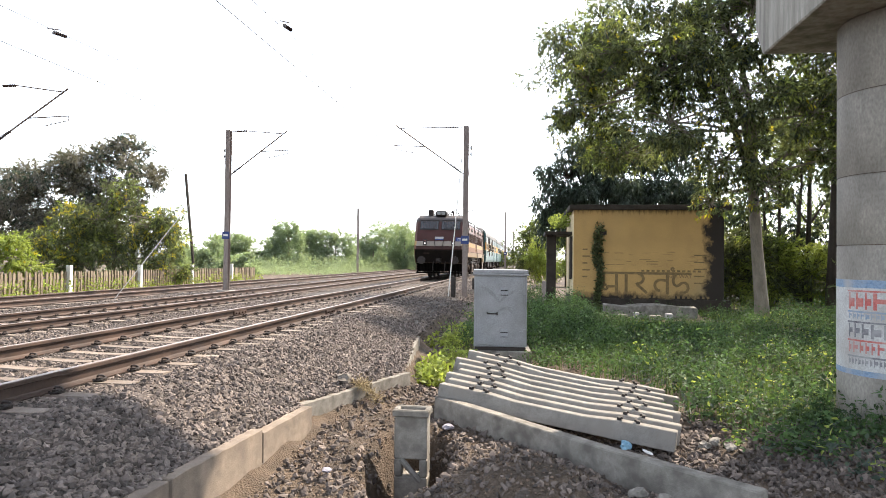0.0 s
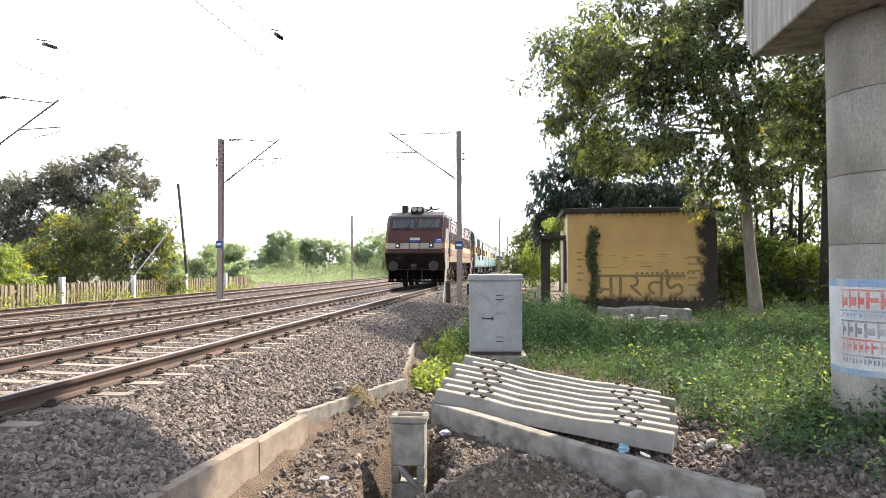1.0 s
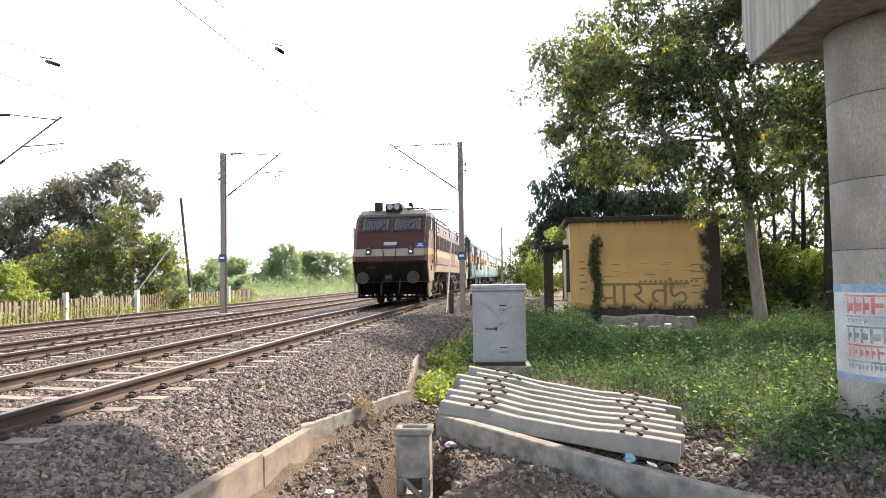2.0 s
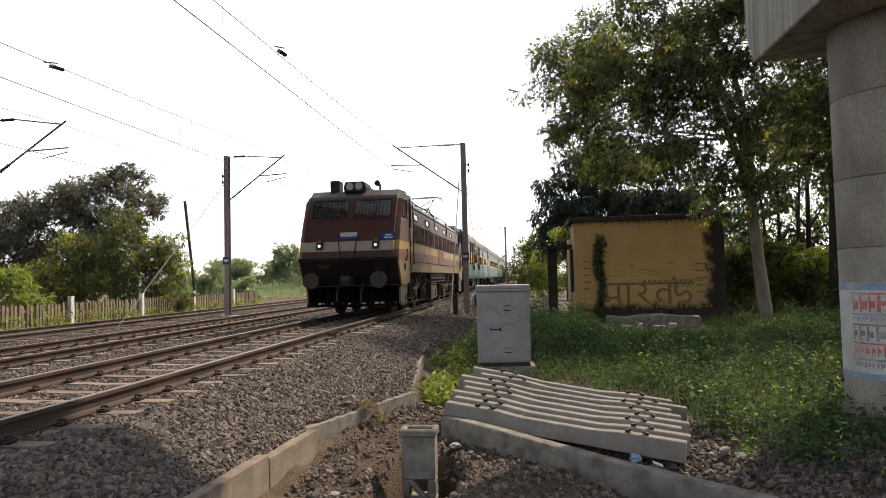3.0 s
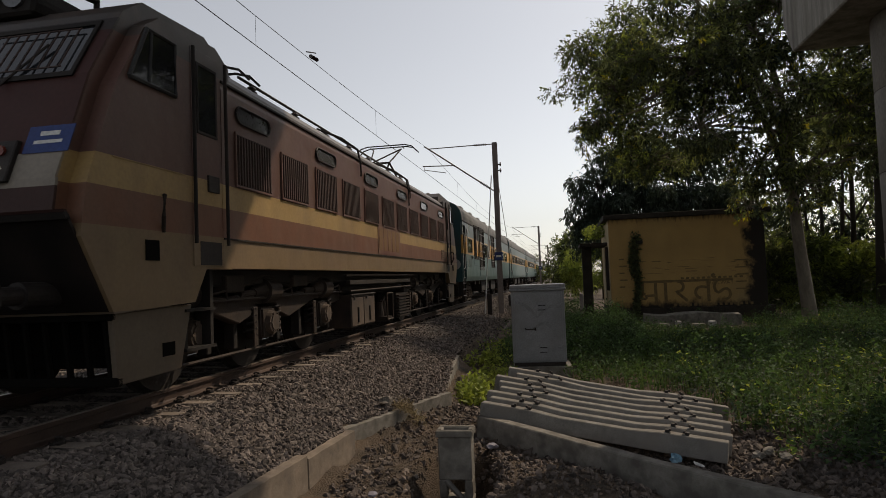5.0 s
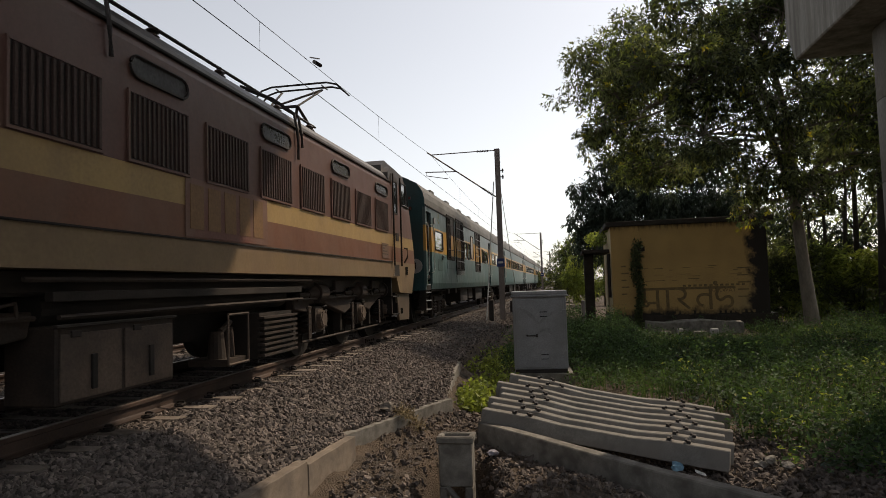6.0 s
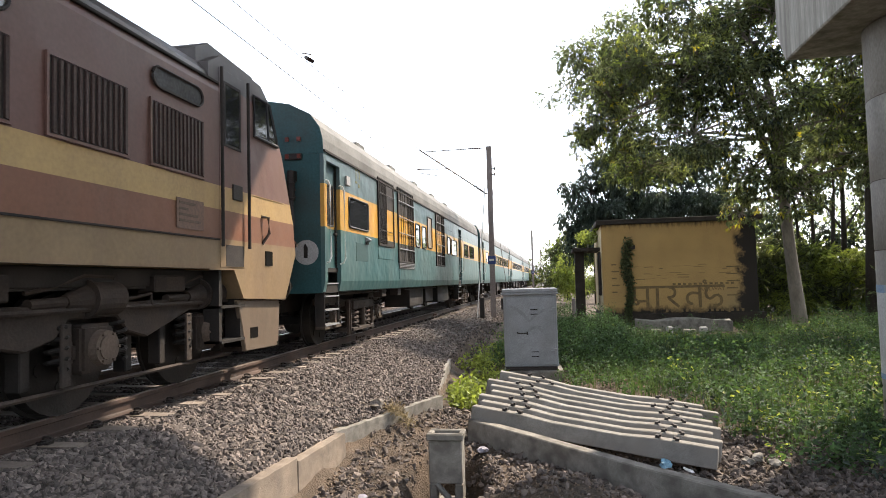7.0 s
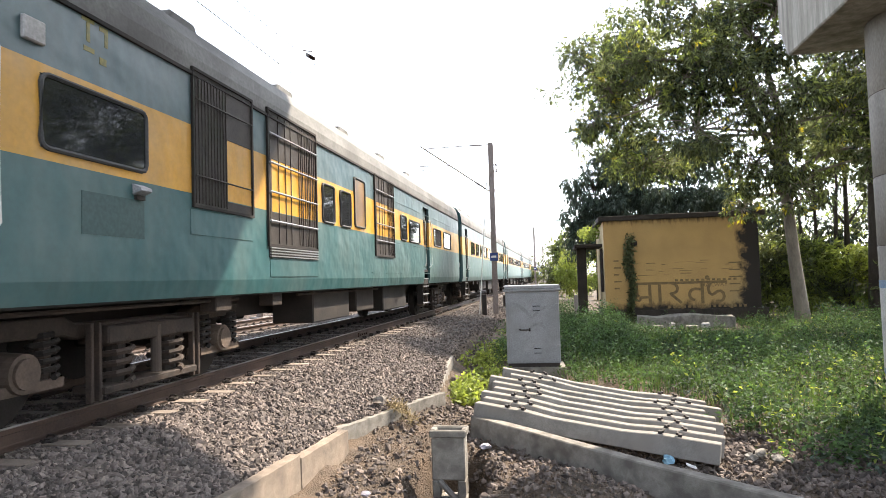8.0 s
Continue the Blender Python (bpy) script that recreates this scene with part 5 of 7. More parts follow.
            extrude(bm, [(S(0.55), 0.9), (S(1.75), 0.93), (S(1.55), 0.3), (S(0.62), 0.28)], "x", *sorted((k * 1.40, k * 1.46)))
            cs = part("cow_catcher_side", bm, LOCO_PAINT, L, "cream painted side plate", bevel=0.01)
            # slot drawn as a black plate, its inner dark put in the colour
            part("slot", boxes((*sorted((k * 1.455, k * 1.466)), *sorted((S(1.24), S(1.44))), 0.45, 0.58)), M["hole"], cs)
            bm = boxes((*sorted((x, x + k * 0.006)), *sorted((S(0.5), S(1.55))), 2.235, 2.245))
            part("weld_line", bm, LOCO_PAINT, L)
        bm = bmesh.new()
        extrude(bm, [(S(0.5), 0.92), (S(0.62), 0.28), (S(0.68), 0.28), (S(0.58), 0.92)], "x", -1.46, 1.46)
        bm.free()
        bm = boxes((-1.46, 1.46, *sorted((S(0.52), S(0.60))), 0.84, 0.93), (-1.46, 1.46, *sorted((S(0.60), S(0.68))), 0.27, 0.35))
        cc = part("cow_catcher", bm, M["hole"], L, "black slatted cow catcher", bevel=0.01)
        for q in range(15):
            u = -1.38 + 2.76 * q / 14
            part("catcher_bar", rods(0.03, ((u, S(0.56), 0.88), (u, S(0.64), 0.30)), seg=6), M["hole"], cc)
        # black sheet added behind the bars for the dark under the cab
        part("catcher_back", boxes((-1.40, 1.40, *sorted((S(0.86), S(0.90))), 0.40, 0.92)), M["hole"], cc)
        bm = bmesh.new()
        box(bm, -0.14, 0.14, *sorted((S(0.45), S(-0.25))), 0.95, 1.2)
        rod(bm, (0, S(-0.25), 1.06), (0, S(-0.34), 1.0), 0.09, seg=10)
        tube(bm, [(0.35, S(0.4), 1.0), (0.37, S(0.15), 0.75), (0.36, S(0.1), 0.45)], [0.03] * 3, 6)
        tube(bm, [(-0.35, S(0.4), 1.0), (-0.37, S(0.15), 0.75), (-0.36, S(0.1), 0.45)], [0.03] * 3, 6)
        part("coupler", bm, M["iron"], L, "centre coupler with air hoses")
    # roof equipment: bus bar on insulators, pantographs, hatches
    for s in (4.6, 6.2, 7.7, 9.1, 10.56, 12.34, 13.7):
        bm = bmesh.new()
        insulator(bm, (0.75, s, 3.72), (0.75, s, 4.1), 0.09)
        part("roof_insulator", bm, M["porcelain"], L, "brown roof insulator")
    part("bus_bar", rods(0.022, ((0.75, 4.2, 4.12), (0.75, 14.0, 4.12)), seg=6), M["iron"], L, "roof busbar")
    part("roof_hatch", boxes((-0.9, 0.4, 5.0, 7.2, 3.7, 3.88), (-0.9, 0.4, 8.2, 10.4, 3.7, 3.88)), M["under"], L, bevel=0.03)
    for base, top in ((14.86, 5.32), (3.9, 4.25)):
        p = part("pantograph", rods(0.035, ((-0.6, base - 0.7, 3.95), (-0.6, base + 0.7, 3.95)), ((0.6, base - 0.7, 3.95), (0.6, base + 0.7, 3.95)), ((-0.6, base - 0.7, 3.95), (0.6, base - 0.7, 3.95)), ((-0.6, base + 0.7, 3.95), (0.6, base + 0.7, 3.95))), M["iron"], L,
                 "raised pantograph" if top > 5 else "folded pantograph")
        mid = (3.95 + top) / 2
        reach = 1.1 if top > 5 else 1.25
        part("lower_arm", rods(0.03, ((-0.4, base + 0.6, 3.98), (-0.3, base - reach + 0.5, mid)), ((0.4, base + 0.6, 3.98), (0.3, base - reach + 0.5, mid)), ((-0.3, base - reach + 0.5, mid), (0.3, base - reach + 0.5, mid)), ((-0.4, base + 0.6, 3.98), (0.3, base - reach + 0.5, mid))), M["iron"], p)
        part("upper_arm", rods(0.022, ((-0.3, base - reach + 0.5, mid), (-0.45, base + 0.35, top - 0.1)), ((0.3, base - reach + 0.5, mid), (0.45, base + 0.35, top - 0.1)), ((-0.3, base - reach + 0.5, mid), (0.45, base + 0.35, top - 0.1))), M["iron"], p)
        bm = bmesh.new()
        for q in (-0.16, 0.16):
            tube(bm, [(-0.98, base + 0.35 + q, top - 0.22), (-0.82, base + 0.35 + q, top - 0.06), (-0.6, base + 0.35 + q, top), (0.6, base + 0.35 + q, top), (0.82, base + 0.35 + q, top - 0.06), (0.98, base + 0.35 + q, top - 0.22)], [0.02] * 6, 6)
        rod(bm, (-0.5, base + 0.19, top - 0.05), (-0.5, base + 0.51, top - 0.05), 0.015)
        rod(bm, (0.5, base + 0.19, top - 0.05), (0.5, base + 0.51, top - 0.05), 0.015)
        part("collector_pan", bm, M["iron"], p, "collector head with curved horns")
        bm = bmesh.new()
        for u in (-0.6, 0.6):
            for q in (-0.6, 0.6):
                insulator(bm, (u, base + q, 3.7), (u, base + q, 3.95), 0.08)
        part("roof_insulator", bm, M["porcelain"], L)
    # loose cables hung over the roof edge
    for s, drop in ((7.35, 3.1), (11.25, 2.95), (11.4, 3.15)):
        for k in (-1, 1):
            bm = bmesh.new()
            tube(bm, [(k * 0.75, s - 0.1, 4.05), (k * 1.2, s, 3.85), (k * 1.5, s + 0.05, 3.62), (k * 1.56, s + 0.02, 3.35), (k * 1.56, s + 0.04, drop)], [0.022] * 5, 6)
            part("roof_cable", bm, M["iron"], L, "black cable hanging over the roof edge")
    # three-axle bogies
    for axles in ((2.05, 3.94, 6.0), (12.72, 14.85, 16.66)):
        for a in axles:
            wheelset(L, a)
        for k in (-1, 1):
            x0, x1 = sorted((k * 1.08, k * 1.22))
            a, b, c = axles
            bm = bmesh.new()
            out = [(a - 0.95, 0.98), (c + 0.95, 0.98), (c + 0.9, 0.78), (c + 0.4, 0.72), (c + 0.3, 0.85), (c - 0.3, 0.85), (b + 0.75, 0.62), (b + 0.45, 0.70), (b + 0.3, 0.85), (b - 0.3, 0.85), (b - 0.45, 0.70),
                   (b - 0.75, 0.62), (a + 0.3, 0.85), (a - 0.3, 0.85), (a - 0.4, 0.72), (a - 0.9, 0.78)]
            extrude(bm, out, "x", x0, x1)
            fr = part("bogie_frame", bm, M["dusty"], L, "cast brown bogie side frame thick with dust", bevel=0.015)
            for q in axles:
                bm = bmesh.new()
                box(bm, *sorted((k * 1.0, k * 1.26)), q - 0.2, q + 0.2, 0.38, 0.80)
                box(bm, *sorted((k * 1.0, k * 1.20)), q - 0.27, q + 0.27, 0.48, 0.66)
                bmesh.ops.bevel(bm, geom=list(bm.edges), offset=0.03, segments=2, affect="EDGES", clamp_overlap=True)
                ab = part("axle_box", bm, M["dusty"], fr, "dust-covered axle box")
                bm = bmesh.new()
                rod(bm, (k * 1.24, q + 0.03, 0.59), (k * 1.33, q + 0.03, 0.59), 0.165, 0.15, seg=20)
                rod(bm, (k * 1.33, q + 0.03, 0.59), (k * 1.345, q + 0.03, 0.59), 0.11, seg=18)
                for e in range(6):
                    t = e * math.tau / 6
                    rod(bm, (k * 1.33, q + 0.03 + 0.13 * math.cos(t), 0.59 + 0.13 * math.sin(t)), (k * 1.35, q + 0.03 + 0.13 * math.cos(t), 0.59 + 0.13 * math.sin(t)), 0.014, seg=6)
                part("cover", bm, M["dusty_pale"], ab, "round bolted cover")
                for e in (-0.36, 0.36):
                    bm = bmesh.new()
                    spring(bm, k * 1.16, q + e, 0.45, 0.8, 0.085, 0.02, 4)
                    part("coil_spring", bm, M["under"], fr)
                bm = bmesh.new()
                rod(bm, (k * 1.2, q - 0.08, 1.02), (k * 1.2, q + 0.28, 1.02), 0.155, seg=20)
                rod(bm, (k * 1.2, q + 0.28, 1.02), (k * 1.2, q + 0.33, 1.02), 0.155, 0.12, seg=20)
                rod(bm, (k * 1.2, q - 0.12, 1.02), (k * 1.2, q - 0.08, 1.02), 0.175, seg=20)
                rod(bm, (k * 1.2, q - 0.34, 1.0), (k * 1.2, q - 0.12, 1.02), 0.06, 0.13, seg=16)
                rod(bm, (k * 1.2, q - 0.72, 0.99), (k * 1.2, q - 0.34, 1.0), 0.045, seg=10)
                bc = part("brake_cylinder", bm, M["dusty"], fr, "horizontal brake cylinder")
                bm = bmesh.new()
                tube(bm, [(k * 1.22, q + 0.2, 1.16), (k * 1.24, q + 0.22, 1.21), (k * 1.24, q - 0.15, 1.22), (k * 1.22, q - 0.5, 1.12), (k * 1.2, q - 0.75, 1.08)], [0.018] * 5, 6)
                part("air_pipe", bm, M["dusty"], bc)
                bm = bmesh.new()
                tube(bm, [(k * 1.22, q + 0.33, 1.0), (k * 1.26, q + 0.55, 1.02), (k * 1.28, q + 0.72, 1.05), (k * 1.28, q + 0.74, 0.93)], [0.016] * 4, 6)
                part("air_pipe", bm, M["dusty"], bc)
                part("tie_plate", boxes((*sorted((k * 1.22, k * 1.25)), q - 0.42, q - 0.3, 0.3, 0.82)), M["dusty"], fr, bevel=0.01)
                for e in (-0.63, 0.63):
                    part("brake_hanger", boxes((*sorted((k * 0.96, k * 1.1)), q + e - 0.05, q + e + 0.05, 0.3, 0.9)), M["under"], fr, bevel=0.01)
            part("brake_pipe", rods(0.022, ((k * 1.27, a - 0.9, 0.93), (k * 1.27, c + 0.9, 0.93)), ((k * 1.2, a - 0.6, 0.27), (k * 1.2, c + 0.6, 0.27)), seg=6), M["dusty"], fr, "dusty pipe along the bogie")
            part("sand_box", boxes((*sorted((k * 1.1, k * 1.3)), a + 0.7, a + 1.15, 1.02, 1.23)), M["dusty"], fr, bevel=0.015)
            part("sand_box", boxes((*sorted((k * 1.1, k * 1.3)), b + 0.76, b + 1.3, 1.06, 1.23)), M["dusty"], fr, bevel=0.015)
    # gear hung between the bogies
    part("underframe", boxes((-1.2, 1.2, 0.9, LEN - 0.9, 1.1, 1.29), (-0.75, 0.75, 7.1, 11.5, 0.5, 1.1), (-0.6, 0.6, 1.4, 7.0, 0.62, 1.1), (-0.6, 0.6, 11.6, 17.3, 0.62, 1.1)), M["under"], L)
    for k in (-1, 1):
        b = part("battery_box", boxes((*sorted((k * 0.95, k * 1.42)), 6.95, 8.45, 0.25, 0.86)), M["dusty"], L, "tan battery box with latches", bevel=0.015)
        for q in (6.98, 7.72):
            d = part("battery_door", boxes((*sorted((k * 1.42, k * 1.432)), q, q + 0.7, 0.28, 0.80)), M["dusty_pale"], b, bevel=0.005)
            part("latch", boxes((*sorted((k * 1.432, k * 1.455)), q + 0.32, q + 0.38, 0.34, 0.62)), M["under"], d, bevel=0.004)
            part("hinge", boxes((*sorted((k * 1.432, k * 1.452)), q + 0.1, q + 0.2, 0.77, 0.82)), M["under"], d, bevel=0.004)
        part("lid_strip", boxes((*sorted((k * 1.4, k * 1.45)), 6.93, 8.47, 0.845, 0.875)), M["under"], b, bevel=0.006)
        # compressor between the battery box and its cooler
        bm = boxes((*sorted((k * 0.85, k * 1.36)), 9.60, 10.06, 0.22, 0.30))
        rod(bm, (k * 1.15, 9.72, 0.3), (k * 1.15, 9.72, 0.62), 0.11, 0.08, seg=14)
        rod(bm, (k * 1.18, 9.93, 0.3), (k * 1.18, 9.93, 0.66), 0.08, 0.06, seg=14)
        rod(bm, (k * 1.2, 9.72, 0.62), (k * 1.2, 9.95, 0.72), 0.035, seg=8)
        cp = part("compressor", bm, M["dusty"], L, "small air compressor with upright cylinders")
        part("guard_frame", rods(0.016, ((k * 1.38, 9.58, 0.24), (k * 1.38, 9.58, 0.82)), ((k * 1.38, 10.06, 0.24), (k * 1.38, 10.06, 0.82)), ((k * 1.38, 9.58, 0.82), (k * 1.38, 10.06, 0.82)), ((k * 1.38, 9.58, 0.24), (k * 1.38, 10.06, 0.24)), seg=6), M["dusty_pale"], cp)
        part("conduit", rods(0.022, ((k * 1.46, 6.6, 1.22), (k * 1.46, 11.9, 1.22)), ((k * 1.40, 7.0, 0.93), (k * 1.40, 11.7, 0.95)), seg=6), M["dusty"], L, "dusty conduit along the underframe")
        r = part("radiator", boxes((*sorted((k * 0.95, k * 1.38)), 10.36, 11.35, 0.22, 0.8)), M["under"], L, "finned compressor cooler")
        for q in range(8):
            z = 0.25 + 0.068 * q
            part("fin", boxes((*sorted((k * 1.36, k * 1.46)), 10.34, 11.37, z, z + 0.03)), M["dusty"], r)
        bm = bmesh.new()
        rod(bm, (k * 1.1, 7.0, 1.0), (k * 1.1, 11.5, 1.0), 0.15, seg=16)
        part("air_reservoir", bm, M["under"], L, "long air reservoir")
        part("cable_duct", boxes((*sorted((k * 1.36, k * 1.44)), 6.9, 11.6, 1.05, 1.13)), M["under"], L, bevel=0.005)
    return tagged(L, "dusty maroon and cream electric locomotive hauling a train", "locomotive")


def coach_bogie(C, s, k_range=(-1, 1)):
    for a in (s - 1.48, s + 1.48):
        wheelset(C, a, 0.457)
    for k in k_range:
        x0, x1 = sorted((k * 0.98, k * 1.16))
        bm = bmesh.new()
        extrude(bm, [(s - 2.0, 0.86), (s - 1.0, 0.88), (s - 0.85, 0.80), (s + 0.85, 0.80), (s + 1.0, 0.88), (s + 2.0, 0.86), (s + 1.95, 0.72), (s + 1.0, 0.70), (s + 0.85, 0.66), (s - 0.85, 0.66), (s - 1.0, 0.70), (s - 1.95, 0.72)], "x", x0, x1)
        fr = part("bogie_frame", bm, M["dusty"], C, "grimy fabricated bogie frame", bevel=0.015)
        for a in (s - 1.48, s + 1.48):
            bm = bmesh.new()
            rod(bm, (k * 1.0, a, 0.46), (k * 1.24, a, 0.46), 0.17, 0.155, seg=18)
            rod(bm, (k * 1.24, a, 0.46), (k * 1.27, a, 0.46), 0.12, seg=18)
            box(bm, *sorted((k * 1.02, k * 1.2)), a - 0.44, a + 0.44, 0.30, 0.38)
            part("axle_box", bm, M["dusty_pale"], fr, "dusty round axle box")
            for e in (-0.31, 0.31):
                bm = bmesh.new()
                spring(bm, k * 1.11, a + e, 0.39, 0.74, 0.105, 0.026, 5)
                cs = part("coil_spring", bm, M["under"], fr)
                part("spring_guide", rods(0.06, ((k * 1.11, a + e, 0.38), (k * 1.11, a + e, 0.74)), seg=10), M["dusty"], cs)
        for e in (-0.4, 0.4):
            bm = bmesh.new()
            spring(bm, k * 1.17, s + e, 0.24, 0.62, 0.16, 0.032, 4)
            bs = part("bolster_spring", bm, M["dusty"], fr, "thick bolster coil spring")
            part("spring_core", rods(0.1, ((k * 1.17, s + e, 0.24), (k * 1.17, s + e, 0.62)), seg=12), M["under"], bs)
        part("bolster", boxes((*sorted((k * 1.02, k * 1.34)), s - 0.68, s + 0.68, 0.60, 0.76)), M["dusty"], fr, "heavy bolster beam", bevel=0.015)
        part("spring_plank", boxes((*sorted((k * 1.0, k * 1.34)), s - 0.72, s + 0.72, 0.17, 0.24)), M["dusty"], fr, bevel=0.01)
        part("damper", rods(0.05, ((k * 1.30, s + 0.05, 0.26), (k * 1.30, s + 0.05, 0.72)), seg=12), M["dusty_pale"], fr, "upright damper")
        for e in (-0.78, 0.78):
            for q in (-0.05, 0.05):
                part("swing_link", boxes((*sorted((k * 1.24, k * 1.30)), s + e + q - 0.02, s + e + q + 0.02, 0.12, 0.80)), M["dusty"], fr, bevel=0.006)


CL = 21.35


def coach(name, label, doors, windows, grilles, offset):
    """Coach body: side walls in pieces round the doors, arched roof, gear below. Lengths along the coach from its leading end."""
    C = empty(name, CX, 38.5 + offset, 0)
    own_glass = not grilles
    roof = bmesh.new()
    arc = [(1.62, 3.22), (1.61, 3.46), (1.56, 3.66), (1.40, 3.88), (1.05, 4.06), (0.5, 4.17), (0.0, 4.2)]
    prof = arc + [(-u, z) for u, z in reversed(arc[:-1])]
    loft(roof, [[(u, s, z) for u, z in prof] for s in (0.0, CL)])
    part("roof", roof, COACH_ROOF, C, "dusty grey arched roof", smooth=False)
    part("floor", boxes((-1.56, 1.56, 0.05, CL - 0.05, 0.96, 1.12)), M["under"], C)
    for s in (0.0, CL - 0.08):
        e = part("end_wall", boxes((-1.55, 1.55, s, s + 0.08, 0.96, 3.22)), COACH_END, C, "dark green end wall")
        bm = bmesh.new()
        loft(bm, [[(u, yy, z) for u, z in prof] for yy in ((s - 0.012, s - 0.002) if s == 0 else (s + 0.082, s + 0.092))])
        part("end_arch", bm, COACH_END, C)
        g = -1 if s == 0 else 1
        yy = s if s == 0 else s + 0.08
        part("vestibule", boxes((-0.62, 0.62, *sorted((yy, yy + g * 0.42)), 1.05, 3.2)), M["iron"], e, "black rubber gangway bellows", bevel=0.04)
        for k in (-1, 1):
            bm = bmesh.new()
            rod(bm, (k * 0.98, yy, 1.08), (k * 0.98, yy + g * 0.4, 1.08), 0.08, seg=14)
            rod(bm, (k * 0.98, yy + g * 0.4, 1.08), (k * 0.98, yy + g * 0.44, 1.08), 0.22, seg=20)
            part("buffer", bm, M["iron"], C)
            tl = part("lamp_box", boxes((k * 1.11 - 0.15, k * 1.11 + 0.15, *sorted((yy + g * 0.012, yy + g * 0.03)), 3.13, 3.24)), M["iron"], e, "black lamp box", bevel=0.01)
            for z in (3.19, 3.47):
                for u in (-0.1, 0.1):
                    part("lens", boxes((k * 1.11 + u - 0.03, k * 1.11 + u + 0.03, *sorted((yy + g * 0.012, yy + g * 0.045)), z - 0.035, z + 0.035)), RED, tl, "orange-red lens")
            for u, top in ((1.1, 2.94), (0.70, 2.86)):
                bm = bmesh.new()
                rod(bm, (k * u, yy + g * 0.1, 2.46), (k * u, yy + g * 0.1, top), 0.06, seg=12)
                for z in (2.5, 2.62, 2.74):
                    rod(bm, (k * u, yy + g * 0.1, z), (k * u, yy + g * 0.1, z + 0.03), 0.075, seg=12)
                box(bm, k * u - 0.06, k * u + 0.06, *sorted((yy, yy + g * 0.12)), top - 0.16, top)
                part("socket", bm, M["iron"], e, "black cable socket")
            bm = bmesh.new()
            tube(bm, [(k * 1.1, yy + g * 0.1, 2.5), (k * 1.12, yy + g * 0.11, 2.1), (k * 1.1, yy + g * 0.12, 1.75), (k * 1.02, yy + g * 0.13, 1.56), (k * 0.87, yy + g * 0.13, 1.5), (k * 0.76, yy + g * 0.13, 1.6), (k * 0.70, yy + g * 0.12, 1.9), (k * 0.70, yy + g * 0.1, 2.5)], [0.04] * 8, 8)
            part("jumper_cable", bm, M["rubber"], e, "grey looped jumper cable")
            for z, w in ((2.40, 0.16), (2.34, 0.2), (2.28, 0.14), (2.22, 0.2)):
                part("marking_bar", boxes((*sorted((k * 0.74, k * (0.74 + w))), *sorted((yy, yy + g * 0.004)), z, z + 0.03)), M["dusty_pale"], e)
            part("speed_plate", boxes((k * 0.98 - 0.09, k * 0.98 + 0.09, *sorted((yy, yy + g * 0.006)), 2.03, 2.23)), M["hut"], e, "small yellow-edged number plate")
            part("speed_ground", boxes((k * 0.98 - 0.075, k * 0.98 + 0.075, *sorted((yy + g * 0.006, yy + g * 0.010)), 2.045, 2.17)), M["iron"], e)
            part("hose", rods(0.03, ((k * 0.62, yy, 1.2), (k * 0.8, yy + g * 0.3, 0.85)), ((k * 0.5, yy, 1.2), (k * 0.45, yy + g * 0.35, 0.7)), seg=8), M["rubber"], e)
            bm = bmesh.new()
            rod(bm, (k * 1.31, yy, 1.62), (k * 1.31, yy + g * 0.02, 1.62), 0.2, seg=28)
            dsc = part("end_disc", bm, M["white_dull"], e, "pale round end disc")
            bm = bmesh.new()
            extrude(bm, [(k * 1.27, 1.53), (k * 1.33, 1.53), (k * 1.335, 1.70), (k * 1.29, 1.77), (k * 1.265, 1.70)], "y", *sorted((yy + g * 0.02, yy + g * 0.026)))
            part("mark", bm, M["under"], dsc)
    for k in (-1, 1):
        cuts = [0.0]
        for a, b in doors:
            cuts += [a, b]
        cuts.append(CL)
        for a, b in zip(cuts[::2], cuts[1::2]):
            if b - a < 0.02:
                continue
            bm = bmesh.new()
            out = [(1.545, 0.98), (1.575, 0.98), (1.615, 1.15), (1.62, 1.4), (1.62, 3.25), (1.555, 3.25)]
            extrude(bm, [(k * u, z) for u, z in out], "y", a, b)
            part("side_wall", bm, COACH_PAINT, C, "faded green wall with a yellow window band")
        for a, b in doors:
            part("side_wall", boxes((*sorted((k * 1.555, k * 1.62)), a, b, 3.12, 3.25)), COACH_PAINT, C)
            d = part("door", boxes((*sorted((k * 1.50, k * 1.53)), a - 0.02, b + 0.02, 1.37, 3.12)), COACH_PAINT, C, "recessed coach door", bevel=0.004)
            part("door_pane", boxes((*sorted((k * 1.53, k * 1.536)), a + 0.15, b - 0.15, 2.1, 2.75)), M["glass"], d)
            part("pane_frame", frame_ring(k * 1.53, k, a + 0.15, b - 0.15, 2.1, 2.75, 0.03, 0.014), M["under"], d)
            part("door_edge", boxes((*sorted((k * 1.53, k * 1.548)), b - 0.05, b - 0.01, 1.38, 3.1)), M["under"], d)
            part("door_handle", boxes((*sorted((k * 1.53, k * 1.575)), b - 0.13, b - 0.03, 1.93, 1.97)), M["iron"], d, bevel=0.004)
            part("door_sill", boxes((*sorted((k * 1.40, k * 1.56)), a, b, 1.3, 1.37)), M["under"], C)
            for q in (a - 0.06, b + 0.0):
                bm = bmesh.new()
                tube(bm, [(k * 1.60, q, 2.80), (k * 1.66, q + 0.02, 2.78), (k * 1.68, q + 0.05, 2.70), (k * 1.68, q + 0.06, 1.54), (k * 1.66, q + 0.02, 1.46), (k * 1.60, q, 1.44)], [0.015] * 6, 8)
                part("grab_rail", bm, M["white"], C, "white bent grab rail")
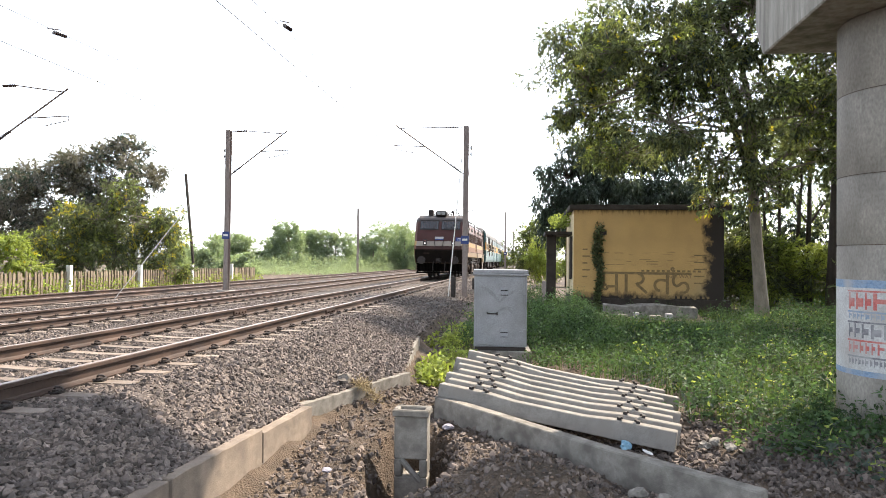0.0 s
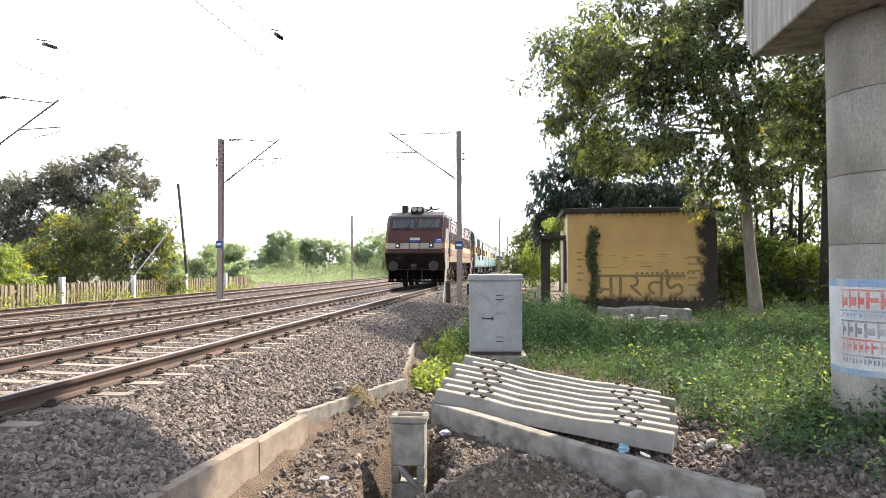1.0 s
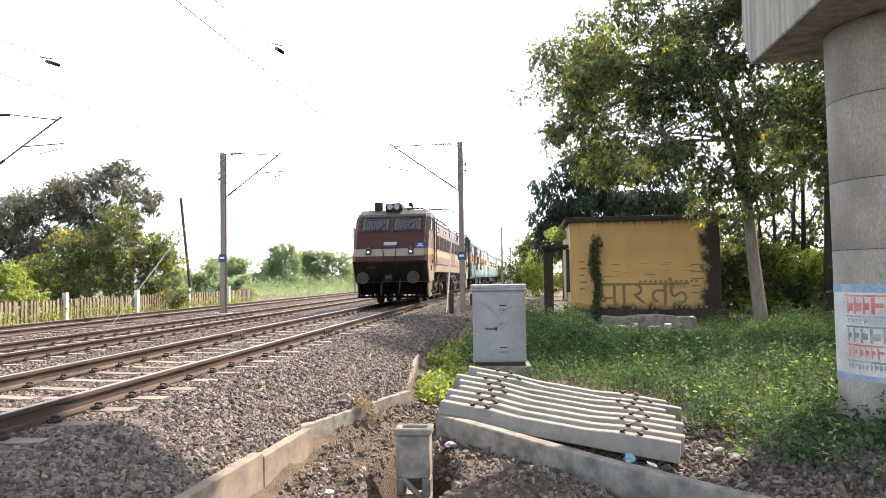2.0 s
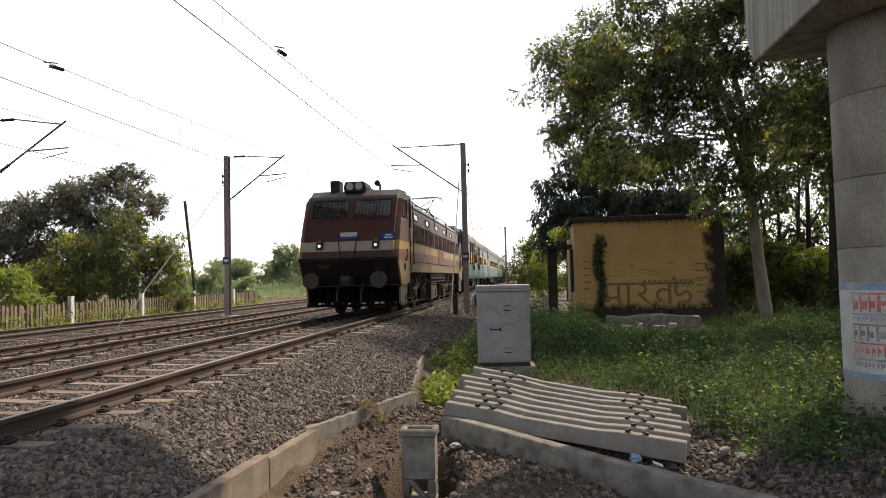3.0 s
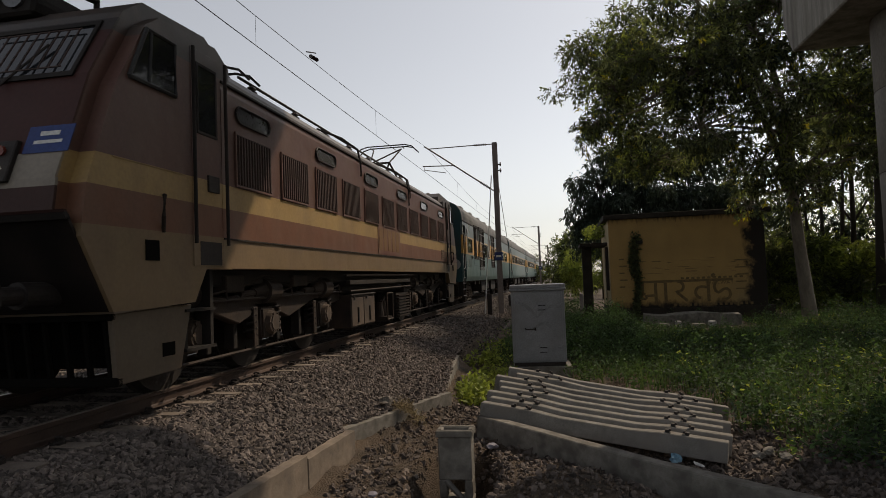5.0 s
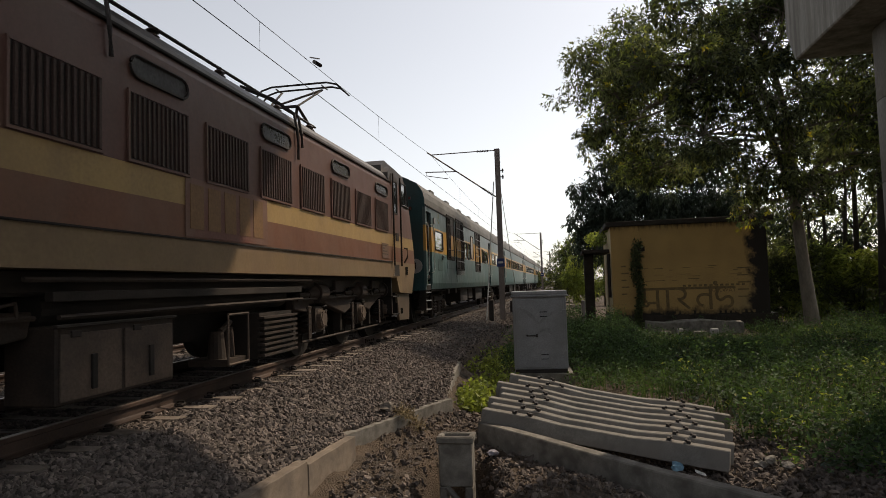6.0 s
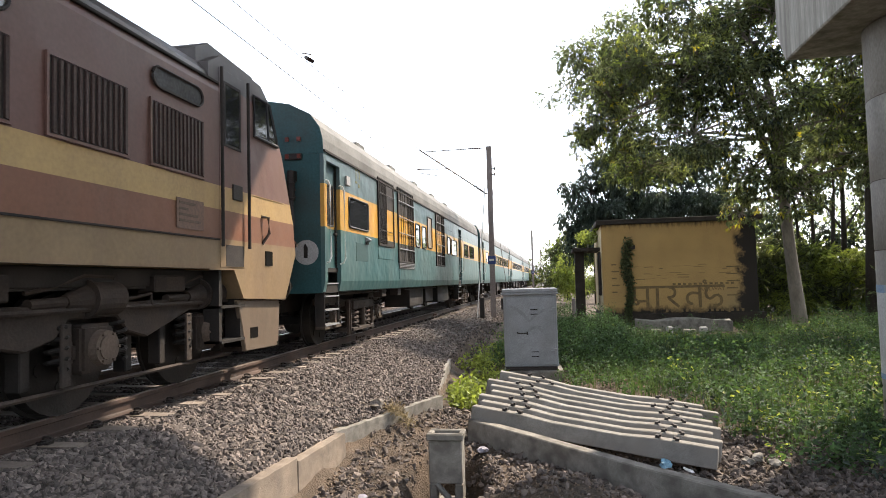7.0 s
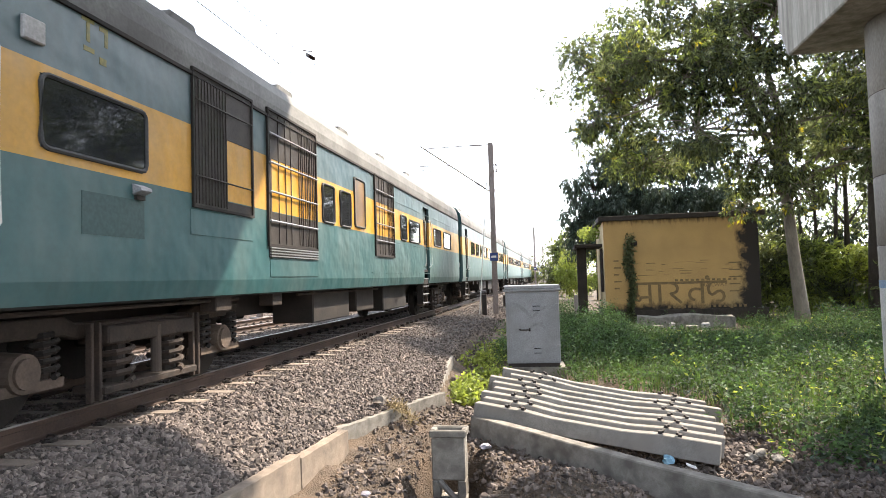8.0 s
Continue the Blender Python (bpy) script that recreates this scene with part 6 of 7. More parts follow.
            ladder = part("step_ladder", boxes((*sorted((k * 1.40, k * 1.56)), a - 0.03, a - 0.012, 0.42, 1.0)), M["under"], C, "open steel foot ladder")
            part("stringer", boxes((*sorted((k * 1.53, k * 1.56)), b - 0.012, b, 0.42, 1.0)), M["under"], ladder)
            for z in (0.42, 0.665, 0.89, 1.10):
                part("tread", boxes((*sorted((k * 1.40, k * 1.575)), a - 0.012, b - 0.012, z, z + 0.022)), M["cabinet"], ladder, "worn steel tread")
        for y0, y1, z0, z1 in windows:
            w = part("window", bevelled([(*sorted((k * 1.618, k * 1.628)), y0, y1, z0, z1)], 0.002), M["amber_pane"] if 8.5 < y0 < 9 and not own_glass else M["glass"], C, "amber-tinted sealed window" if 8.5 < y0 < 9 and not own_glass else "dark tinted sealed window")
            bm = bmesh.new()
            r = 0.07
            pts = []
            for cy, cz, a0 in ((y1 - r, z1 - r, 0), (y0 + r, z1 - r, 90), (y0 + r, z0 + r, 180), (y1 - r, z0 + r, 270)):
                for q in range(4):
                    a = radians(a0 + 30 * q)
                    pts.append((k * 1.63, cy + r * math.cos(a), cz + r * math.sin(a)))
            pts.append(pts[0])
            tube(bm, pts, [0.02] * len(pts), 6)
            part("window_frame", bm, M["rubber"], w, "dull grey window frame")
        for n, (y0, y1, z0, z1) in enumerate(grilles):
            g = part("radiator_grille", boxes((*sorted((k * 1.6, k * 1.626)), y0, y1, z0, z1)), COACH_PAINT, C, "black radiator grille with guard bars")
            part("grille_frame", frame_ring(k * 1.62, k, y0, y1, z0, z1, 0.03, 0.03), M["under"], g)
            # close dark slats on the leading part, sparse ones over the painted core
            split = y0 + (0.54, 0.06, 0.08)[n] * (y1 - y0)
            part("dark_core", boxes((*sorted((k * 1.626, k * 1.632)), y0, split, z0, z1), (*sorted((k * 1.626, k * 1.632)), split, y1, 2.72, z1), (*sorted((k * 1.626, k * 1.632)), split, y1, z0, 2.02)), M["iron"], g)
            y, q = y0 + 0.03, 0
            while y < (split if n == 0 else y1 - 0.04):
                part("slat", boxes((*sorted((k * 1.632, k * 1.641)), y, y + 0.014, z0 + 0.02, z1 - 0.02)), M["iron"], g)
                q += 1
                y += 0.062 if n == 0 else (0.24 if y < y0 + 0.6 * (y1 - y0) else 0.075) * (0.7 + 0.6 * ((q * 37) % 10) / 10)
            for z in np.linspace(z0 + 0.3, z1 - 0.3, 2 if n == 0 else 4):
                part("guard_bar", rods(0.009 if n == 0 else 0.014, ((k * 1.66, y0, z), (k * 1.66, y1, z)), seg=6), M["iron"] if n == 0 else M["cabinet"], g)
        part("gutter", boxes((*sorted((k * 1.60, k * 1.645)), 0, CL, 3.25, 3.285)), M["under"], C)
        for y0, y1, z0, u in ((7.0, 8.8, 0.45, 1.4), (9.4, 10.6, 0.5, 1.35), (11.2, 13.4, 0.42, 1.4)):
            part("equipment_box", boxes((*sorted((k * 0.7, k * u)), y0, y1, z0, 0.96)), M["under"], C, "grimy box under the floor", bevel=0.02)
        for y0, y1 in ((3.85, 4.2), (5.3, 5.6)):
            part("bracket", boxes((*sorted((k * 1.3, k * 1.5)), y0, y1, 0.80, 0.965)), M["dusty"], C, bevel=0.01)
        for y0 in (0.1, 6.3, 15.5):
            part("foot_pipe", rods(0.02, ((k * 1.42, y0, 0.92), (k * 1.42, y0 + 4.4, 0.92)), seg=6), M["dusty"], C)
    part("centre_sill", boxes((-0.5, 0.5, 0.1, CL - 0.1, 0.62, 0.97)), M["under"], C)
    for s in (3.0, CL - 3.0):
        coach_bogie(C, s)
    for s in np.arange(4.0, CL - 3, 2.9):
        bm = bmesh.new()
        extrude(bm, [(s - 0.5, 3.85), (s - 0.25, 4.24), (s + 0.25, 4.24), (s + 0.5, 3.85)], "x", 0.35, 1.05)
        part("roof_ventilator", bm, COACH_ROOF, C, "low roof ventilator", bevel=0.03)
    return tagged(C, label, "coach", "coaches of the train")


TRAIN = []


def build_train():
    TRAIN.append((locomotive(), 0.0))
    o = 19.61
    power = coach("power_car", "faded green and yellow generator car with large black grilles", [(0.12, 0.78), (14.8, 15.6)],
                  [(1.24, 2.45, 2.12, 2.66), (6.9, 7.45, 2.05, 2.66), (7.75, 8.32, 2.05, 2.66), (8.55, 9.2, 2.1, 3.0), (12.1, 12.7, 2.05, 2.64), (13.0, 14.25, 2.05, 2.6), (16.3, 17.5, 2.1, 2.62), (18.0, 19.4, 2.1, 2.62)],
                  [(3.22, 4.48, 1.92, 3.31), (4.95, 6.6, 1.6, 3.34), (9.9, 11.4, 1.62, 3.26)], o)
    TRAIN.append((power, o))
    bm = bmesh.new()
    extrude(bm, [(1.62, 1.90), (1.62, 2.0), (1.70, 1.965), (1.71, 1.935)], "y", 2.26, 2.42)
    part("vent_hood", bm, M["cabinet"], power, "small grey vent hood", bevel=0.004)
    # opening under the hood is a plate with its shade painted dark
    part("vent_hole", boxes((1.62, 1.65, 2.28, 2.40, 1.86, 1.90)), M["iron"], power)
    part("lamp_plate", boxes((1.62, 1.66, 1.06, 1.26, 2.85, 3.02)), M["white_dull"], power, "small pale box by the door", bevel=0.01)
    part("access_panel", boxes((1.615, 1.628, 3.16, 4.5, 1.61, 1.87)), COACH_PAINT, power, "riveted access panel", bevel=0.004)
    part("access_panel", boxes((1.61, 1.626, 4.98, 6.64, 1.18, 1.42)), COACH_PAINT, power, bevel=0.004)
    part("patch", boxes((1.618, 1.624, 1.65, 2.42, 1.52, 1.86)), mat("painted_patch", (0.05, 0.095, 0.095), (0.045, 0.085, 0.085), 0.45, 2, 30, 0.03), power, "darker repainted patch")
    lv = part("low_louvre", boxes((1.615, 1.632, 4.96, 6.66, 1.43, 1.58)), M["iron"], power, "level louvre strip below the grille")
    for q in range(4):
        part("louvre_blade", boxes((1.632, 1.65, 4.97, 6.65, 1.44 + 0.036 * q, 1.455 + 0.036 * q)), M["cabinet"], lv)
    faded = mat("faded_stencil", (0.26, 0.22, 0.07), (0.16, 0.16, 0.08), 0.6, 14, 40, 0.02)
    for y0, y1, z0, z1 in ((1.66, 1.80, 3.22, 3.27), (1.71, 1.75, 3.06, 3.22), (1.86, 1.96, 3.2, 3.24), (1.92, 1.96, 3.08, 3.2), (1.68, 1.80, 2.98, 3.02), (1.86, 1.94, 2.92, 2.98)):
        part("stencil_bar", boxes((1.618, 1.6225, y0, y1, z0, z1)), faded, power)
    for z in (1.25, 1.95, 2.9):
        part("seam", boxes((1.62, 1.626, 9.6, CL - 0.1, z, z + 0.012)), COACH_PAINT, power)
    o += CL + 0.95
    car = coach("passenger_coach", "faded green and yellow air-conditioned passenger coach", [(0.9, 1.62), (CL - 1.62, CL - 0.9)],
                [(2.6 + 1.72 * k, 3.75 + 1.72 * k, 2.12, 2.66) for k in range(10)], [], o)
    TRAIN.append((car, o))
    for _ in range(5):
        o += CL + 0.95
        c = copy_thing(car, pose(CX, 38.5 + o, 0))
        TRAIN.append((c, o))
        sets = [ch for ch in c.children if ch.name.startswith("wheelset")]
        for w in sets:
            SPIN.append((w, tuple(w.location), 0.457))


build_train()

# ---- trees and growth ----
def limb(bm, a, b, r0, r1, bend=0.15, n=5, rng=random):
    a, b = Vector(a), Vector(b)
    d = (b - a).length * bend
    off = Vector((rng.uniform(-d, d), rng.uniform(-d, d), rng.uniform(0, d)))
    pts = [a.lerp(b, t) + off * math.sin(math.pi * t) for t in np.linspace(0, 1, n)]
    tube(bm, pts, list(np.linspace(r0, r1, n)), 7)
    return pts


def clump_points(centre, radii, n, rng, hollow=0.55):
    d = rng.normal(size=(n, 3))
    d /= np.linalg.norm(d, axis=1, keepdims=True)
    r = hollow + (1 - hollow) * rng.random((n, 1)) ** 0.6
    return np.asarray(centre) + d * r * np.asarray(radii)


def sprays(name, tufts, count, size, material, parent, rng, slim=0.6, droop=0.25, per=9):
    """Leaves set along short twigs that radiate from each tuft's heart and hang a little, thickest towards the tips."""
    w = np.array([np.prod(r) ** (2 / 3) for _, r in tufts])
    share = np.maximum(1, (w / w.sum() * count / per).astype(int))
    heart = np.repeat(np.array([c for c, _ in tufts]), share, 0)
    rad = np.repeat(np.array([r for _, r in tufts]), share, 0)
    n = len(heart)
    way = rng.normal(size=(n, 3))
    way /= np.linalg.norm(way, axis=1, keepdims=True)
    root = heart + way * rad * rng.uniform(0.0, 0.55, (n, 1))
    tip = heart + way * rad * rng.uniform(0.55, 1.25, (n, 1)) - np.array([0, 0, 1.0]) * droop * rad[:, 2:3] * rng.random((n, 1))
    u = rng.random((n, per, 1)) ** 0.55
    at = (root[:, None] * (1 - u) + tip[:, None] * u).reshape(-1, 3) + rng.normal(0, size * 0.18, (n * per, 3))
    m = len(at)
    y = np.repeat((tip - root) / np.linalg.norm(tip - root, axis=1, keepdims=True), per, 0) + rng.normal(0, 0.55, (m, 3)) - np.array([0, 0, droop])
    y /= np.linalg.norm(y, axis=1, keepdims=True)
    x = np.cross(y, np.array([0, 0, 1.0]) + rng.normal(0, 0.6, (m, 3)))
    x /= np.linalg.norm(x, axis=1, keepdims=True) + 1e-9
    turn = np.stack([x, y, np.cross(x, y)], -1)
    scale = rng.uniform(size * 0.6, size * 1.3, (m, 1)) * np.array([[slim, 1, 1]])
    v, f = scatter_shape(LEAF_V, LEAF_F, at, scale, turn)
    return soup(name, v, f, material, parent)


def tree(label, base, trunk, clumps, leaf, count, size, bark, seed, extra=(), slim=0.6, limbs=True, sub=10, lump=(0.32, 0.52), stems=(), droop=0.25, reach=0.95):
    """trunk: points with radii; clumps: (centre, radii) ellipsoids that the crown's boughs reach; each is broken up into many leafy sprays."""
    rng = np.random.default_rng(seed)
    rr = random.Random(seed)
    T = empty("tree", *base)
    bm = bmesh.new()
    tp = [Vector(p[:3]) for p in trunk]
    tube(bm, tp, [p[3] for p in trunk], 10)
    part("trunk", bm, M[bark], T, smooth=True)
    for st in stems:
        b2 = bmesh.new()
        tube(b2, [p[:3] for p in st], [p[3] for p in st], 8)
        part("main_limb", b2, M[bark], T, smooth=True)
    tufts = []
    bm = bmesh.new()
    for c, rad in clumps:
        start = min(tp[len(tp) // 2:], key=lambda p: (p - Vector(c)).length)
        if limbs:
            limb(bm, start, c, 0.065, 0.022, 0.12, 5, rr)
        cen = clump_points(c, np.asarray(rad) * reach, sub, rng, 0.25)
        for q in cen:
            s = rng.uniform(*lump)
            tufts.append((q, np.asarray(rad) * s * rng.uniform(0.8, 1.2, 3)))
            if limbs:
                limb(bm, c, q, 0.03, 0.008, 0.15, 3, rr)
    if limbs:
        tagged(part("branchwork", bm, M[bark], T), kind="stuff")
    else:
        bm.free()
    sprays("crown", tufts, count, size, M[leaf], T, rng, slim, droop)
    for lf, share in extra:
        pick = [tufts[i] for i in rng.choice(len(tufts), max(2, int(len(tufts) * 0.3)), replace=False)]
        sprays("crown", [(c + np.array([0, 0, 0.15 * r[2]]), r * 1.05) for c, r in pick], count * share, size, M[lf], T, rng, slim, droop)
    return tagged(T, label, "tree", "trees")


# spreading tree by the hut
STEMS = [[(-0.3, -0.2, 4.5, 0.15), (-1.1, -0.2, 7.1, 0.12), (-1.8, -0.2, 8.9, 0.10), (-2.2, -0.2, 10.3, 0.07), (-2.5, -0.2, 12.0, 0.04)],
         [(-0.3, -0.2, 5.0, 0.14), (-0.4, -0.2, 7.2, 0.12), (-0.75, -0.2, 8.8, 0.10), (-1.3, -0.2, 10.5, 0.07), (-1.7, -0.2, 12.2, 0.04)],
         [(-0.2, -0.2, 5.0, 0.11), (0.7, -0.2, 5.8, 0.09), (2.0, -0.2, 6.0, 0.05)]]
tree("large spreading tree with a pale forked trunk and glossy green leaves", (8.05, 23.4, -0.95),
     [(0.05, 0, -0.2, 0.30), (0.0, 0, 0.6, 0.23), (-0.15, 0, 2.4, 0.19), (-0.3, 0, 4.6, 0.17), (-0.5, 0, 6.6, 0.14), (-1.3, 0, 9.0, 0.09)],
     [((-6.35, 3.60, 10.34), (1.8, 1.96, 1.7)), ((-4.7, 3.72, 11.93), (2.09, 2.45, 1.72)), ((-4.31, 3.11, 8.86), (2.33, 2.21, 1.72)), ((-5.5, 3.85, 8.13), (1.60, 1.72, 1.35)), ((-3.2, -1.4, 9.0), (1.9, 2.2, 1.6)), ((-3.4, -1.6, 6.6), (1.9, 1.8, 1.2)),
      ((-1.2, -1.6, 7.6), (1.9, 2.0, 1.5)), ((-3.4, -0.8, 11.4), (2.2, 2.0, 1.6)), ((-0.6, -1.0, 10.6), (2.3, 2.0, 1.8)), ((1.6, -1.0, 9.2), (2.2, 2.0, 1.8)), ((1.0, -1.2, 6.9), (1.8, 2.0, 1.3)), ((-1.7, -1.5, 5.4), (1.4, 1.3, 0.9)),
      ((-0.4, -1.3, 4.6), (1.0, 1.0, 0.8)), ((-1.9, -0.6, 4.1), (0.6, 0.6, 0.55)), ((2.4, -1.0, 5.6), (1.4, 1.5, 1.0)), ((3.6, 0, 8.5), (2.0, 2.2, 2.0)), ((-4.18, 4.09, 6.53), (1.72, 1.72, 0.98)), ((3.6, -0.5, 11.5), (2.2, 2.2, 1.8)), ((0.8, 1.0, 12.8), (2.6, 2.4, 1.6)),
      ((-3.28, -0.80, 8.48), (1.5, 1.5, 1.2)), ((-5.06, -0.80, 9.21), (1.1, 1.1, 0.9)), ((-6.5, -0.80, 7.20), (0.9, 0.9, 0.7)), ((-5.9, -0.4, 8.4), (1.0, 1.0, 0.9)), ((-1.36, -0.80, 9.77), (1.5, 1.5, 1.2)), ((-3.01, -0.80, 9.83), (1.2, 1.2, 1.0))],
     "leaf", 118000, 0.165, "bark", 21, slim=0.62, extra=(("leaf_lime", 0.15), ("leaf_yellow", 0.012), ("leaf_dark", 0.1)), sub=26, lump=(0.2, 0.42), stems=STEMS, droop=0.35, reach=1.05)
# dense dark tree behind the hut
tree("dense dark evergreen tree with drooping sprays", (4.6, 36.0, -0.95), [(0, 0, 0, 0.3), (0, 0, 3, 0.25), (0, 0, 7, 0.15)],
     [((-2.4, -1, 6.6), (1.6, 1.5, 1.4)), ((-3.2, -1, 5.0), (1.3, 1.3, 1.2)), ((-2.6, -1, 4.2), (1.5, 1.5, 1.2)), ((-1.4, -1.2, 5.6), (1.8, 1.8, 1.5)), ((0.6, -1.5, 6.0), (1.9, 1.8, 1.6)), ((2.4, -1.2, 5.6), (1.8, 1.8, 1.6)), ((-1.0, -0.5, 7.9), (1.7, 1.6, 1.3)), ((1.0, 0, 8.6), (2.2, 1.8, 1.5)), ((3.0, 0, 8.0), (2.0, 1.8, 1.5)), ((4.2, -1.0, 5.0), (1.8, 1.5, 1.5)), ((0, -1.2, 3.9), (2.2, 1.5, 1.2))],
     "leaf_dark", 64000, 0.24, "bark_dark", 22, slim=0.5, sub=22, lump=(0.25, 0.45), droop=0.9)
# tree out of view, added so its shade falls on the pier and weeds
tree("unseen tall leafy tree, added to shade the clearing", (16.5, 17.5, -0.95), [(0, 0, -0.1, 0.3), (0.1, 0, 4, 0.22), (0.0, 0, 9, 0.14)],
     [((-1.5, -1, 9.0), (2.8, 2.6, 1.8)), ((1.5, -1, 10.5), (2.8, 2.6, 1.8)), ((-0.5, 1.5, 12.0), (3, 2.8, 1.8)), ((-2.5, 1.5, 7.0), (2.4, 2.2, 1.5)), ((2.5, 1, 7.5), (2.4, 2.2, 1.5)), ((0, -2.5, 7.2), (2.4, 2.2, 1.5))],
     "leaf", 22000, 0.26, "bark", 26, sub=14)
# second unseen tree, added for shade at the right and window reflections
tree("unseen leafy tree, added for shade and window reflections", (14.5, 11.0, -0.95), [(0, 0, -0.1, 0.3), (0.1, 0, 4, 0.22), (0.0, 0, 9, 0.14)],
     [((-1.0, -1, 6.5), (2.6, 2.6, 1.8)), ((1.5, 1, 8.5), (2.8, 2.6, 1.8)), ((-0.5, 0.5, 10.0), (3, 2.8, 1.8)), ((0.5, -2.5, 4.4), (2.6, 2.4, 1.6)), ((1.5, 2.0, 4.6), (2.6, 2.4, 1.6)), ((0, 0, 2.6), (2.8, 3.0, 1.4))],
     "leaf", 20000, 0.26, "bark", 27, sub=14)
# unseen trees set where the coach windows reflect foliage
for i, (x, y) in enumerate(((18.0, 27.5), (24.0, 33.0))):
    tree("tall dense tree beyond the clearing", (x, y, -0.95), [(0, 0, -0.1, 0.3), (0.1, 0, 5, 0.24), (0.0, 0, 12, 0.12)],
         [((-1.2, 0, 6.0), (2.8, 2.8, 2.0)), ((1.4, 0.5, 8.0), (2.8, 2.8, 2.0)), ((-0.6, -1.0, 10.0), (3.0, 3.0, 2.0)), ((0.8, 0.5, 12.5), (2.6, 2.6, 1.8)), ((0, 0, 3.6), (3.0, 3.0, 1.8))],
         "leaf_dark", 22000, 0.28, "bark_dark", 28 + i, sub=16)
# left: broad dusky tree far off, lime tree before it
tree("broad dusky dark tree beyond the fence", (-42.0, 58.0, -0.9), [(0, 0, 0, 0.4), (0, 0, 4, 0.35), (0.5, 0, 8, 0.2)],
     [((-9, 0, 7.2), (4.0, 3.5, 3.4)), ((-5, 0, 9.2), (3.8, 3.5, 3.0)), ((-0.5, 0, 10.4), (4.0, 3.5, 2.8)), ((3.2, 0, 12.0), (2.8, 2.8, 2.2)), ((5.6, 0, 9.9), (2.2, 2.4, 1.5)), ((-2, 0, 4.8), (5, 3.5, 3.0)), ((-8, 0, 2.8), (5, 3.5, 2.5)), ((3.5, 0, 6.5), (3.5, 3, 2.8)), ((-13, 0, 5), (4, 3, 3))],
     "leaf_brown", 60000, 0.36, "bark_dark", 23, extra=(("leaf_dark", 0.2),), sub=22, lump=(0.22, 0.42))
tree("young lime-green tree with yellow shoots behind the fence", (-22.9, 33.5, -0.7), [(0, 0, 0, 0.15), (0, 0, 1.5, 0.12), (0.1, 0, 4, 0.06)],
     [((-2.2, 0, 4.0), (1.2, 1.2, 1.1)), ((-3.9, 0, 2.4), (1.3, 1.2, 1.1)), ((3.0, 0, 3.7), (1.1, 1.1, 1.0)), ((-2.6, 0, 2.3), (1.6, 1.5, 1.3)), ((-0.9, 0, 3.8), (1.5, 1.5, 1.3)), ((0.5, 0, 5.0), (1.1, 1.1, 1.2)), ((1.6, 0, 3.6), (1.5, 1.5, 1.2)), ((3.2, 0, 2.9), (1.4, 1.4, 1.3)), ((-1.8, -0.5, 1.2), (1.8, 1.3, 1.0)), ((0.6, -0.6, 1.7), (2.0, 1.4, 1.2)), ((3.2, -0.4, 1.3), (1.7, 1.3, 1.0)), ((0.0, 0, 2.6), (1.8, 1.4, 1.2))],
     "leaf", 42000, 0.19, "bark", 24, extra=(("leaf_lime", 0.16), ("leaf_yellow", 0.09)), slim=0.5, sub=20, lump=(0.32, 0.5), droop=0.3)
tree("low lime-green bush at the fence", (-22.0, 23.5, -0.7), [(0, 0, 0, 0.08), (0, 0, 1.2, 0.05), (0, 0, 2, 0.03)],
     [((-0.6, 0, 1.6), (1.1, 1.0, 0.9)), ((0.6, 0, 1.0), (1.0, 1.0, 0.8)), ((-1.6, 0, 0.9), (1.2, 1, 0.9)), ((1.4, 0, 1.8), (0.9, 1.0, 0.8)), ((2.2, 0, 1.1), (0.7, 0.8, 0.7))], "leaf_lime", 8000, 0.2, "bark", 25, extra=(("leaf_yellow", 0.03),))
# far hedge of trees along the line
for i, (x, y, h, w, lf) in enumerate(((-40, 80, 5.4, 6, "leaf_hazed"), (-35.5, 78, 5.2, 5, "leaf_hazed"), (-33, 86, 6.6, 4, "leaf_hazed"), (-30.4, 80, 7.4, 3.2, "leaf_hazed"), (-28, 84, 6.4, 4.4, "leaf_hazed"), (-25.4, 84, 6.0, 4.4, "leaf_hazed"), (-24, 104, 9.4, 6.0, "leaf_hazed"), (-21.6, 90, 6.4, 4.6, "leaf_hazed"),
                                         (-19.4, 100, 9.0, 4.6, "leaf_hazed"), (-17.5, 92, 7.0, 4.4, "leaf_hazed"), (-15.2, 98, 9.0, 5.0, "leaf_hazed"), (-13.2, 112, 9.6, 5.5, "leaf_hazed"), (-27.5, 48, 3.6, 2.2, "leaf_hazed"), (-34, 66, 4.6, 4, "leaf_hazed"), (-25.6, 56, 2.6, 2.4, "leaf_hazed"), (-12, 140, 9, 6, "leaf_hazed"), (-22, 130, 9.5, 8, "leaf_hazed"))):
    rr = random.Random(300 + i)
    tree("far green roadside tree with haze put into its leaf colour", (x, y, -0.9), [(0, 0, 0, 0.15), (0, 0, h * 0.4, 0.12), (0, 0, h * 0.7, 0.06)],
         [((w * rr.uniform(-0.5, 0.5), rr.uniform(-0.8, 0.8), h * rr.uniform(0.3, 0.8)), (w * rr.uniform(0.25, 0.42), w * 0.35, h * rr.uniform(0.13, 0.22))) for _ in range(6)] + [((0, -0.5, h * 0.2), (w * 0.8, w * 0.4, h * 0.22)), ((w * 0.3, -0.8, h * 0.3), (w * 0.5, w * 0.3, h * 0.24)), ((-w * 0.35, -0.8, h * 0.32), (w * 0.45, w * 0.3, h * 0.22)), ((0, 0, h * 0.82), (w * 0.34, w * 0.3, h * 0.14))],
         lf, 13000, 0.28, "bark", 40 + i, extra=(("leaf_hazed", 0.35),), limbs=False)
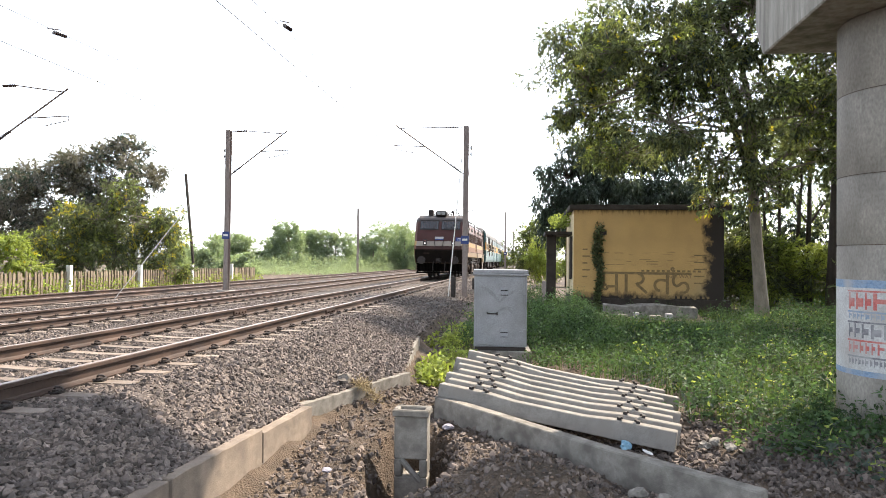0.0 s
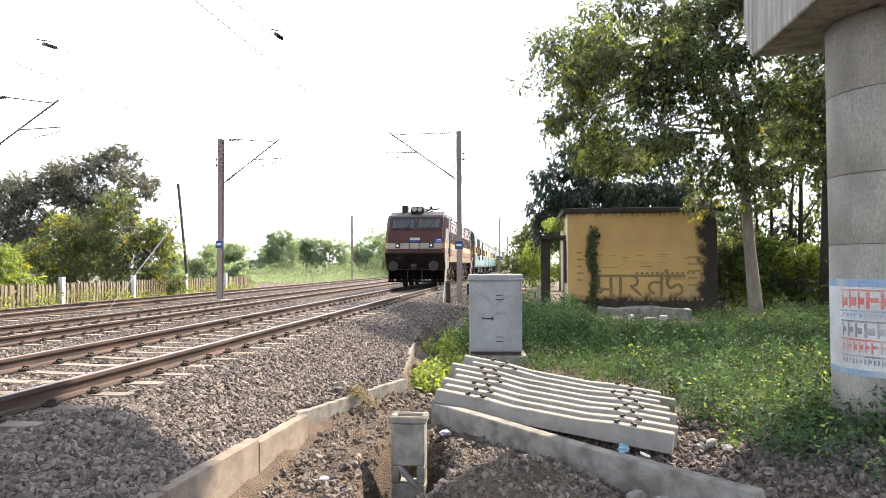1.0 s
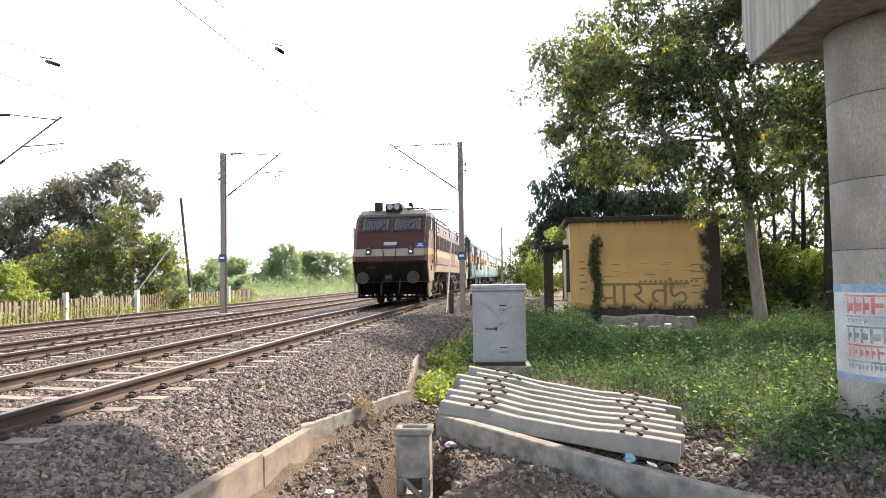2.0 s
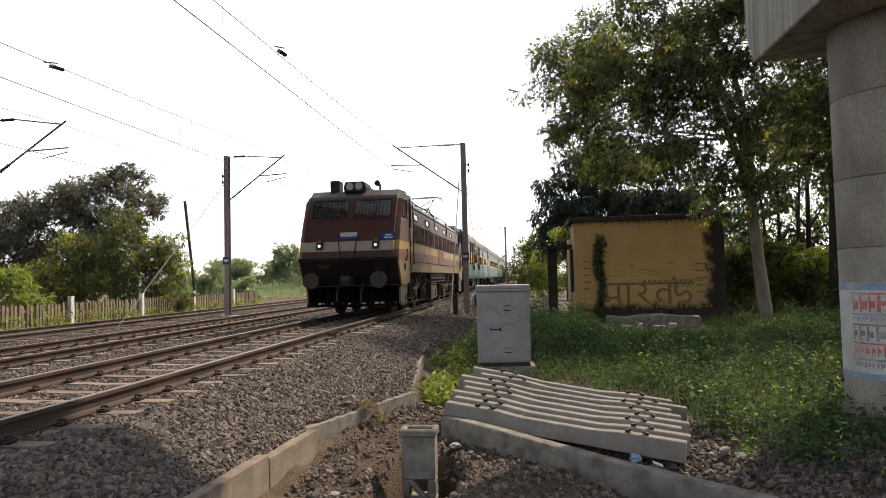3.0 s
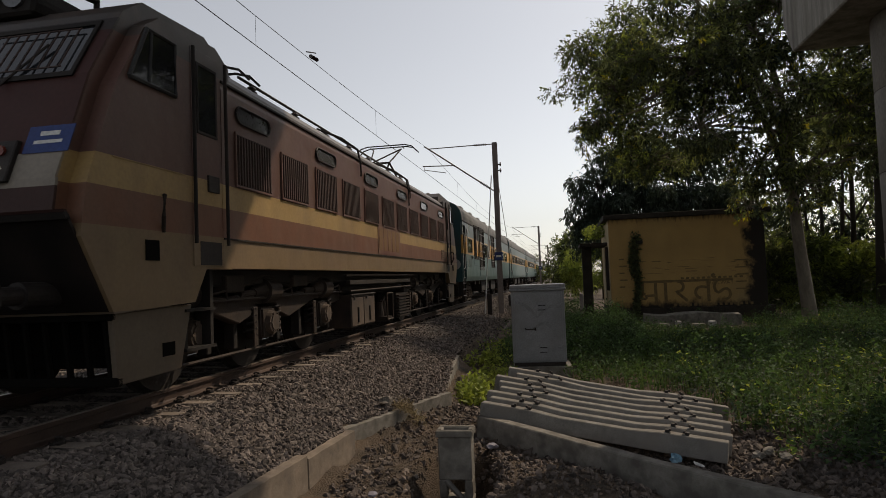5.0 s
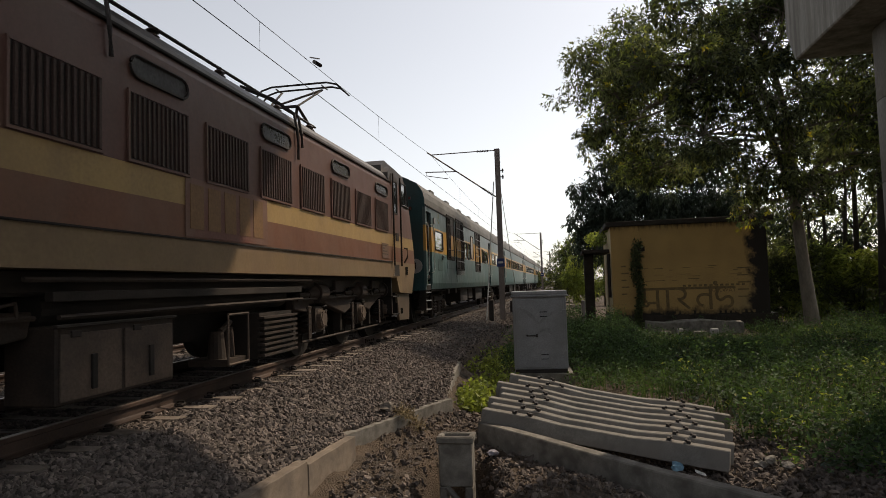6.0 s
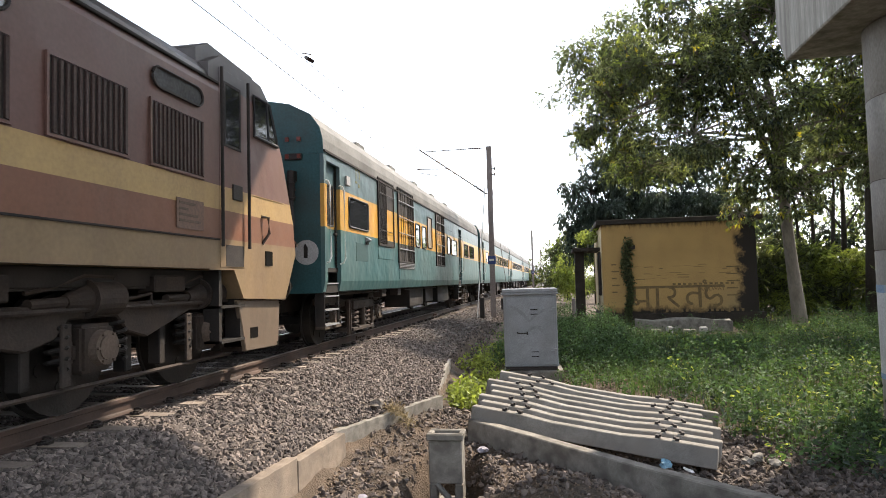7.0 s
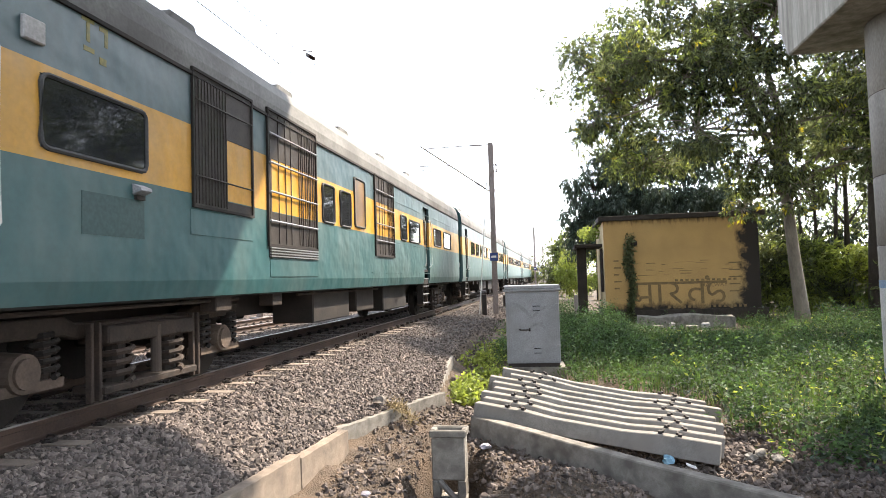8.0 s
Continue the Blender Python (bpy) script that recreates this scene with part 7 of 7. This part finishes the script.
# right: background growth and stems
tree("thin-crowned green tree beyond the clearing", (14.0, 34.5, -0.95), [(0, 0, -0.1, 0.16), (0.1, 0, 4, 0.12), (0.2, 0, 9, 0.07)],
     [((-1.0, 0, 5.9), (1.6, 1.2, 1.1)), ((0.8, 0, 8.2), (1.8, 1.3, 1.4)), ((1.8, 0, 11.0), (2.0, 1.5, 1.5)), ((-2.5, 0, 8.6), (1.6, 1.3, 1.3)), ((1.4, 0, 6.0), (1.3, 1.0, 0.9))],
     "leaf", 9000, 0.2, "bark_dark", 91, extra=(("leaf_lime", 0.2),), slim=0.7)
for i, (x, y, h, w, lf) in enumerate(((10.5, 33, 4.3, 3.5, "leaf"), (13.5, 33, 3.6, 4, "leaf_lime"), (16.5, 31, 4.5, 4, "leaf"), (1.2, 60, 6.5, 3.5, "leaf"), (3.2, 52, 6.0, 3.5, "leaf_lime"), (-0.4, 95, 7, 4, "leaf"), (19, 36, 8, 6, "leaf"), (12, 42, 8, 6, "leaf_lime"), (24, 40, 9, 8, "leaf"), (14.6, 37, 8.5, 4.5, "leaf_dark"), (10.8, 38, 6.0, 4, "leaf"))):
    tree("leafy green undergrowth tree behind the hut", (x, y, -0.95), [(0, 0, 0, 0.15), (0, 0, h * 0.4, 0.12), (0, 0, h * 0.7, 0.06)],
         [((-w * 0.45, 0, h * 0.45), (w * 0.5, w * 0.4, h * 0.33)), ((w * 0.4, 0, h * 0.45), (w * 0.5, w * 0.4, h * 0.33)), ((0, 0, h * 0.74), (w * 0.5, w * 0.4, h * 0.26)), ((0, -0.5, h * 0.2), (w * 0.75, w * 0.4, h * 0.25))],
         lf, 10000, 0.26, "bark_dark", 60 + i, extra=(("leaf_lime", 0.2),), limbs=False)
tree("dark slender tree beside the pier", (13.2, 30.0, -0.95), [(0, 0, -0.1, 0.28), (0.1, 0, 3, 0.22), (0.2, 0, 7, 0.16), (0.3, 0, 11, 0.08)],
     [((-1, 0, 8.0), (1.8, 1.6, 1.5)), ((1, 0, 9.5), (1.8, 1.6, 1.6)), ((-2.0, 0, 10), (1.8, 1.6, 1.4)), ((0.6, 0, 6.2), (1.3, 1.2, 1.0))], "leaf", 7000, 0.22, "bark_dark", 80, extra=(("leaf_yellow", 0.03),))
for i, (x, y) in enumerate(((11.9, 34.0), (12.6, 34.5), (13.0, 33.6))):
    tree("thin bare-stemmed young tree", (x, y, -0.95), [(0, 0, -0.1, 0.10), (0.1 * i, 0, 3, 0.09), (-0.2 + 0.3 * i, 0, 6, 0.06), (0.2 * i, 0, 9, 0.03)],
         [((-0.4, 0, 8.5), (1.4, 1.2, 1.0)), ((0.8, 0, 9.3), (1.2, 1.2, 1.0))], "leaf", 1800, 0.2, "bark_dark", 90 + i)

# ivy on the hut and growth on its roof
rng = np.random.default_rng(31)
iv = np.concatenate([clump_points((2.95 + 0.06 * math.sin(z * 3), 26.93, z), (0.26 if z > 0.9 else 0.15, 0.07, 0.25), 120, rng, 0.1) for z in np.arange(-0.8, 2.45, 0.17)])
bm = bmesh.new()
tube(bm, [(2.95, 26.95, -1.0), (3.0, 26.96, 0.4), (2.9, 26.96, 1.5), (2.97, 26.96, 2.4)], [0.03, 0.025, 0.02, 0.01], 6)
ivy = tagged(part("ivy", bm, M["bark"]), "dark green ivy climbing the yellow wall", "ivy")
leaves("foliage", iv, 0.07, 0.15, M["leaf"], ivy, rng)
yv = np.concatenate([clump_points((1.5, 29.5, 2.9), (0.55, 0.9, 0.35), 700, rng, 0.2), clump_points((2.0, 28.6, 3.3), (0.25, 0.6, 0.15), 250, rng, 0.2)])
rf = tagged(part("roof_creeper", rods(0.02, ((1.5, 29.3, 2.37), (1.6, 29.5, 3.0)), seg=5), M["bark"]), "yellow-green creeper on the door canopy", "creeper")
leaves("foliage", yv, 0.07, 0.14, M["leaf_lime"], rf, rng)

# weeds and grass on the low ground
rng = np.random.default_rng(33)


def field(n, x0, x1, y0, y1, bias=1.0):
    x, y = rng.uniform(x0, x1, n), y0 + (y1 - y0) * rng.random(n) ** bias
    return x, y


def keep(x, y):
    """True where weeds grow: off the bare patch, the sleepers and the ballast."""
    edge = np.interp(y, [4, 6.5, 8.5, 10.0, 12.0, 14, 24, 40], [3.2, 2.7, 2.1, 1.9, 0.6, -1.6, -1.4, -1.6])
    cab = (np.abs(x + 0.45) < 0.7) & (np.abs(y - 13.1) < 0.6)
    hutp = (x > 1.9) & (x < 8.1) & (y > 26.8) & (y < 32)
    pier = (x - 4.84) ** 2 + (y - 9) ** 2 < 0.6
    hutp = hutp | ((x > 1.7) & (x < 8.4) & (y > 25.9) & (y < 27.2))
    slab = (x > 2.5) & (x < 6.4) & (y > 22.0) & (y < 25.4)
    return (x > edge + 0.25 * np.sin(y * 5)) & ~cab & ~hutp & ~pier & ~slab


def patchy(x, y):
    """0 to 1: where growth stands thick."""
    v = np.sin(x * 1.7 + 0.9 * np.sin(y * 1.1)) * np.sin(y * 1.5 + 0.7 * np.sin(x * 1.9)) + 0.6 * np.sin(x * 4.3 + y * 2.1) * np.sin(y * 3.7 - x * 1.3)
    return np.clip(0.5 + 0.45 * v, 0, 1)


def weeds(name, n, x0, x1, y0, y1, bias, hi, lo, leaf, per, spread, label, slim=1.0):
    x, y = field(n, x0, x1, y0, y1, bias)
    thick = patchy(x, y)
    ok = keep(x, y) & (rng.random(n) < 0.3 + 0.8 * thick)
    x, y, thick = x[ok], y[ok], thick[ok]
    h = rng.uniform(lo, hi, len(x)) * (0.35 + 0.95 * thick) * np.where((x > 2.0) & (x < 7.0) & (y > 14), 0.55, 1.0)
    p = np.repeat(np.stack([x, y, ground_z(x, y)], -1), per, 0)
    hh = np.repeat(np.clip(h, 0.05, None), per)
    p = p + np.stack([rng.normal(0, spread, len(p)), rng.normal(0, spread, len(p)), hh * rng.random(len(p)) ** 0.6], -1)
    return tagged(leaves(name, p, 0.03, 0.1, M[leaf], None, rng, upright=True, slim=slim), label, "weeds", kind="stuff")


weeds("weeds", 7000, -1.6, 12, 7, 27, 1.2, 0.42, 0.10, "weed", 28, 0.11, "low green weeds covering the ground")
# shade is put into these weeds by their darker leaf colour
weeds("weeds", 3500, 1.6, 14, 5, 26, 1.2, 0.34, 0.06, "leaf_dark", 14, 0.11, "creeping weeds with shade put into a darker leaf")
weeds("weeds", 550, 1.8, 14, 6, 26, 1.2, 0.6, 0.2, "leaf_lime", 12, 0.09, "bright lime weeds among the grass")
weeds("weeds", 1700, 1.8, 13, 8, 26, 1.1, 0.85, 0.4, "weed", 26, 0.07, "tall leafy weed stems in the grass")
weeds("weeds", 900, 0.2, 2.4, 14, 24, 1.0, 1.0, 0.45, "weed", 30, 0.09, "tall leafy weeds beside the cabinet")
weeds("weeds", 1800, -2.2, 1.5, 14, 40, 1.2, 0.8, 0.2, "weed", 16, 0.14, "tall weeds along the foot of the ballast")


def blades(name, n, x0, x1, y0, y1, bias, lo, hi, label):
    x, y = field(n, x0, x1, y0, y1, bias)
    ok = keep(x, y)
    x, y = x[ok], y[ok]
    m = len(x)
    v = np.array([(-0.5, 0, 0), (0.5, 0, 0), (0.25, 0.15, 0.6), (0.0, 0.45, 1.0), (-0.25, 0.15, 0.6)], float)
    f = np.array([(0, 1, 2), (0, 2, 4), (4, 2, 3)])
    a = rng.uniform(0, math.tau, m)
    R = np.zeros((m, 3, 3))
    R[:, 0, 0], R[:, 0, 1], R[:, 1, 0], R[:, 1, 1], R[:, 2, 2] = np.cos(a), -np.sin(a), np.sin(a), np.cos(a), 1
    h = rng.uniform(lo, hi, m)
    size = np.stack([np.full(m, 0.014), h * rng.uniform(0.3, 0.9, m), h], -1)
    vv, ff = scatter_shape(v, f, np.stack([x, y, ground_z(x, y) - 0.02], -1), size, R)
    return tagged(soup(name, vv, ff, M["grass"]), label, "grass", kind="stuff")


blades("grass", 22000, -2.2, 12, 8, 30, 1.3, 0.12, 0.5, "thin green grass blades")
# bright weeds beside the kerb
for cx, cy, r in ((-1.45, 9.9, 0.35), (-1.5, 11.0, 0.4), (-1.35, 12.2, 0.5), (-1.7, 14.5, 0.6), (-1.6, 17, 0.8), (-1.9, 20, 0.8)):
    p = clump_points((cx, cy, -0.75), (r, r, 0.22), 420, rng, 0.1)
    tagged(leaves("kerb_weed", p, 0.05, 0.14, M["leaf_lime"], None, rng), "bright lime-green weed clump beside the kerb", "weed", "kerb weeds", kind="stuff")

x, y = rng.uniform(-24, -18.9, 2600), 19 + 26 * rng.random(2600) ** 1.2
p = np.repeat(np.stack([x, y, ground_z(x, y)], -1), 12, 0)
p = p + np.stack([rng.normal(0, 0.2, len(p)), rng.normal(0, 0.2, len(p)), np.repeat(rng.uniform(0.1, 0.75, 2600), 12) * rng.random(len(p))], -1)
tagged(leaves("verge_weeds", p, 0.08, 0.18, M["leaf_lime"], None, rng), "green weeds along the far fence", "weeds", kind="stuff")
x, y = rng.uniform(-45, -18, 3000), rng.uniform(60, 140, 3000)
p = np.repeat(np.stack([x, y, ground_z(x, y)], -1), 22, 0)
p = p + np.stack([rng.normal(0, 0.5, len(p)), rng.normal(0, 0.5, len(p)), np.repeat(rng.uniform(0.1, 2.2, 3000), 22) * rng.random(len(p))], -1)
tagged(leaves("verge_scrub", p, 0.10, 0.24, M["leaf_hazed"], None, rng), "green scrub on the far verge, paled by haze in its colour", "scrub", kind="stuff")

# ---- rail joints ----
for x, y in ((-4.353, 14.0), (-4.353, 23.2), (-6.098, 13.2), (-4.353, 33.5)):
    for k in (-1, 1):
        bm = boxes((*sorted((x + k * 0.012, x + k * 0.034)), y - 0.3, y + 0.3, -0.135, -0.045))
        for q in (-0.22, -0.08, 0.08, 0.22):
            rod(bm, (x + k * 0.03, y + q, -0.09), (x + k * 0.06, y + q, -0.09), 0.022, seg=6)
        tagged(part("fishplate", bm, M["rail"]), "bolted rusty fishplate at a rail joint", "fishplate", "fishplates")

# ---- sleepers and clips, the small repeats of the tracks ----
for i, (cx, z) in enumerate(TRACKS):
    bed = tagged(empty("sleeper_row", cx, 0, z - 0.172), "concrete sleepers bedded in the ballast with spring clips", "sleepers", kind="structure")
    count = (75, 60, 50)[i]
    y0 = (1.2, 6.0, 12.0)[i]
    for k in range(count):
        s = new("sleeper", SLEEPER)
        s.parent = bed
        s.location = (random.uniform(-0.02, 0.02), y0 + 0.6 * k, random.uniform(-0.008, 0.004))
        s.rotation_euler[2] = random.uniform(-0.01, 0.01)
        if k < (46, 34, 0)[i]:
            for side in (-1, 1):
                for turn in (0, 1):
                    c = new("rail_clip", CLIP)
                    c.parent = s
                    c.location = (side * GAUGE / 2 + (0.065 if turn == 0 else -0.065), 0.0, 0.006)
                    c.rotation_euler[2] = math.pi * turn
    rest = bmesh.new()
    for k in range(count, 330):
        y = y0 + 0.6 * k
        box(rest, -1.37, 1.37, y - 0.11, y + 0.11, -0.2, 0.0)
    tagged(part("far_sleepers", rest, M["sleeper"], bed), kind="stuff")


# ---- what moves ----
RUN = [(0.0, 38.5), (0.5, 35.1), (1.0, 31.62), (1.5, 28.2), (1.7, 26.85), (2.8, 19.85), (3.0, 18.4), (3.5, 14.9), (4.0, 11.47), (4.2, 10.05), (4.75, 6.17), (5.3, 2.29), (5.5, 0.87), (6.0, -2.65),
       (6.5, -6.21), (7.0, -9.75), (7.5, -13.3), (8.0, -16.84)]


def motions():
    for ob, off in TRAIN:
        walk(ob, [(t, pose(CX, y + off, 0)) for t, y in RUN])
    ts = [k / 16 for k in range(129)]
    ys = np.interp(ts, [t for t, _ in RUN], [y for _, y in RUN])
    for w, at, r in SPIN:
        walk(w, [(t, pose(*at, math.degrees((38.5 - float(y)) / r))) for t, y in zip(ts, ys)])


motions()
